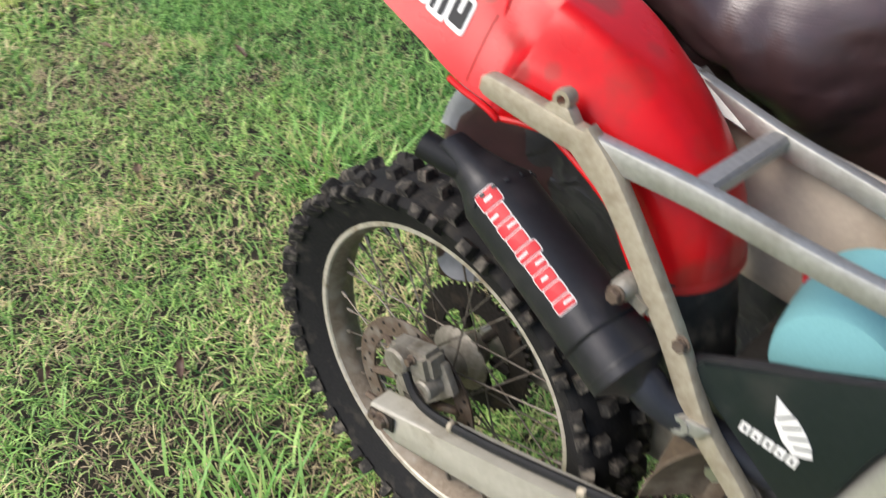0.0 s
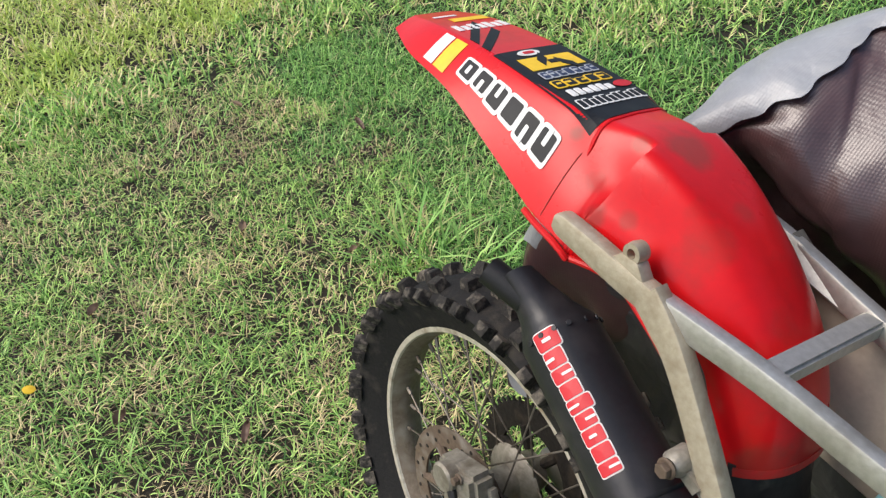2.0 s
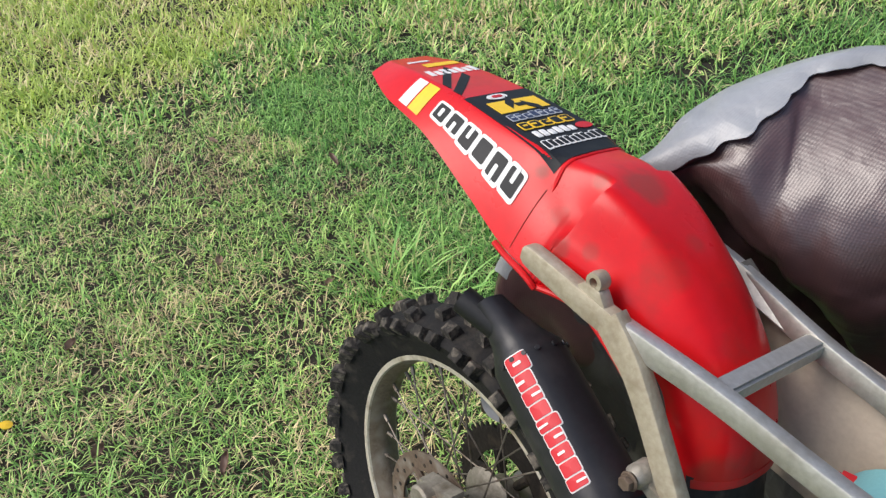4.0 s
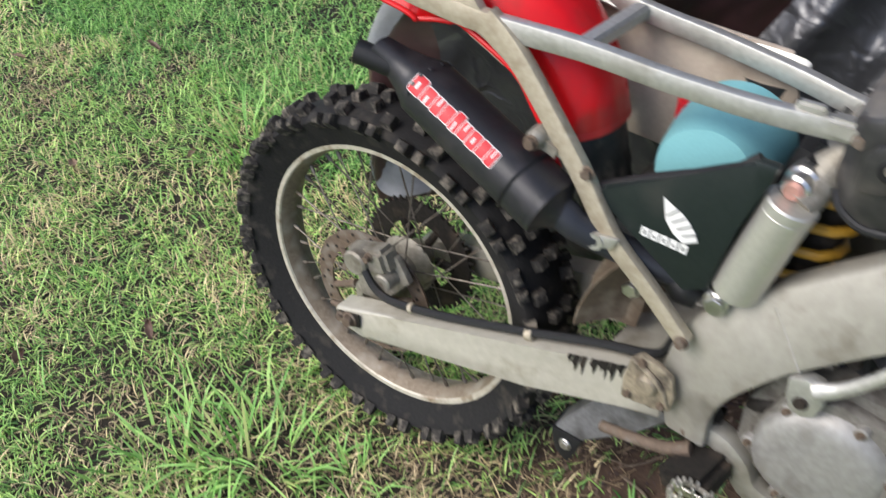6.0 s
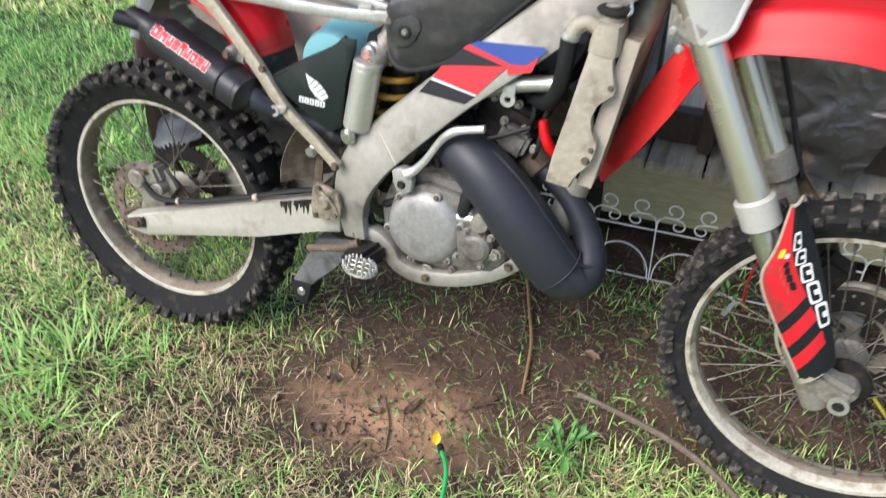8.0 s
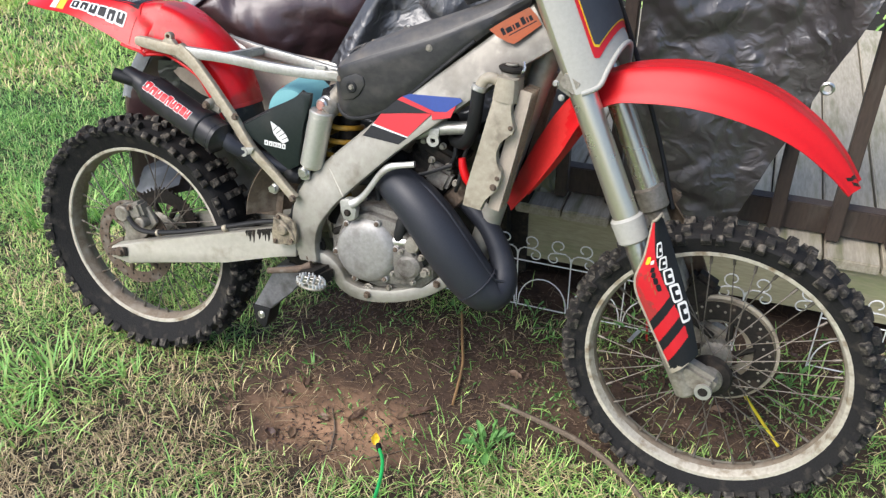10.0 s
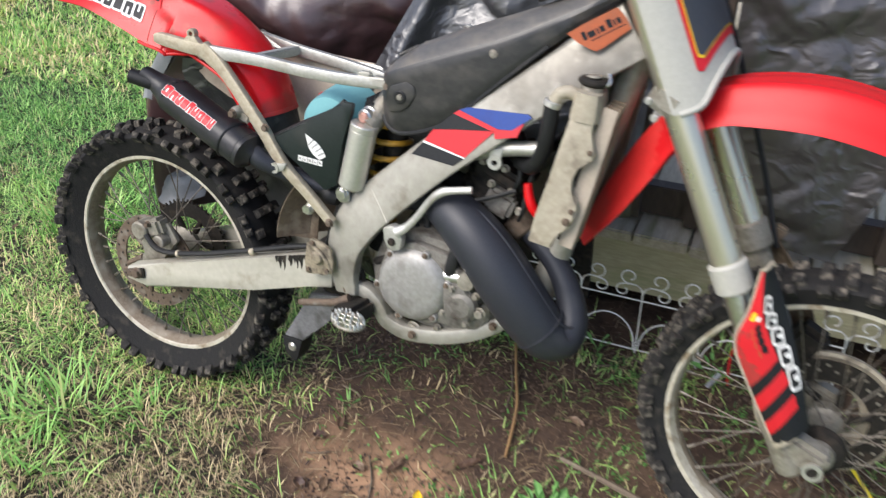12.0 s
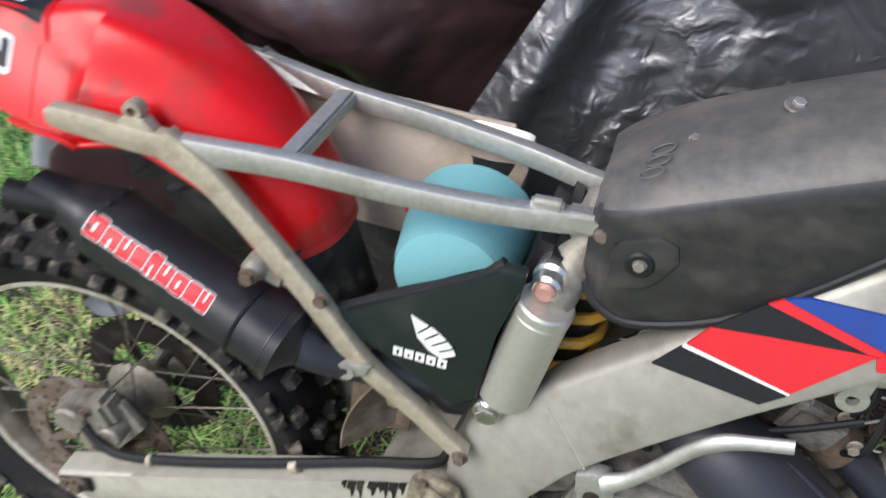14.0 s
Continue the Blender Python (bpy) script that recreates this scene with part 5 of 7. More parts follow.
part("spark_plug_cap", tube([(0.862, -0.005, 0.73), (0.868, -0.015, 0.775), (0.85, -0.03, 0.8), (0.8, -0.03, 0.81)], [0.013, 0.014, 0.008, 0.004], 10, 4), BLACK, eng)
part("carburettor", cyl((0.7, 0, 0.66), (0.76, 0, 0.64), 0.035, n=20, bm=block((0.71, -0.01, 0.63), (0.06, 0.08, 0.09), (0, 15, 0), 0.012)), GRIME, eng)
part("underside", block((0.74, 0, 0.37), (0.25, 0.15, 0.04), (0, 0, 0), 0.012), GRIME, eng)
part("kick_boss", plate([(0.65, 0.592), (0.668, 0.6), (0.684, 0.598), (0.694, 0.575), (0.69, 0.552), (0.676, 0.545), (0.66, 0.55), (0.654, 0.57)], -0.152, -0.128, 0.005), ALU, eng, "pale alloy kick lever boss")
part("boss_bolt", bolt((0.672, -0.152, 0.566), 0.0065, 0.006), GRIME, eng)
part("kick_lever", tube([(0.68, -0.148, 0.588), (0.7, -0.148, 0.602), (0.722, -0.149, 0.628), (0.752, -0.151, 0.672), (0.775, -0.152, 0.692), (0.8, -0.152, 0.7), (0.834, -0.152, 0.7075)], [0.013, 0.0095, 0.0085, 0.0085, 0.009, 0.0075, 0.0075], 12, 5, squash=0.75), ALU, eng, "pale alloy kick lever folded in")
part("clutch_arm", tube([(0.665, -0.12, 0.52), (0.64, -0.13, 0.51), (0.625, -0.12, 0.5)], 0.009, 8, 3), GRIME, eng)

kick_parts = [o for o in eng.children if o.name.split(".")[0] in ("kick_boss", "boss_bolt", "kick_lever")]
narrow(kick_parts, 0.765)
narrow([o for o in (eng, *eng.children) if o not in kick_parts], 0.64)

# exhaust pipe
PP = [(0.885, 0.0, 0.6), (0.925, -0.005, 0.572), (0.96, -0.01, 0.543), (0.99, -0.018, 0.507), (1.01, -0.026, 0.466), (1.018, -0.038, 0.428), (1.006, -0.055, 0.403), (0.978, -0.072, 0.41), (0.945, -0.082, 0.446), (0.9, -0.09, 0.503), (0.855, -0.09, 0.557), (0.805, -0.083, 0.6), (0.755, -0.068, 0.625), (0.7, -0.045, 0.63), (0.62, -0.05, 0.615), (0.55, -0.055, 0.61)]
PR = [0.02, 0.022, 0.0235, 0.0255, 0.029, 0.0355, 0.044, 0.0505, 0.0555, 0.0585, 0.0575, 0.053, 0.045, 0.03, 0.02, 0.018]
pipe = part("exhaust_pipe", tube(PP, PR, 26, 6), PIPE, bike, "matt black swollen two-stroke exhaust pipe")
seam = [Vector(p) + Vector((0.64, -0.25, 0.72)).normalized() * (r * 1.0) for p, r in zip(PP[6:13], PR[6:13])]
part("weld_seam", tube(seam, 0.003, 8, 5), PIPE, pipe)
p_, d_ = Vector(PP[7]).lerp(Vector(PP[8]), 0.35), (Vector(PP[8]) - Vector(PP[7])).normalized()
s_ = d_.orthogonal().normalized()
part("weld_ring", tube([p_ + (s_ * math.cos(a) + d_.cross(s_) * math.sin(a)) * 0.0545 for a in np.linspace(0, 2 * math.pi, 33)], 0.002, 6, 1), PIPE, pipe, "weld line round the pipe")
part("port_flange", cyl((0.868, 0, 0.615), (0.9, 0, 0.587), 0.03, n=20), RUST, pipe)

# radiators
for s in (-1, 1):
    rad = part("radiator", beam([(0.968, s * 0.09, 0.635, 0.03), (0.99, s * 0.09, 0.74, 0.03), (1.016, s * 0.09, 0.86, 0.03)], 0.085, 2, 0.05), GRIME, bike, "dusty alloy radiator")
    tank_side = [(0.944, 0.633), (0.952, 0.682), (0.969, 0.754), (0.985, 0.828), (0.994, 0.87), (1.034, 0.87), (1.032, 0.852), (1.031, 0.838), (1.037, 0.825), (1.043, 0.81), (1.04, 0.797), (1.022, 0.789), (1.013, 0.78), (1.009, 0.757), (1.008, 0.741), (1.012, 0.729), (1.023, 0.72), (1.025, 0.706), (1.02, 0.69), (1.017, 0.675), (1.002, 0.662), (0.991, 0.654), (0.987, 0.627)]
    part("side_tank", plate(tank_side, s * 0.152, s * 0.13, 0.003), CREAM, rad, "grimy cream radiator side tank with a scalloped edge")
    part("top_tank", beam([(1.014, s * 0.118, 0.862, 0.05), (1.016, s * 0.118, 0.885, 0.048), (1.018, s * 0.118, 0.909, 0.04)], 0.075, 3, 0.3), CREAM, rad)
    part("filler_neck", cyl((1.017, s * 0.115, 0.905), (1.018, s * 0.115, 0.919), 0.02, n=20), ALU_DIRTY, rad)
    part("radiator_cap", cyl((1.017, s * 0.115, 0.917), (1.018, s * 0.115, 0.929), 0.027, n=10), GRIME, rad, "dark radiator cap")
    part("cap_top", cyl((1.018, s * 0.115, 0.929), (1.018, s * 0.115, 0.934), 0.014, n=12), ALU_DIRTY, rad)
    part("overflow_pipe", tube([(1.035, s * 0.125, 0.918), (1.046, s * 0.125, 0.925), (1.043, s * 0.12, 0.94)], 0.003, 6, 3), CHROME, rad)
    part("spout", tube([(1.0, s * 0.122, 0.893), (0.982, s * 0.126, 0.902), (0.966, s * 0.128, 0.897), (0.957, s * 0.128, 0.88), (0.956, s * 0.128, 0.872)], 0.0115, 12, 4), CREAM, rad)
    part("hose_clamp", cyl((0.957, s * 0.128, 0.885), (0.954, s * 0.128, 0.874), 0.0165, n=14, bev=0.1), ALU, rad)
    for k in range(4):
        y = s * (0.13 - 0.021 * k)
        part("louvre", beam([(1.008, y, 0.628, 0.026), (1.03, y, 0.75, 0.03), (1.056, y, 0.885, 0.024)], 0.004, 2, 0.1), LOUVRE if k else BEIGE, rad, "thin cracked beige radiator louvre")
    part("core", beam([(1.0, s * 0.085, 0.635, 0.02), (1.022, s * 0.085, 0.75, 0.02), (1.046, s * 0.085, 0.87, 0.02)], 0.08, 2, 0.05), GRIME, rad)
    part("hose", tube([(0.955, s * 0.127, 0.88), (0.951, s * 0.124, 0.83), (0.942, s * 0.112, 0.785), (0.92, s * 0.09, 0.75), (0.885, s * 0.05, 0.742)], 0.0145, 12, 5), BLACK, rad, "black coolant hose")
    for x, z, r in ((1.035, 0.812, 0.0038), (1.016, 0.703, 0.0038), (1.009, 0.683, 0.0055)):
        part("side_bolt", bolt((x, s * 0.152 - (0 if s < 0 else 0.02), z), r, 0.005), RUST, rad)
part("head_stay", tube([(0.8, -0.075, 0.75), (0.84, -0.08, 0.765), (0.88, -0.082, 0.775), (0.935, -0.082, 0.783)], [0.014, 0.015, 0.0145, 0.0145], 14, 4), ALU, bike, "silver water pipe under the tank")
part("stay_lug", lathe([(0.014, -0.004), (0.014, 0.004), (0.006, 0.004), (0.006, -0.004)], (0.85, -0.095, 0.747), 18, plate([(0.839, 0.75), (0.839, 0.772), (0.864, 0.776), (0.862, 0.75)], -0.098, -0.091, 0.002)), ALU, bike)
part("coolant_hose", tube([(0.91, -0.07, 0.71), (0.914, -0.072, 0.69), (0.924, -0.074, 0.668), (0.935, -0.07, 0.652)], [0.008, 0.0095, 0.01, 0.009], 12, 4), RED_DIRTY, bike, "short red coolant hose")

# foot peg, pedal, chain guide
PEG = Vector((0.6, -0.19, 0.392))
ring_ = [tuple(PEG + Vector((0.036 * math.cos(a) - 0.012 * math.sin(a), 0.03 * math.sin(a), 0))) for a in np.linspace(0, 2 * math.pi, 25)]
peg = part("foot_peg", tube(ring_, 0.0038, 8, 1), ALU_DIRTY, bike, "oval toothed steel foot peg")
for k in range(20):
    x, y, z = ring_[int(k * 24 / 20)]
    part("tooth", cyl((x, y, z), (x, y, z + 0.011), 0.0036, 0.002, n=6), CHROME, peg)
for i in range(3):
    part("peg_bar", block(PEG + Vector((-0.006 * (i - 1), 0.016 * (i - 1), -0.001)), (0.066 - 0.01 * abs(i - 1), 0.004, 0.012), (0, 0, 0), 0.001), CHROME, peg)
    for q in range(4):
        p_ = PEG + Vector((-0.023 + 0.0155 * q - 0.006 * (i - 1), 0.016 * (i - 1), 0.002))
        part("tooth", cyl(p_, p_ + Vector((0, 0, 0.012)), 0.0036, 0.002, n=6), CHROME, peg)
part("peg_bracket", block((0.575, -0.125, 0.378), (0.07, 0.075, 0.04), (0, -15, -12), 0.01), GRIME, peg)
part("brake_pedal", tube([(0.56, -0.115, 0.4), (0.53, -0.12, 0.385), (0.48, -0.12, 0.372), (0.44, -0.115, 0.36)], [0.01, 0.009, 0.008, 0.008], 10, 4), RUST, bike, "rusty brake linkage arm")
casting = part("pivot_casting", plate([(0.457, 0.436), (0.455, 0.47), (0.46, 0.506), (0.472, 0.52), (0.498, 0.514), (0.516, 0.503), (0.524, 0.476), (0.522, 0.449), (0.498, 0.44), (0.476, 0.444)], -0.122, -0.112, 0.004), PIVOT_GRIME, bike, "grimy cast plate at the swingarm pivot")
part("boss", lathe([(0.0, -0.014), (0.011, -0.013), (0.015, -0.008), (0.016, 0.0)], (0.488, -0.12, 0.481), 20), PIVOT_GRIME, casting)
part("rib", tube([(0.464, -0.1225, 0.508), (0.485, -0.124, 0.5), (0.505, -0.124, 0.484), (0.518, -0.1225, 0.458)], [0.003, 0.0045, 0.0045, 0.003], 8, 3), PIVOT_GRIME, casting)
for bx, bz in ((0.466, 0.449), (0.511, 0.455), (0.476, 0.511)):
    part("bolt", cyl((bx, -0.121, bz), (bx, -0.128, bz), 0.0052, n=6), RUST, casting)
part("chain_guide", plate([(0.41, 0.335), (0.48, 0.345), (0.525, 0.35), (0.45, 0.263), (0.388, 0.201), (0.335, 0.203), (0.392, 0.3)], -0.03, 0.02, 0.006), GREYP, bike, "grey black plastic guard below the swingarm")
part("guide_tip", plate([(0.332, 0.206), (0.389, 0.204), (0.377, 0.155), (0.37, 0.14), (0.344, 0.158)], -0.034, 0.024, 0.005), BLACK, bike, "black rubber tip of the guard")
part("guide_bolt", bolt((0.362, -0.034, 0.182), 0.008, 0.006), CHROME, bike)
part("linkage", block((0.5, 0, 0.36), (0.14, 0.07, 0.05), (0, 10, 0), 0.015), GRIME, bike)

# front fork


def fork_at(d, y, off=0.0):
    """Point d metres along the fork from its top, off metres ahead of it."""
    p = FORK_TOP + AX * d
    return Vector((p.x, y, p.z)) + Vector((-AX.z, 0, AX.x)) * off


LEN = (FORK_LOW - FORK_TOP).length
for s in (-1, 1):
    y = s * 0.1
    leg = steer(part("fork_leg", cyl(fork_at(0, y), fork_at(LEN - 0.005, y), 0.0275, n=32, bev=0.1), FORK, bike, "silver upper fork tube"))
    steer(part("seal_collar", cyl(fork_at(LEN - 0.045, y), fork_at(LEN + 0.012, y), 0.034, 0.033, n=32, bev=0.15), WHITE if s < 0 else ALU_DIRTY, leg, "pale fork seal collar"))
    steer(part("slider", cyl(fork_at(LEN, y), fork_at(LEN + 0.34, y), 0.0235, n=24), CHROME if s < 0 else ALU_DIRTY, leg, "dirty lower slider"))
    steer(part("foot", cyl(fork_at(LEN + 0.24, y), fork_at(LEN + 0.375, y), 0.029, 0.025, n=22, bev=0.3), ALU_DIRTY, leg))
    steer(part("axle_clamp", block((FW[0] - 0.02, y, FW[2] + 0.018), (0.08, 0.045, 0.055), (0, 20, 0), 0.01), ALU_DIRTY, leg))
    steer(part("axle_hole", lathe([(0.018, -0.004), (0.018, 0.004), (0.0105, 0.004), (0.0105, -0.004)], (FW[0], y + s * 0.024, FW[2]), 22), ALU, leg))
    # Solid dark plug: the shade inside the bore is put into its colour.
    steer(part("axle_bore", cyl((FW[0], y + s * 0.0265, FW[2]), (FW[0], y + s * 0.02, FW[2]), 0.0105, n=18, bev=0.02), GRIME, leg))
    if s > 0:
        g_ = []
        for t in np.linspace(0, 1, 16):
            wd = (0.03 + 0.028 * min(1, t * 3)) * (1 - 0.14 * t)
            g_.append([fork_at(LEN - 0.01 + 0.33 * t + 0.03 * v * (1 - t), y + 0.012 + 0.033 * math.cos(v * 1.15), 0.012 + wd * math.sin(v * 1.15)) for v in np.linspace(1, -1, 13)])
        steer(part("fork_guard", sheet(g_, 0.003), MUDDY, leg, "muddy dark plastic fork guard"))
    else:
        near_leg = leg

# the near guard: a bowed plastic plate, red at the back, black at the front edge, slanted stripes near the foot
GL = smooth_path([(1.339, 0.662), (1.333, 0.584), (1.3222, 0.521), (1.363, 0.442), (1.4286, 0.3355)], 6)
GR = smooth_path([(1.353, 0.676), (1.3835, 0.614), (1.409, 0.558), (1.44, 0.4825), (1.474, 0.3875)], 6)


def guard(u, v):
    f = min(max(u, 0), 0.9999) * (len(GL) - 1)
    i = int(f)
    a, b = GL[i] * (1 - (f - i)) + GL[i + 1] * (f - i), GR[i] * (1 - (f - i)) + GR[i + 1] * (f - i)
    x, z = a * (1 - v) + b * v
    return Vector((x, -0.131 + 0.012 * v - 0.052 * v * (1 - v), z))


gd = part("fork_guard", sheet([[guard(u, v) for v in np.linspace(0, 1, 73)] for u in np.linspace(0, 1, 181)], 0.003), S_RED, near_leg, "red and black plastic fork guard")
for m_ in (S_BLACK, CREAM, S_RED_DARK):
    gd.data.materials.append(m_)
for f in gd.data.polygons:
    x, y, z = f.center
    u, v = min(1.0, f.index // 2 // 72 / 180), (f.index // 2 % 72) / 72
    band = 0.9 * (x + 0.0045) - 0.43 * (z + 0.004)
    if v > np.interp(u, (0, 0.25, 0.45, 0.7, 0.8, 1.0), (0.3, 0.42, 0.6, 0.72, 0.8, 0.86)):
        f.material_index = 1
    elif 1.04 < band < 1.058 or 1.081 < band < 1.1 or band > 1.121:
        f.material_index = 1
    elif v < 0.3 and 0.4 < u < 0.75 and fbm(x * 20, z * 20, 3.0) > v - 0.1:
        f.material_index = 3
    if f.center.z < 0.353 + 0.55 * (f.center.x - 1.43) + 0.008 * fbm(x * 60, z * 60, 8.0):
        f.material_index = 2
for k in range(5):
    u0 = 0.17 + 0.128 * k
    v0 = float(np.interp(u0 + 0.06, (0, 0.25, 0.45, 0.7, 0.8), (0.38, 0.48, 0.64, 0.75, 0.79)))
    part("letter_base", blob(guard, u0, u0 + 0.122, v0, v0 + 0.2, 0.0008, 0.0005, e=0.3), S_WHITE, gd, "white-edged black block")
    part("letter_block", blob(guard, u0 + 0.016, u0 + 0.106, v0 + 0.035, v0 + 0.165, 0.0018, 0.0005, e=0.3), S_BLACK, gd)
    part("letter_gap", blob(guard, u0 + 0.045, u0 + 0.075, v0 + 0.09, v0 + 0.17, 0.0026, 0.0004, e=0.5), S_WHITE, gd)
part("logo_mark", blob(guard, 0.26, 0.33, 0.16, 0.3, 0.0008, 0.0005, e=0.6), S_YELLOW, gd, "small yellow mark")
part("logo_mark", blob(guard, 0.3, 0.34, 0.32, 0.42, 0.0008, 0.0005, e=0.6), S_WHITE, gd)
for k in range(4):
    part("logo_block", blob(guard, 0.37 + 0.052 * k, 0.42 + 0.052 * k, 0.36 + 0.035 * k, 0.46 + 0.035 * k, 0.0008, 0.0005, e=0.5), S_BLACK, gd)
    part("logo_bar", blob(guard, 0.4 + 0.052 * k, 0.44 + 0.052 * k, 0.3 + 0.035 * k, 0.325 + 0.035 * k, 0.0008, 0.0005, e=0.5), S_ORANGE, gd)
part("guard_edge", tube([guard(u, 0.0) + Vector((0.001, 0.001, 0)) for u in np.linspace(0, 0.97, 14)], 0.0032, 8, 2), CREAM, gd, "worn cream edge")
part("guard_edge", tube([guard(0.0, v) for v in np.linspace(0, 1, 6)] + [guard(0.03, 1.0)], 0.003, 8, 2), CREAM, gd)
steer(part("lower_clamp", block(fork_at(0.235, 0, -0.01), (0.06, 0.26, 0.05), (0, 26, 0), 0.012), ALU_DIRTY, bike, "alloy lower fork clamp"))
for d_ in (0.225, 0.255):
    steer(part("clamp_bolt", bolt(fork_at(d_, -0.13, -0.035), 0.005, 0.006), ALU, bike))
steer(part("upper_clamp", block(fork_at(0.03, 0, -0.01), (0.06, 0.25, 0.035), (0, 26, 0), 0.012), ALU_DIRTY, bike, "alloy upper fork clamp"))
steer(part("brake_line", tube([fork_at(-0.03, 0.05, 0.06), fork_at(0.1, 0.09, 0.07), fork_at(0.25, 0.125, 0.06), fork_at(0.45, 0.135, 0.045), fork_at(0.6, 0.12, 0.03)], 0.0055, 8, 5), BLACK, bike, "black front brake line"))
steer(part("front_caliper", block((1.44, 0.1, 0.43), (0.07, 0.05, 0.09), (0, 25, 0), 0.012), GRIME, bike, "dirty front brake caliper"))
steer(part("line_bracket", block(fork_at(0.58, 0.135, 0.03), (0.03, 0.02, 0.05), (0, 26, 0), 0.005), MUDDY, bike))

# front fender
FF = smooth_path([(1.003, 0.605, 0.058, 0.022), (1.033, 0.69, 0.07, 0.05), (1.076, 0.785, 0.078, 0.062), (1.13, 0.868, 0.082, 0.055), (1.2, 0.925, 0.082, 0.056), (1.29, 0.952, 0.086, 0.064), (1.4, 0.957, 0.086, 0.066), (1.51, 0.932, 0.082, 0.06), (1.6, 0.883, 0.072, 0.045), (1.66, 0.828, 0.062, 0.032), (1.7, 0.773, 0.052, 0.016)], 6)


def ffender(u, v):
    f = min(max(u, 0), 1) * (len(FF) - 1)
    i = min(int(f), len(FF) - 2)
    k = f - i
    x, z, w, dp = FF[i] * (1 - k) + FF[i + 1] * k
    t = FF[min(i + 1, len(FF) - 1)] - FF[max(i - 1, 0)]
    n = Vector((-t[1], 0, t[0])).normalized()
    a = abs(v)
    crown = 0.35 * a * a + 0.65 * a ** 4
    bead = 0.007 * math.exp(-((a - 0.52) / 0.13) ** 2) - 0.004 * math.exp(-((a - 0.8) / 0.12) ** 2)
    return Vector((x, w * v, z)) - n * (dp * crown - bead)


ff = steer(part("front_fender", sheet([[ffender(u, v) for v in np.linspace(-1, 1, 41)] for u in np.linspace(0, 1, 80)], 0.003), RED, bike, "glossy red plastic front fender"))
ff.data.materials.append(RED_DULL)
for f in ff.data.polygons:
    if f.center.x < 1.13:
        f.material_index = 1
scr = bmesh.new()
for k, (u, v) in enumerate(((0.955, -0.62), (0.965, -0.5), (0.95, -0.72), (0.97, -0.66))):
    patch(ffender, u, u + 0.012, v, v + 0.1, 0.001, 0.0004, 3, 3, 0.004 * k, scr)
steer(part("scuffs", scr, GRIME, ff, "dark scuffs near the tip"))

# number plate
def plate_pt(u, v):
    """u 0 at the foot to 1 at the top; v -1 right to 1 left."""
    y = 0.128 * math.sin(v * 1.45) / math.sin(1.45)
    a = abs(v)
    d = 0.26 - 0.36 * u - (0.0 if a > 0.7 else 0.055 * (1 - (a / 0.7) ** 2)) * (1 - u)
    return fork_at(d, y, -0.035 + 0.115 * math.cos(a * 1.35) ** 0.9)


np_ = steer(part("number_plate", sheet([[plate_pt(u, v) for v in np.linspace(-1, 1, 31)] for u in np.linspace(0, 1, 24)], 0.003), WHITE, bike, "white front number plate with black panel and red border"))
pp_flip = 1.0 if (plate_pt(0.51, 0) - plate_pt(0.5, 0)).cross(plate_pt(0.5, 0.01) - plate_pt(0.5, 0)).x > 0 else -1.0


def shield(u0, vm, lift):
    """A sticker with rounded lower corners on the plate."""
    g = []
    for u in np.linspace(u0, 1.0, 30):
        k = max(0.0, 1 - (u - u0) / 0.05)
        v1 = vm * (0.9 + 0.1 * math.sqrt(max(0.0, 1 - k * k)))
        row = []
        for v in np.linspace(-v1, v1, 31):
            p, e = Vector(plate_pt(u, v)), 1e-3
            nm = (Vector(plate_pt(u + e, v)) - p).cross(Vector(plate_pt(u, v + e)) - p).normalized()
            row.append(p + nm * pp_flip * lift)
        g.append(row)
    return sheet(g, pp_flip * 0.0005)


steer(part("red_border", shield(0.095, 0.64, 0.0048), S_RED, np_))
steer(part("gold_line", shield(0.14, 0.6, 0.006), S_YELLOW, np_))
steer(part("black_panel", shield(0.15, 0.588, 0.0072), S_SLATE, np_))
steer(part("plate_lip", tube([plate_pt(0.0, v) + Vector((0.004, 0, 0)) for v in np.linspace(-0.95, 0.95, 21)], 0.0055, 10, 2), WHITE, np_, "rolled white lower lip"))

# the body sits a little ahead of and above the drawn stations
BODY = Matrix.Translation((0.009, 0, 0.003)) @ Matrix.Diagonal((0.9935, 1, 1, 1))
wheels = {o.data for w in (rear, front) for o in (w, *w.children)}
for me in {o.data for o in bike.children_recursive} - wheels - {o.data for o in (arm, *arm.children)}:
    me.transform(BODY)


# ---------- ground ----------
def hill(x, y):
    """Height of the ground: nearly level, a hollow under the front wheel, small bumps."""
    z = 0.012 * fbm(x * 1.3, y * 1.3) + 0.006 * fbm(x * 5, y * 5, 3.0)
    z -= 0.034 * math.exp(-((x - 1.5) ** 2 / 0.12 + (y - 0.05) ** 2 / 0.08))
    near = math.exp(-((x - 0.5) ** 2 / 3.0 + y ** 2 / 1.5))
    return z * (0.55 if near > 0.5 else 0.8) + 0.0


def bare(x, y):
    """How bare the soil is at a place, 0 to 1."""
    d = math.hypot((x - 0.85) / 0.62, (y - 0.16) / 0.3)
    d = min(d, math.hypot((x - 0.62) / 0.32, (y + 0.12) / 0.16), math.hypot((x - 1.55) / 0.45, (y - 0.3) / 0.28))
    d = min(d, math.hypot((x - 1.1) / 1.1, (y - 0.75) / 0.34))
    return max(0.0, min(1.0, (1.25 - d + 0.45 * fbm(x * 3.1, y * 3.1, 7.0)) / 0.5))


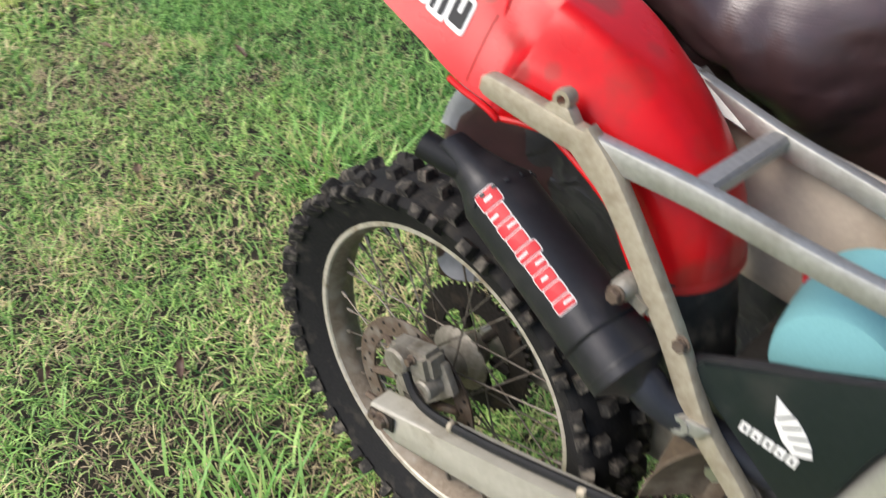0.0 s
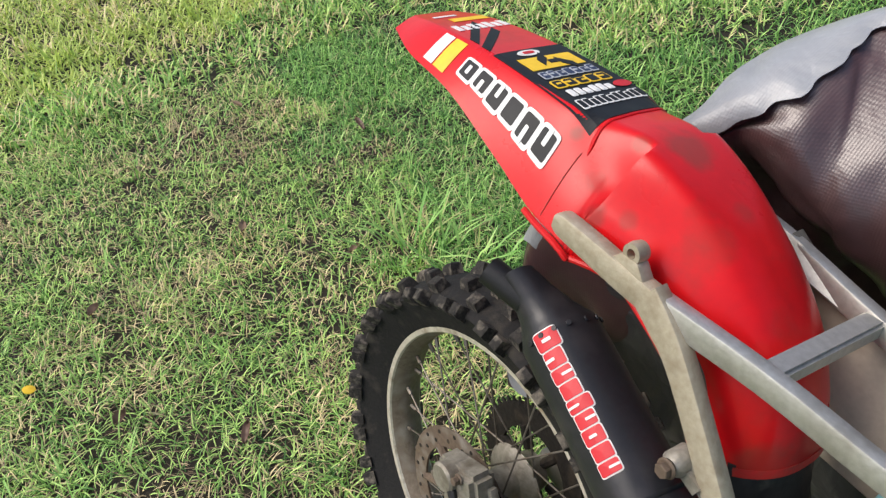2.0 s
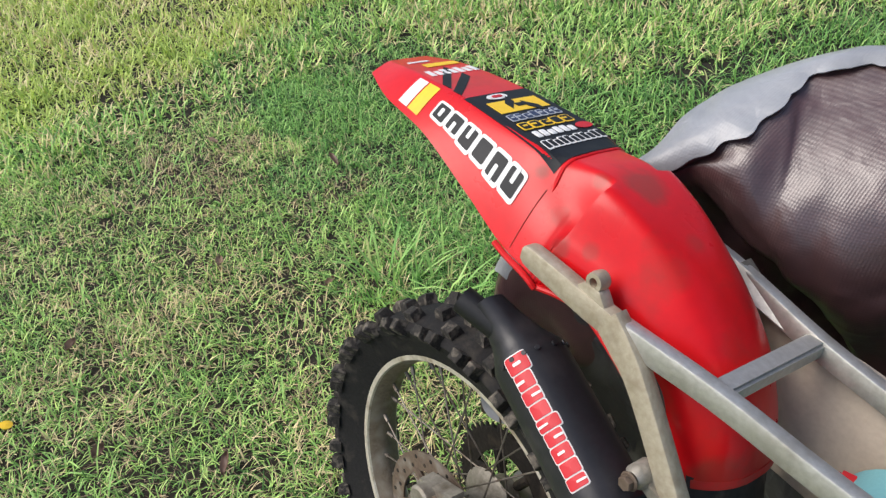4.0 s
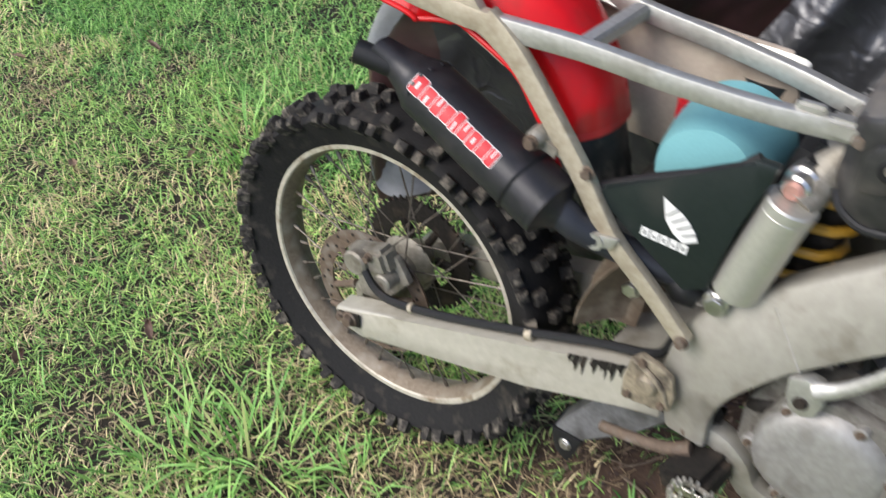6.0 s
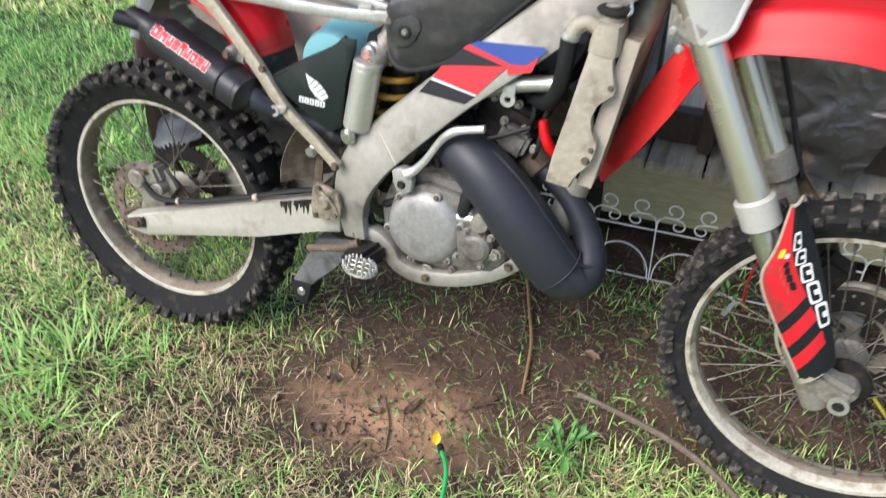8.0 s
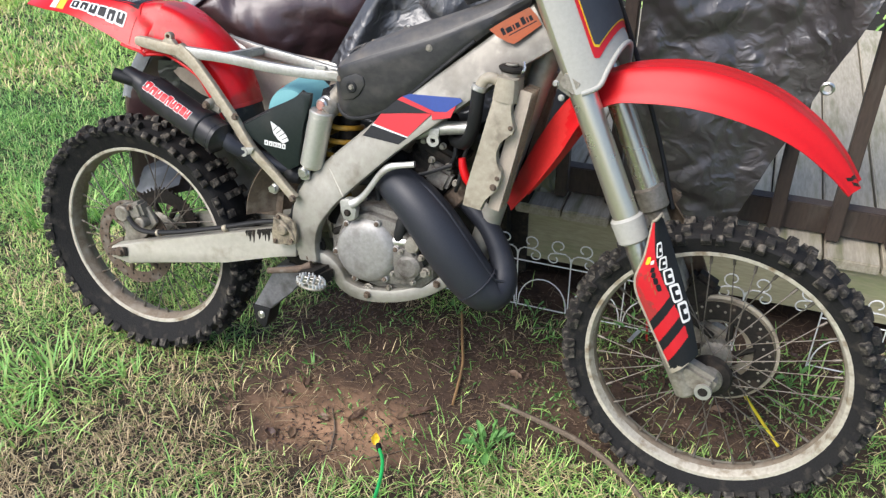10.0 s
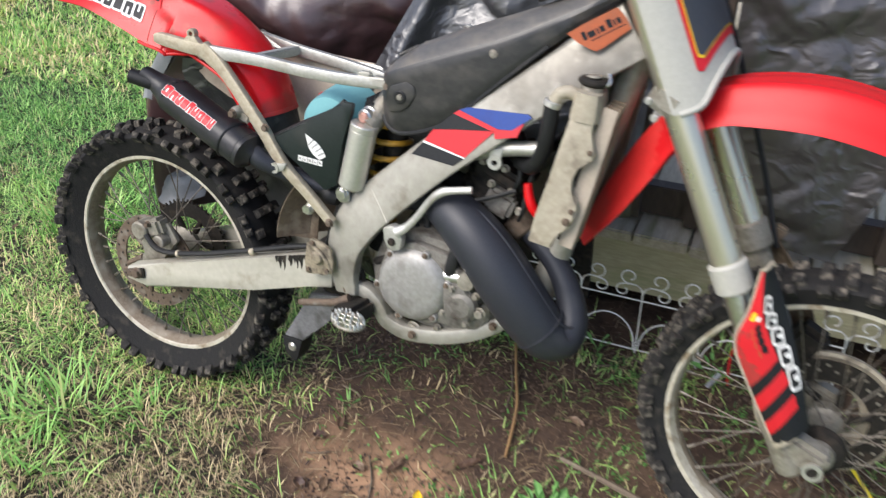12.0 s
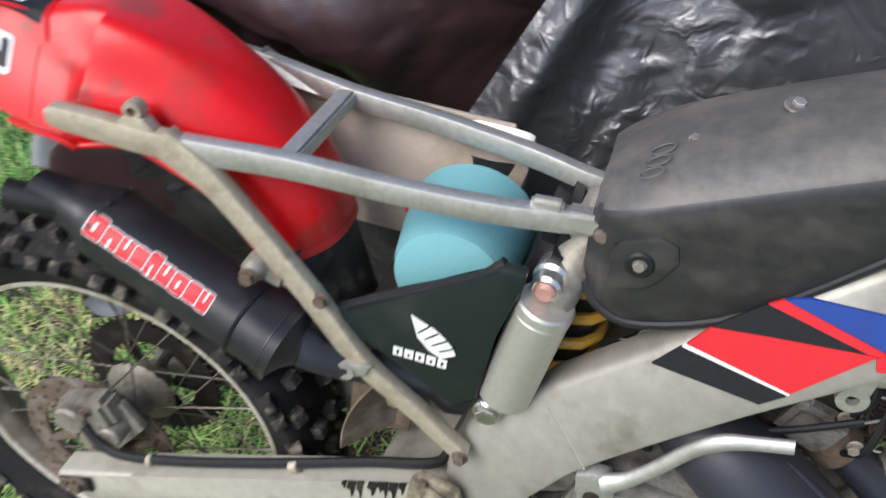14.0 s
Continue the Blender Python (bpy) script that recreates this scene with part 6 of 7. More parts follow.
xs = np.concatenate([[-150, -60, -25, -12, -8, -6], np.arange(-4.5, 0.1, 0.06), np.arange(0.1, 2.1, 0.014), np.arange(2.1, 3.0, 0.06), [3.5, 5, 8, 14, 30, 70, 150]])
ys = np.concatenate([[-150, -60, -25, -10, -5, -3], np.arange(-1.8, -0.4, 0.06), np.arange(-0.4, 0.7, 0.014), np.arange(0.7, 5.0, 0.06), [6, 8, 12, 20, 40, 80, 150]])


def clods(x, y):
    """Crumbs and lumps of loose soil."""
    return 0.008 * max(0, fbm(x * 12, y * 12, 5.0)) + 0.0035 * fbm(x * 38, y * 38, 9.0, 2)


gv = [(x, y, (hill(x, y) + (clods(x, y) * bare(x, y) if 0.1 < x < 2.1 and -0.4 < y < 0.7 else 0.0)) if abs(x) < 7 and abs(y) < 7 else 0.0) for x in xs for y in ys]
ny = len(ys)
gf = [(i * ny + j, (i + 1) * ny + j, (i + 1) * ny + j + 1, i * ny + j + 1) for i in range(len(xs) - 1) for j in range(ny - 1)]
gm = bpy.data.meshes.new("ground")
gm.from_pydata(gv, [], gf)
GROUND = mat("soil_and_shaded_thatch", (0.078, 0.047, 0.029), (0.036, 0.022, 0.015), (0.125, 0.078, 0.05), rough=0.95, scale=4.5, fine=60, bump=0.8, dirt=0.5)
att = gm.attributes.new("lawn", "FLOAT", "POINT")
att.data.foreach_set("value", [1 - bare(x, y) if abs(x) < 7 and abs(y) < 7 else 1.0 for x in xs for y in ys])
gt = GROUND.node_tree
an = gt.nodes.new("ShaderNodeAttribute")
an.attribute_name = "lawn"
gx = gt.nodes.new("ShaderNodeMix")
gx.data_type = "RGBA"
gl = gt.nodes["Principled BSDF"].inputs["Base Color"].links[0].from_socket
# Thatch is near black: the shade between blades is put into its colour.
gx.inputs[7].default_value = (0.02, 0.016, 0.009, 1)
gt.links.new(an.outputs["Fac"], gx.inputs[0])
gt.links.new(gl, gx.inputs[6])
gt.links.new(gx.outputs[2], gt.nodes["Principled BSDF"].inputs["Base Color"])
at2 = gm.attributes.new("tan", "FLOAT", "POINT")
at2.data.foreach_set("value", [max(0.0, min(1.0, 1.25 - math.hypot((x - 0.64) / 0.22, (y + 0.13) / 0.13) + 0.5 * fbm(x * 7, y * 7, 2.0))) if abs(x) < 3 and abs(y) < 3 else 0.0 for x in xs for y in ys])
an2 = gt.nodes.new("ShaderNodeAttribute")
an2.attribute_name = "tan"
gx2 = gt.nodes.new("ShaderNodeMix")
gx2.data_type = "RGBA"
gx2.inputs[7].default_value = (0.36, 0.215, 0.125, 1)
gt.links.new(an2.outputs["Fac"], gx2.inputs[0])
gt.links.new(gx.outputs[2], gx2.inputs[6])
gt.links.new(gx2.outputs[2], gt.nodes["Principled BSDF"].inputs["Base Color"])
at3 = gm.attributes.new("yard", "FLOAT", "POINT")
at3.data.foreach_set("value", [1.0 if abs(x) > 5.5 or abs(y) > 5.5 else min(1.0, max(0.0, max(x - 2.2, -1.0 - y))) for x in xs for y in ys])
an3 = gt.nodes.new("ShaderNodeAttribute")
an3.attribute_name = "yard"
gn3 = gt.nodes.new("ShaderNodeTexNoise")
gn3.inputs["Scale"].default_value, gn3.inputs["Detail"].default_value = 1.4, 8
gr3 = gt.nodes.new("ShaderNodeMix")
gr3.data_type = "RGBA"
gr3.inputs[6].default_value, gr3.inputs[7].default_value = (0.075, 0.12, 0.035, 1), (0.17, 0.21, 0.075, 1)
gt.links.new(gn3.outputs["Fac"], gr3.inputs[0])
gx3 = gt.nodes.new("ShaderNodeMix")
gx3.data_type = "RGBA"
gt.links.new(an3.outputs["Fac"], gx3.inputs[0])
gt.links.new(gx2.outputs[2], gx3.inputs[6])
gt.links.new(gr3.outputs[2], gx3.inputs[7])
gt.links.new(gx3.outputs[2], gt.nodes["Principled BSDF"].inputs["Base Color"])
tagged(part("ground", gm, GROUND, None), "brown bare soil, and thatch darkened as shaded, under a mown lawn", "ground", kind="structure")


def blades(name, spots, material, label, parent=None, category="grass", kind="stuff"):
    """One mesh of thin bent blades. spots: rows of x, y, z, length, width, heading, lean, curl."""
    s = np.array(spots, float)
    n = len(s)
    x, y, z, L, w, h, lean, curl = s.T
    dx, dy = np.cos(h), np.sin(h)
    px, py = -dy, dx
    v = np.zeros((n, 7, 3))
    for k, t, wk in ((0, 0.0, 1.0), (1, 0.0, -1.0), (2, 0.38, 0.95), (3, 0.38, -0.95), (4, 0.72, 0.7), (5, 0.72, -0.7), (6, 1.0, 0.0)):
        a = lean + curl * t
        reach, up = L * t * np.sin(a), L * t * np.cos(a)
        v[:, k, 0] = x + dx * reach + px * w * wk / 2
        v[:, k, 1] = y + dy * reach + py * w * wk / 2
        v[:, k, 2] = z + up
    me = bpy.data.meshes.new(name)
    me.vertices.add(n * 7)
    me.vertices.foreach_set("co", v.ravel())
    base = (np.arange(n) * 7)[:, None]
    loops = np.concatenate([base + np.array([0, 1, 3, 2]), base + np.array([2, 3, 5, 4]), base + np.array([4, 5, 6])], axis=1)
    me.loops.add(n * 11)
    me.loops.foreach_set("vertex_index", loops.ravel().astype(np.int32))
    me.polygons.add(n * 3)
    starts = np.stack([np.arange(n) * 11, np.arange(n) * 11 + 4, np.arange(n) * 11 + 8], 1)
    me.polygons.foreach_set("loop_start", starts.ravel().astype(np.int32))
    me.update(calc_edges=True)
    me.validate()
    return tagged(part(name, me, material, parent, smooth=False), label, category, kind=kind)


rng = np.random.default_rng(4)


def scatter(count, x0, x1, y0, y1, keep):
    out = []
    pts = rng.uniform((x0, y0), (x1, y1), (count, 2))
    r = rng.random(count)
    for (x, y), k in zip(pts, r):
        if k < keep(x, y):
            out.append((x, y))
    return out


def lawn_keep(x, y):
    if y > 0.62 and x > 0.2:
        return 0.0
    return (1.0 - 0.95 * bare(x, y)) * min(1, max(0.3, 0.72 + 0.6 * fbm(x * 2.2, y * 2.2, 11.0) + 0.5 * fbm(x * 9, y * 9, 17.0)))


def rows_for(pts, lmin, lmax, wmin, wmax, lean, curl):
    k = len(pts)
    p = np.array(pts)
    zz = np.array([hill(a, b) for a, b in pts]) - 0.004
    tall = np.array([1 + 0.35 * fbm(a * 1.7, b * 1.7, 20.0) for a, b in pts])
    return np.stack([p[:, 0], p[:, 1], zz, rng.uniform(lmin, lmax, k) * tall, rng.uniform(wmin, wmax, k), rng.uniform(0, 6.283, k), rng.uniform(0.1, lean, k), rng.uniform(0, curl, k)], 1)


near_pts = scatter(330000, -2.0, 2.3, -1.1, 1.3, lawn_keep)
dry = [rng.random() < 0.85 * math.exp(-((x - 0.25) ** 2 / 0.3 + (y + 0.3) ** 2 / 0.1)) + 1.1 * max(0.0, fbm(x * 2.6, y * 2.6, 91.0) - 0.05) for x, y in near_pts]
lush = [y > 0.5 + 0.25 * fbm(x * 2.5, y * 2.5, 33.0) and x < 0.1 for x, y in near_pts]
blades("lawn_grass", rows_for([p for p, l_ in zip(near_pts, lush) if l_], 0.026, 0.062, 0.002, 0.004, 1.4, 1.6), LAWN_LUSH, "lush green lawn grass beside the heap")
near_pts, dry = [p for p, l_ in zip(near_pts, lush) if not l_], [d_ for d_, l_ in zip(dry, lush) if not l_]
blades("lawn_grass", rows_for([p for p, d_ in zip(near_pts, dry) if not d_], 0.024, 0.06, 0.0018, 0.0036, 1.4, 1.6), LAWN, "short green lawn grass mixed with dry yellow blades")
blades("dry_grass", rows_for([p for p, d_ in zip(near_pts, dry) if d_], 0.02, 0.055, 0.0014, 0.003, 1.4, 1.4), DRY, "dry yellow brown grass in patches of the lawn")
far_pts = scatter(230000, -4.6, -0.4, -1.2, 4.6, lambda x, y: 0.0 if (x > -2.0 and -1.1 < y < 1.3) else lawn_keep(x, y))
sunny = [x < -2.15 + 0.35 * fbm(x * 2, y * 2, 40.0) - 0.25 * y for x, y in far_pts]
deep = [not s and x + 0.3 * fbm(x * 2, y * 2, 44.0) > -1.35 + 0.12 * y for (x, y), s in zip(far_pts, sunny)]
blades("lawn_grass", rows_for([p for p, s, d_ in zip(far_pts, sunny, deep) if not s and not d_], 0.035, 0.085, 0.004, 0.0075, 1.15, 1.0), LAWN, "short green lawn grass further from the motorcycle")
blades("lawn_grass", rows_for([p for p, d_ in zip(far_pts, deep) if d_], 0.035, 0.085, 0.003, 0.006, 1.25, 1.1), LAWN_LUSH, "deep green lawn grass beside the deck, with shade put into its colour")
blades("lawn_grass", rows_for([p for p, s in zip(far_pts, sunny) if s], 0.035, 0.085, 0.004, 0.0075, 1.15, 1.0), LAWN_SUNNY, "lawn grass further from the motorcycle, with sunlight put into its yellow green")
long_pts = scatter(9000, -2.4, 1.2, -1.0, 1.6, lambda x, y: lawn_keep(x, y) * max(0.0, 0.35 + 1.1 * fbm(x * 3.3, y * 3.3, 60.0)))
blades("long_grass", rows_for(long_pts, 0.05, 0.11, 0.003, 0.0048, 1.4, 1.5), WEED, "longer bright green blades standing out of the lawn")
def outer_keep(x, y):
    if (-4.6 < x < -0.4 and -1.2 < y < 4.6) or (-2.0 < x < 2.3 and -1.1 < y < 1.3) or (0.1 < x < 4.1 and 0.55 < y < 2.7):
        return 0.0
    return 1.0


out_pts = scatter(90000, -12, 9, -8, 12, outer_keep)
blades("lawn_grass", rows_for(out_pts, 0.05, 0.11, 0.012, 0.03, 1.2, 1.0), LAWN, "distant green lawn grass")

straw_pts = scatter(38000, -1.6, 2.2, -0.9, 0.75, lambda x, y: 0.3 + 0.5 * math.exp(-((x - 0.6) ** 2 / 0.6 + (y + 0.15) ** 2 / 0.15)) - 0.12 * bare(x, y))
sr = rows_for(straw_pts, 0.012, 0.07, 0.0008, 0.0022, 1.5, 0.25)
sr[:, 6] = rng.uniform(1.15, 1.55, len(sr))
sr[:, 2] += rng.uniform(0.004, 0.016, len(sr))
blades("dry_straw", sr, STRAW, "dry straw and dead grass lying on the soil", category="straw")


lit_pts = scatter(34000, 0.0, 2.1, -0.35, 0.65, lambda x, y: 0.12 + 0.9 * bare(x, y) * max(0.0, 0.4 + fbm(x * 4, y * 4, 71.0)))
lr = rows_for(lit_pts, 0.003, 0.016, 0.0015, 0.006, 1.5, 0.5)
lr[:, 6] = rng.uniform(1.1, 1.6, len(lr))
lr[:, 2] += rng.uniform(0.003, 0.01, len(lr))
blades("leaf_litter", lr, LITTER, "crumbled brown and grey leaf litter on the soil", category="leaf litter")
clov = scatter(30000, -0.4, 2.1, -0.5, 0.65, lambda x, y: max(0.0, 1.3 * fbm(x * 4.5, y * 4.5, 83.0) - 0.12) * (1.0 if bare(x, y) > 0.2 and y > -0.05 else 0.3))
cl = rows_for(clov, 0.006, 0.02, 0.003, 0.006, 1.4, 0.8)
cl[:, 2] += rng.uniform(0.003, 0.014, len(cl))
blades("creeping_weed", cl, LAWN_DEEP, "low creeping green weeds on the soil", category="weed")


def tuft(name, x, y, count, lmin, lmax, w, spread, label, lean=0.9, material=None):
    p = np.array([(x, y)]) + rng.normal(0, spread, (count, 2))
    r = rows_for([tuple(a) for a in p], lmin, lmax, w * 0.7, w * 1.2, lean, 0.9)
    r[:, 5] = np.arctan2(p[:, 1] - y, p[:, 0] - x) + rng.normal(0, 0.5, count)
    return blades(name, r, material or WEED, label, category="weed", kind="stuff")


for x, y, n, a, b, w, s in ((-0.84, 0.42, 60, 0.08, 0.2, 0.006, 0.06), (-0.7, 0.5, 50, 0.07, 0.17, 0.006, 0.06), (-1.65, -0.02, 70, 0.04, 0.09, 0.006, 0.13),
                            (-0.15, -0.26, 90, 0.06, 0.14, 0.006, 0.07), (-0.28, -0.33, 60, 0.05, 0.12, 0.006, 0.06), (0.02, -0.18, 40, 0.05, 0.11, 0.005, 0.05),
                            (-0.12, -0.44, 50, 0.05, 0.12, 0.006, 0.06), (-1.95, 0.1, 60, 0.04, 0.08, 0.007, 0.12), (0.95, -0.14, 80, 0.03, 0.08, 0.003, 0.07), (1.1, -0.16, 70, 0.03, 0.07, 0.003, 0.06),
                            (0.18, 0.1, 40, 0.05, 0.12, 0.004, 0.05), (0.95, 0.35, 50, 0.03, 0.08, 0.004, 0.09), (1.3, 0.55, 40, 0.03, 0.08, 0.004, 0.08), (0.48, 0.045, 10, 0.03, 0.06, 0.005, 0.008), (1.75, 0.35, 60, 0.04, 0.1, 0.005, 0.09), (1.62, 0.5, 40, 0.03, 0.09, 0.004, 0.08), *[(0.35 + 0.037 * k, 0.1 + 0.4 * ((k * 0.618) % 1) - 0.25 * (k % 3 == 0), 9, 0.015, 0.05, 0.003, 0.02) for k in range(40)]):
    tuft("weed_tuft", x, y, n, a, b, w, s, "tuft of long bright green weed grass in the lawn" if n > 10 else "few thin green grass blades on the soil", material=WEED if n > 10 else LAWN_DEEP)


def leaf_mesh(length, width, seed, cup=0.15, veined=True):
    """A cupped leaf with a pointed tip, lying flat."""
    r = random.Random(seed)
    g = []
    for i in range(9):
        t = i / 8
        wd = width * math.sin(math.pi * min(1, t * 0.94 + 0.05)) ** 0.75 * (1 + 0.12 * r.uniform(-1, 1))
        row = []
        for j in range(5):
            v = (j - 2) / 2
            row.append((length * (t - 0.5), wd * v / 2, cup * width * (v * v) * 0.5 + 0.1 * length * math.sin(t * 2.6) + 0.002 * r.uniform(-1, 1)))
        g.append(row)
    bm = sheet(g, 0.0006)
    me = bpy.data.meshes.new("leaf")
    bm.to_mesh(me)
    bm.free()
    return me


leaf_kinds = [leaf_mesh(0.042, 0.02, 1, 0.5), leaf_mesh(0.055, 0.018, 2, 0.6), leaf_mesh(0.034, 0.024, 3, 0.7)]
fixed = [(-1.16, 0.11), (-0.555, -0.15), (1.28, -0.1), (1.25, -0.06), (0.83, -0.02), (0.6, -0.13), (0.55, -0.2), (0.68, -0.09), (0.5, -0.22), (1.02, 0.2), (1.4, 0.3), (1.55, 0.25), (-0.9, 0.3), (-1.4, 0.6), (-0.75, -0.35), (-1.75, 0.35), (-0.4, 0.6), (-1.1, -0.3)]
for k in range(34):
    x, y = fixed[k] if k < len(fixed) else (random.uniform(0.3, 2.0), random.uniform(-0.2, 0.6))
    ob = part("fallen_leaf", leaf_kinds[k % 3], LEAF, None)
    ob.matrix_world = pose(x, y, hill(x, y) + (0.03 if x < 0 else 0.004), random.uniform(-12, 12), random.uniform(-12, 12), random.uniform(0, 360))
    tagged(ob, "curled brown fallen leaf on the ground", "leaf", "fallen leaves")

# broad-leaved plant and small sprouts
green_leaf = leaf_mesh(0.036, 0.0165, 8, 0.5)
BROAD = mat("broad_green_leaf", (0.15, 0.33, 0.085), (0.11, 0.26, 0.06), (0.22, 0.4, 0.13), rough=0.45, scale=30, bump=0.15)
for px_, py_, n, sc in ((1.03, -0.09, 26, 1.0), (1.3, 0.47, 7, 0.8), (1.72, 0.4, 9, 0.8), (0.78, 0.4, 6, 0.6), (1.0, 0.47, 6, 0.6)):
    plant = thing("broadleaf_weed", pose(px_, py_, hill(px_, py_)), "small green broad-leaved weed growing from the soil", "weed", "broad-leaved weeds")
    st = bmesh.new()
    for k in range(n):
        a, up = k * 2.4 + random.uniform(-0.5, 0.5), random.uniform(0.01, 0.06) * sc
        out = random.uniform(0.012, 0.04) * sc
        tip = Vector((math.cos(a) * out, math.sin(a) * out, up))
        tube([(0, 0, -0.004), tuple(tip * 0.5 + Vector((0, 0, 0.006))), tuple(tip)], 0.0011, 5, 2, st)
        lf = part("leaf", green_leaf, BROAD, plant)
        lf.matrix_local = Matrix.Translation(tip) @ Matrix.Rotation(a, 4, "Z") @ Matrix.Rotation(-radians(random.uniform(-10, 70)), 4, "Y") @ Matrix.Rotation(radians(random.uniform(-35, 35)), 4, "X") @ Matrix.Scale(sc * random.uniform(0.5, 1.15), 4) @ Matrix.Translation((0.028, 0, 0))
    part("stem", st, BROAD, plant)

# twigs and sticks
TWIG = mat("peeled_stick", (0.33, 0.2, 0.085), (0.26, 0.15, 0.06), (0.2, 0.12, 0.06), rough=0.6, scale=20, bump=0.2)
BARK = mat("bark_twig", (0.17, 0.13, 0.09), (0.1, 0.075, 0.055), (0.22, 0.18, 0.13), rough=0.85, scale=30, bump=0.4)
tagged(part("stick", tube([(0.9, 0.03, 0.008), (0.888, 0.11, 0.01), (0.872, 0.19, 0.014), (0.835, 0.29, 0.012), (0.795, 0.4, 0.01)], [0.0035, 0.0042, 0.0042, 0.0042, 0.004], 8, 4), TWIG, None), "bent pale brown stick lying on the soil", "stick")
tagged(part("twig", tube([(1.02, 0.07, 0.012), (1.12, 0.04, 0.02), (1.25, 0.0, 0.022), (1.36, -0.06, 0.014), (1.46, -0.16, 0.012)], [0.005, 0.007, 0.0075, 0.007, 0.005], 7, 4), BARK, None), "long grey brown twig lying on the soil", "twig")
for k in range(26):
    x, y, a, ln = random.uniform(0.25, 1.9), random.uniform(-0.15, 0.55), random.uniform(0, 6.28), random.uniform(0.05, 0.16)
    b = (x + math.cos(a) * ln, y + math.sin(a) * ln)
    m_ = ((x + b[0]) / 2 + 0.01, (y + b[1]) / 2)
    tagged(part("twig", tube([(x, y, hill(x, y) + 0.004), (*m_, hill(*m_) + 0.007), (*b, hill(*b) + 0.004)], random.uniform(0.0012, 0.003), 5, 3), BARK, None), "thin broken twig on the soil", "twig", "twigs")

# small bright litter
GREEN_HOSE = mat("green_plastic", (0.02, 0.42, 0.09), (0.02, 0.36, 0.08), (0.02, 0.28, 0.07), rough=0.4, scale=30, bump=0.03)
cord = thing("garden_hose", pose(0, 0, 0), "thin bright green plastic hose with a dark end on the grass", "hose")
part("hose", tube([(0.79, -0.19, 0.03), (0.815, -0.225, 0.034), (0.83, -0.27, 0.03), (0.84, -0.34, 0.02), (0.845, -0.45, 0.014), (0.83, -0.6, 0.012)], 0.0045, 8, 4), GREEN_HOSE, cord)
part("connector", cyl((0.782, -0.178, 0.028), (0.793, -0.194, 0.03), 0.007, n=12), BLACK, cord, "black hose connector")
tagged(part("yellow_leaf", leaf_mesh(0.03, 0.02, 5, 0.4), S_YELLOW, None), "small yellow leaf standing in dry grass", "leaf").matrix_world = pose(0.768, -0.165, 0.03, 20, -50, 100)
rod = mat("yellow_rod", (0.8, 0.66, 0.03), (0.75, 0.6, 0.03), (0.6, 0.48, 0.04), rough=0.4, scale=20, bump=0.02)
tagged(part("marker_rod", tube([(1.585, 0.36, 0.012), (1.64, 0.26, 0.016), (1.7, 0.16, 0.012)], 0.004, 8, 3), rod, None), "thin yellow plastic rod lying on the soil", "rod")
tagged(part("flower", lathe([(0.001, -0.004), (0.012, -0.002), (0.014, 0.002), (0.001, 0.004)], (0, 0, 0), 10), S_YELLOW, None), "small orange flower in the lawn", "flower").matrix_world = pose(-0.95, -0.49, 0.028, 70, 0, 0)
tagged(part("flag_stake", tube([(1.335, 0.47, -0.01), (1.328, 0.47, 0.1), (1.352, 0.47, 0.24)], 0.0035, 8, 3), S_RED, None), "thin red stake standing by the wire fence", "stake")
tagged(part("metal_tag", block((1.3, 0.43, 0.035), (0.012, 0.05, 0.003), (20, 0, -30), 0.001), CHROME, None), "small silver metal tag on the soil", "tag")

# ---------- white wire border ----------
border = thing("wire_border_fence", pose(0, 0.5, 0), "low white scrolled wire border fence with rusty spots", "garden fence")
WR, PITCH = 0.0021, 0.158


def arc(cx, cz, r, a0, a1, r1=None, n=12):
    r1 = r if r1 is None else r1
    return [(cx + (r + (r1 - r) * k / n) * math.cos(radians(a0 + (a1 - a0) * k / n)), 0, cz + (r + (r1 - r) * k / n) * math.sin(radians(a0 + (a1 - a0) * k / n))) for k in range(n + 1)]


def wire_mesh(name, *paths):
    bm = bmesh.new()
    for p in paths:
        tube(p, WR, 6, 1, bm)
    me = bpy.data.meshes.new(name)
    bm.to_mesh(me)
    bm.free()
    me.materials.append(WIRE)
    return me


post_me = wire_mesh("post", [(0, 0, -0.05), (0, 0, 0.1), (0, 0, 0.205)])
arch_me = wire_mesh("arch", [(0.006, 0, 0.01), *[(x, 0, 0.02 + (z - 0.02) * 1.3) for x, _, z in arc(PITCH / 2, 0.02, PITCH / 2 - 0.006, 180, 0)], (PITCH - 0.006, 0, 0.01)])
rail_me = wire_mesh("rail", [(0, 0, 0), (PITCH, 0, 0)])
scroll_me = wire_mesh("scroll", [(0.0, 0, 0.175), (0.001, 0, 0.195), (0.006, 0, 0.21), (0.018, 0, 0.218), (0.034, 0, 0.218), *arc(0.038, 0.241, 0.023, -80, 250, 0.011)], [(0.03, 0, 0.219), (0.046, 0, 0.216), *arc(0.051, 0.196, 0.019, 80, -230, 0.009)])
for x0, count in ((0.934 - 4 * PITCH, 9), (1.762, 3)):
    for k in range(count):
        x = x0 + PITCH * k
        part("post", post_me, WIRE, border).location.x = x
        part("scroll", scroll_me, WIRE, border).location.x = x
        ob = part("scroll", scroll_me, WIRE, border)
        ob.location.x, ob.scale.x = x, -1
        if k < count - 1:
            for nm, me, z in (("arch", arch_me, 0), ("rail", rail_me, 0.172), ("rail", rail_me, 0.008)):
                part(nm, me, WIRE, border).location = (x, 0.0, z)

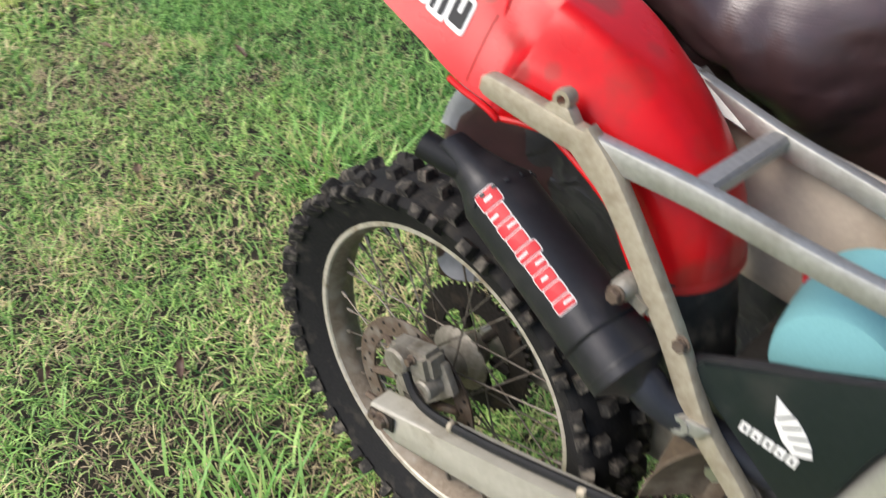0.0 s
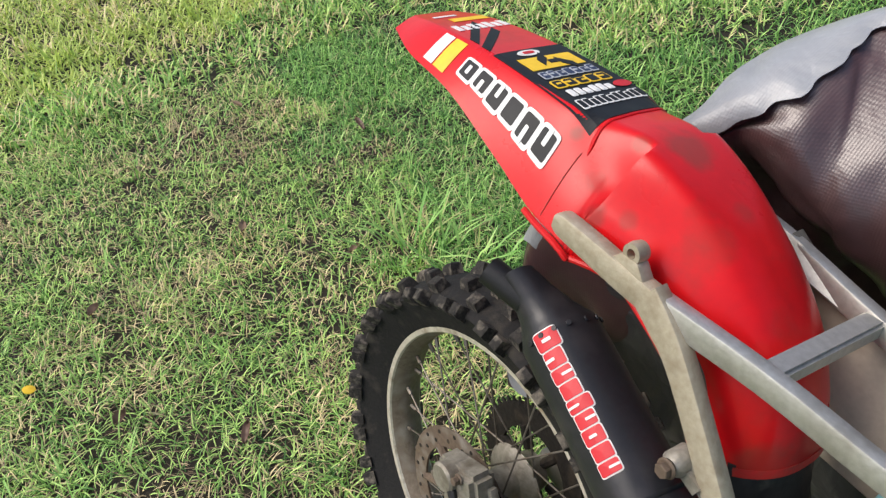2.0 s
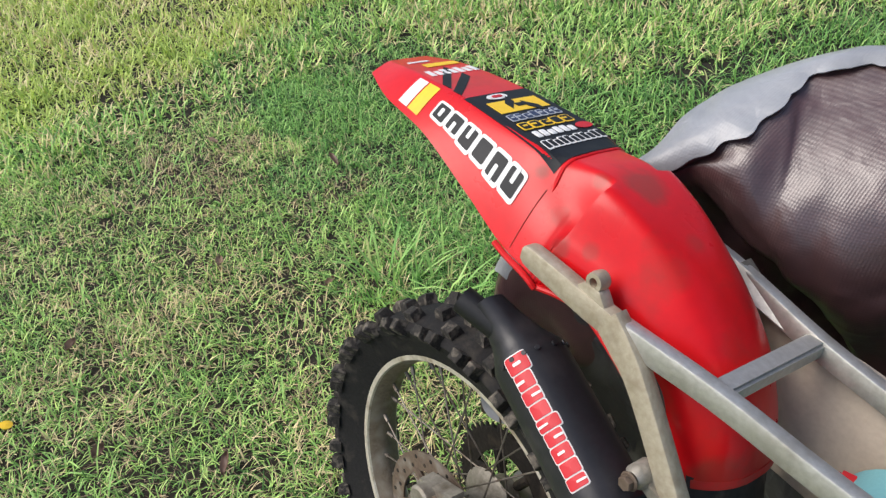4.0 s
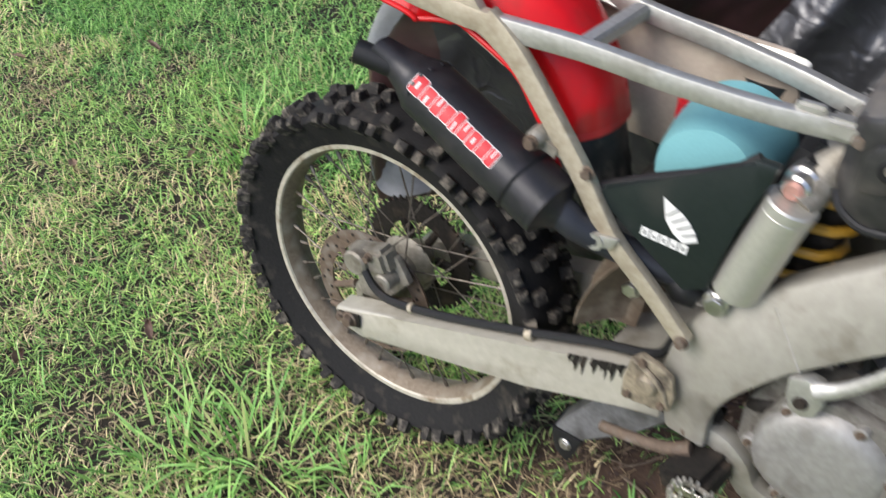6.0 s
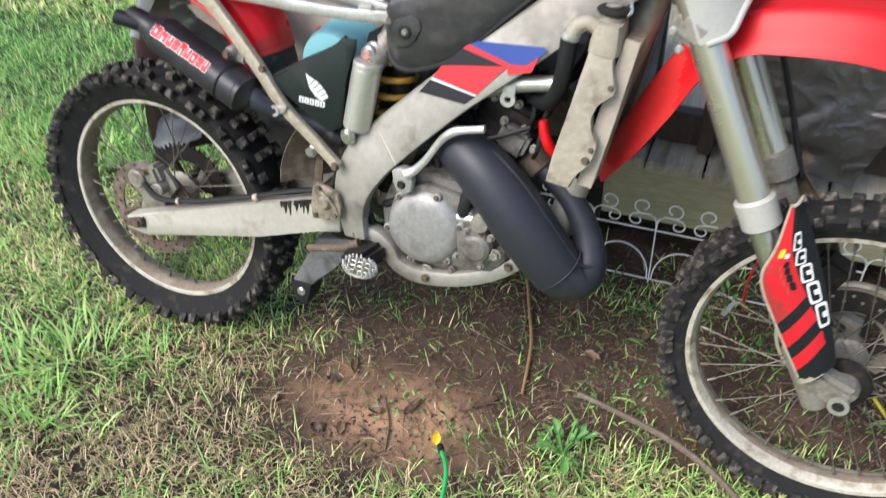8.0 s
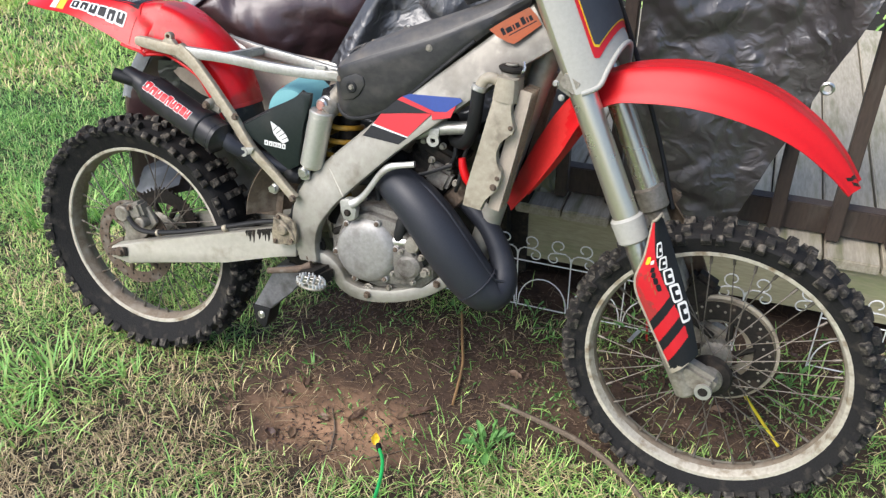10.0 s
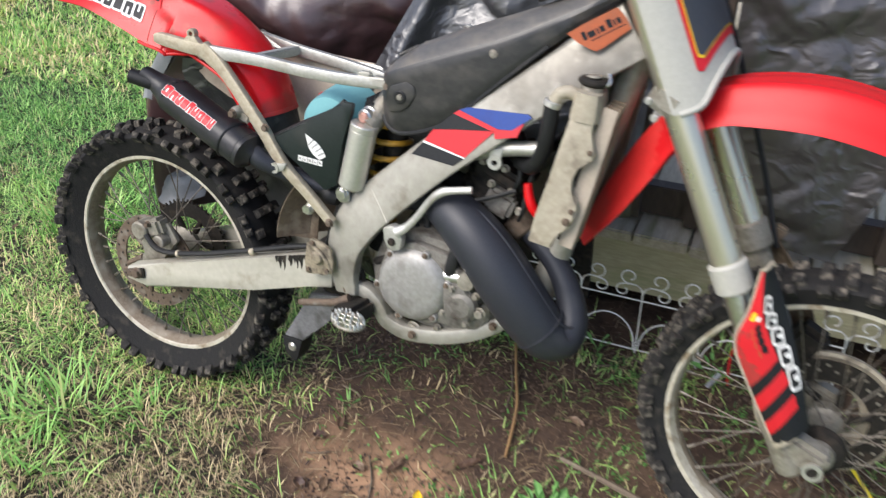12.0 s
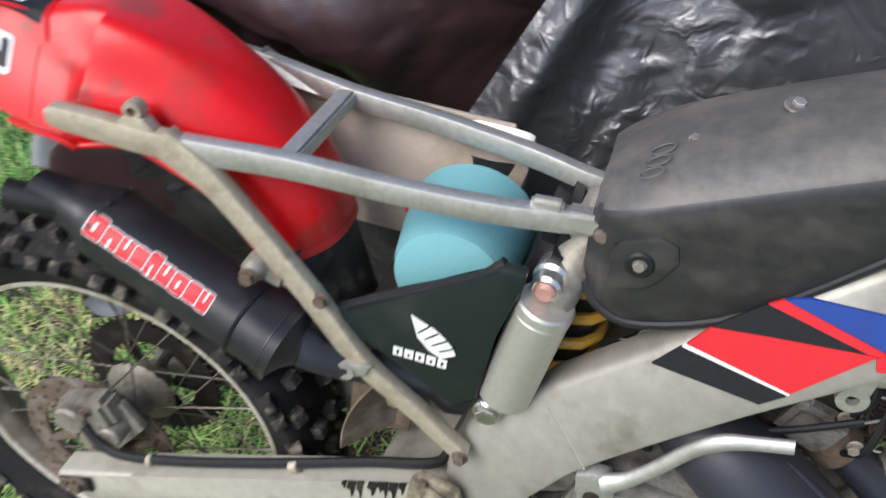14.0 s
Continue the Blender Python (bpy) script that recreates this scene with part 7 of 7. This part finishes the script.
# ---------- deck and railing ----------
deck = thing("deck", pose(0, 0, 0), "weathered grey wooden deck with boards running away from its edge", "deck", kind="structure")
plank_bm = block((0, 1.5, 0), (0.136, 1.9, 0.032), (0, 0, 0), 0.004)
plank_me = bpy.data.meshes.new("plank")
plank_bm.to_mesh(plank_me)
plank_me.materials.append(BOARD)
for k in range(26):
    ob = part("plank", plank_me, BOARD, deck)
    ob.location = (0.25 + 0.142 * k, 0.05 + 0.006 * math.sin(k * 5.1), 0.285 + 0.002 * math.sin(k * 3.3))
part("skirt_board", block((2.1, 0.635, 0.185), (3.8, 0.03, 0.165), (0, 0, 0), 0.003), FASCIA, deck, "mossy greenish skirt board")
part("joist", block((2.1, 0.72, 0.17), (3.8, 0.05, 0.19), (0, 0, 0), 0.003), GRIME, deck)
# Dark sheet put where there is only the shaded gap under the deck.
part("skirting", block((2.1, 0.9, 0.08), (3.8, 0.03, 0.36), (0, 0, 0), 0.003), GRIME, deck, "dark sheet standing for the shade below the deck")

rail = thing("deck_railing", pose(0, 0, 0), "dark brown stained wooden deck railing with square balusters", "railing")
part("bottom_rail", block((2.1, 0.715, 0.352), (3.8, 0.04, 0.085), (0, 0, 0), 0.003), RAILWOOD, rail)
part("top_rail", block((2.1, 0.735, 1.29), (3.8, 0.09, 0.04), (0, 0, 0), 0.004), RAILWOOD, rail)
bal_bm = block((0, 0, 0), (0.036, 0.034, 0.95), (0, 0, 0), 0.003)
bal_me = bpy.data.meshes.new("baluster")
bal_bm.to_mesh(bal_me)
bal_me.materials.append(RAILWOOD)
for k in range(20):
    ob = part("baluster", bal_me, RAILWOOD, rail)
    ob.location = (0.565 + 0.149 * k, 0.678, 0.785)
part("foot_block", block((0.4, 0.735, 0.77), (0.09, 0.09, 0.94), (0, 0, 0), 0.004), RAILWOOD, rail)

# ---------- tarps ----------
def cells(x, z, s):
    d = noise.voronoi(Vector((x, z, s)))[0]
    return d[1] - d[0]


def crease(x, z, s):
    """Broad hanging folds, crumpled facets between sharp creases, and small wrinkles."""
    wx, wz = x + 0.08 * fbm(x * 3, z * 3, s), z + 0.08 * fbm(x * 3, z * 3, s + 5)
    return 0.03 * fbm(wx * 3.0 + wz * 1.2, wz * 1.6, s) + 0.022 * (cells(wx * 4.2 + wz * 1.5, wz * 3.2, s) - 0.3) + 0.0115 * (cells(wx * 9 + wz * 4, wz * 8 - wx * 3, s + 2) - 0.3)


def sheet_left(z):
    return max(0.42, 0.46 + 0.55 * (z - 0.79))


def sheet_depth(x, z):
    return min(0.655, 0.33 + 0.42 * max(0, z - 0.62) + 0.3 * max(0, x - 0.74))


pile = thing("covered_heap", pose(0, 0, 0), "dark brown tarpaulin and black plastic covering a heap", "tarpaulin")
# four lines along the heap: outer hem, inner line of the fold, shoulder, foot
HEM = smooth_path([(-0.14, 0.2, 0.34), (-0.125, 0.2, 0.5), (-0.1, 0.205, 0.66), (-0.03, 0.235, 0.79), (0.046, 0.31, 0.875), (0.056, 0.367, 0.917), (0.072, 0.42, 0.937), (0.12, 0.5, 0.964), (0.22, 0.56, 1.0), (0.36, 0.62, 1.06), (0.64, 0.76, 1.22)], 11)
TURN = smooth_path([(-0.12, 0.2, 0.34), (-0.1, 0.2, 0.5), (-0.07, 0.2, 0.655), (0.0, 0.235, 0.775), (0.085, 0.32, 0.878), (0.136, 0.35, 0.925), (0.151, 0.4, 0.951), (0.155, 0.45, 0.97), (0.25, 0.51, 1.0), (0.38, 0.57, 1.05), (0.65, 0.7, 1.2)], 11)
SHOULDER = smooth_path([(-0.03, 0.24, 0.36), (-0.01, 0.24, 0.5), (0.02, 0.25, 0.63), (0.06, 0.28, 0.74), (0.103, 0.33, 0.838), (0.165, 0.335, 0.852), (0.21, 0.355, 0.85), (0.25, 0.36, 0.857), (0.36, 0.38, 0.87), (0.47, 0.47, 0.9), (0.62, 0.62, 1.0)], 11)
FOOT = smooth_path([(0.12, 0.3, 0.33), (0.14, 0.31, 0.4), (0.16, 0.34, 0.45), (0.16, 0.38, 0.5), (0.16, 0.43, 0.52), (0.2, 0.45, 0.55), (0.26, 0.46, 0.58), (0.34, 0.47, 0.6), (0.43, 0.48, 0.6), (0.52, 0.5, 0.65), (0.6, 0.56, 0.7)], 11)
cloth = []
for k in range(len(HEM)):
    a, b, c, d = [Vector(line[k]) for line in (HEM, TURN, SHOULDER, FOOT)]
    row = []
    for p in smooth_path([tuple(a.lerp(b, 0.1)), tuple(b), tuple(c), tuple(d)], 40):
        p = Vector(p)
        q = (p - b).length
        w = min(1.0, 0.1 + q * 7)
        v = crease(p.x * 1.4, p.z * 1.4, 3.0) * w
        ridge = 0.02 * math.sin(26 * (p.x * 0.8 + p.z * 0.62 - p.y * 0.4) + 2.2 * fbm(p.x * 3, p.z * 3, 55.0)) * w
        row.append(p + Vector((0.0, -1.0 * v - ridge, -0.5 * v - 0.6 * ridge)))
    cloth.append(row)
part("tarp", sheet(cloth, 0.0015), TARP_BROWN, pile, "dark brown woven tarpaulin with shiny folds")
fold = []
for k in range(22, len(HEM)):
    a, b = Vector(HEM[k]), Vector(TURN[k])
    reach = 1.0 + 0.1 * fbm(k * 0.16, 0.0, 8.0) + 0.05 * math.sin(k * 0.9)
    row = []
    for s in np.linspace(0, 1, 18):
        p = a.lerp(b, s * reach)
        v = 0.55 * crease(p.x * 2.2, p.z * 2.2 + p.y, 15.0)
        arch = 0.008 * math.sin(math.pi * s)
        row.append(p + Vector((0.0, -0.006 - 0.5 * arch - v * s, 0.006 + arch - 0.4 * v)))
    fold.append(row)
part("tarp_fold", sheet(fold, 0.0015), TARP_SILVER, pile, "silver grey edge of the tarpaulin folded over")


black = []
for s in np.linspace(0, 1, 150):
    row = []
    z = 0.48 + 0.76 * s
    for q in np.linspace(0, 1, 120):
        x0 = sheet_left(z)
        x = x0 + (1.05 - x0) * q
        y = sheet_depth(x, z)
        roll = math.exp(-((q - 0.07) / 0.06) ** 2)
        c = crease(x, z, 9.0) * min(1, q * 5)
        row.append((x, y - 0.03 * roll - 1.0 * c, z - 0.4 * c))
    black.append(row)
part("plastic_sheet", sheet(black, 0.0015), TARP_BLACK, pile, "black crinkled plastic sheet")
flap = []
for x in np.linspace(-0.17, 0.0, 30):
    flap.append([(x + 0.02 * s, 0.225 + 0.05 * math.sin(x * 18) + 0.06 * s + 0.4 * crease(x, s, 21.0), 0.4 + 0.11 * s + 0.02 * math.sin(x * 12)) for s in np.linspace(0, 1, 14)])
part("tarp_flap", sheet(flap, 0.0015), TARP_SILVER, pile, "silver grey loose lower flap")
low = []
for s in np.linspace(0, 1, 60):
    row = []
    for q in np.linspace(0, 1, 60):
        x, z = -0.01 + 0.53 * q + 0.1 * (1 - s) * (1 - q), 0.3 + 0.47 * s
        c = crease(x, z, 27.0)
        row.append((x + 0.01 * math.sin(9 * z), 0.205 + 0.06 * z + 0.03 * math.sin(5 * q) * (1 - s) - 0.7 * c, z - 0.3 * c))
    low.append(row)
part("lower_sheet", sheet(low, 0.0015), TARP_BLACK, pile, "black crinkled plastic hanging behind the wheel")
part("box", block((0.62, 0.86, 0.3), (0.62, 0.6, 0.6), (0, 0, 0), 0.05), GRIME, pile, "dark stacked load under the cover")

hung = []
for x in np.linspace(1.19, 1.78, 130):
    low = 0.36 + 0.02 * math.sin(x * 11) if x < 1.495 else 0.36 + (x - 1.495) * 2.85
    row = []
    for s in np.linspace(0, 1, 140):
        z = low + (1.33 - low) * s
        row.append((x, 0.59 + 0.06 * s - 0.012 * math.sin(x * 13 + z * 5) - 1.15 * crease(x, z, 31.0), z))
    hung.append(row)
hang = thing("hanging_tarpaulin", pose(0, 0, 0), "black plastic tarpaulin with a metal eyelet hung over the deck railing", "tarpaulin")
part("sheet", sheet(hung, 0.0015), TARP_GREY, hang)
part("eyelet", lathe([(0.008, -0.001), (0.013, -0.003), (0.017, 0.0), (0.013, 0.002)], (1.645, 0.585, 0.765), 20), CHROME, hang, "bright metal eyelet")
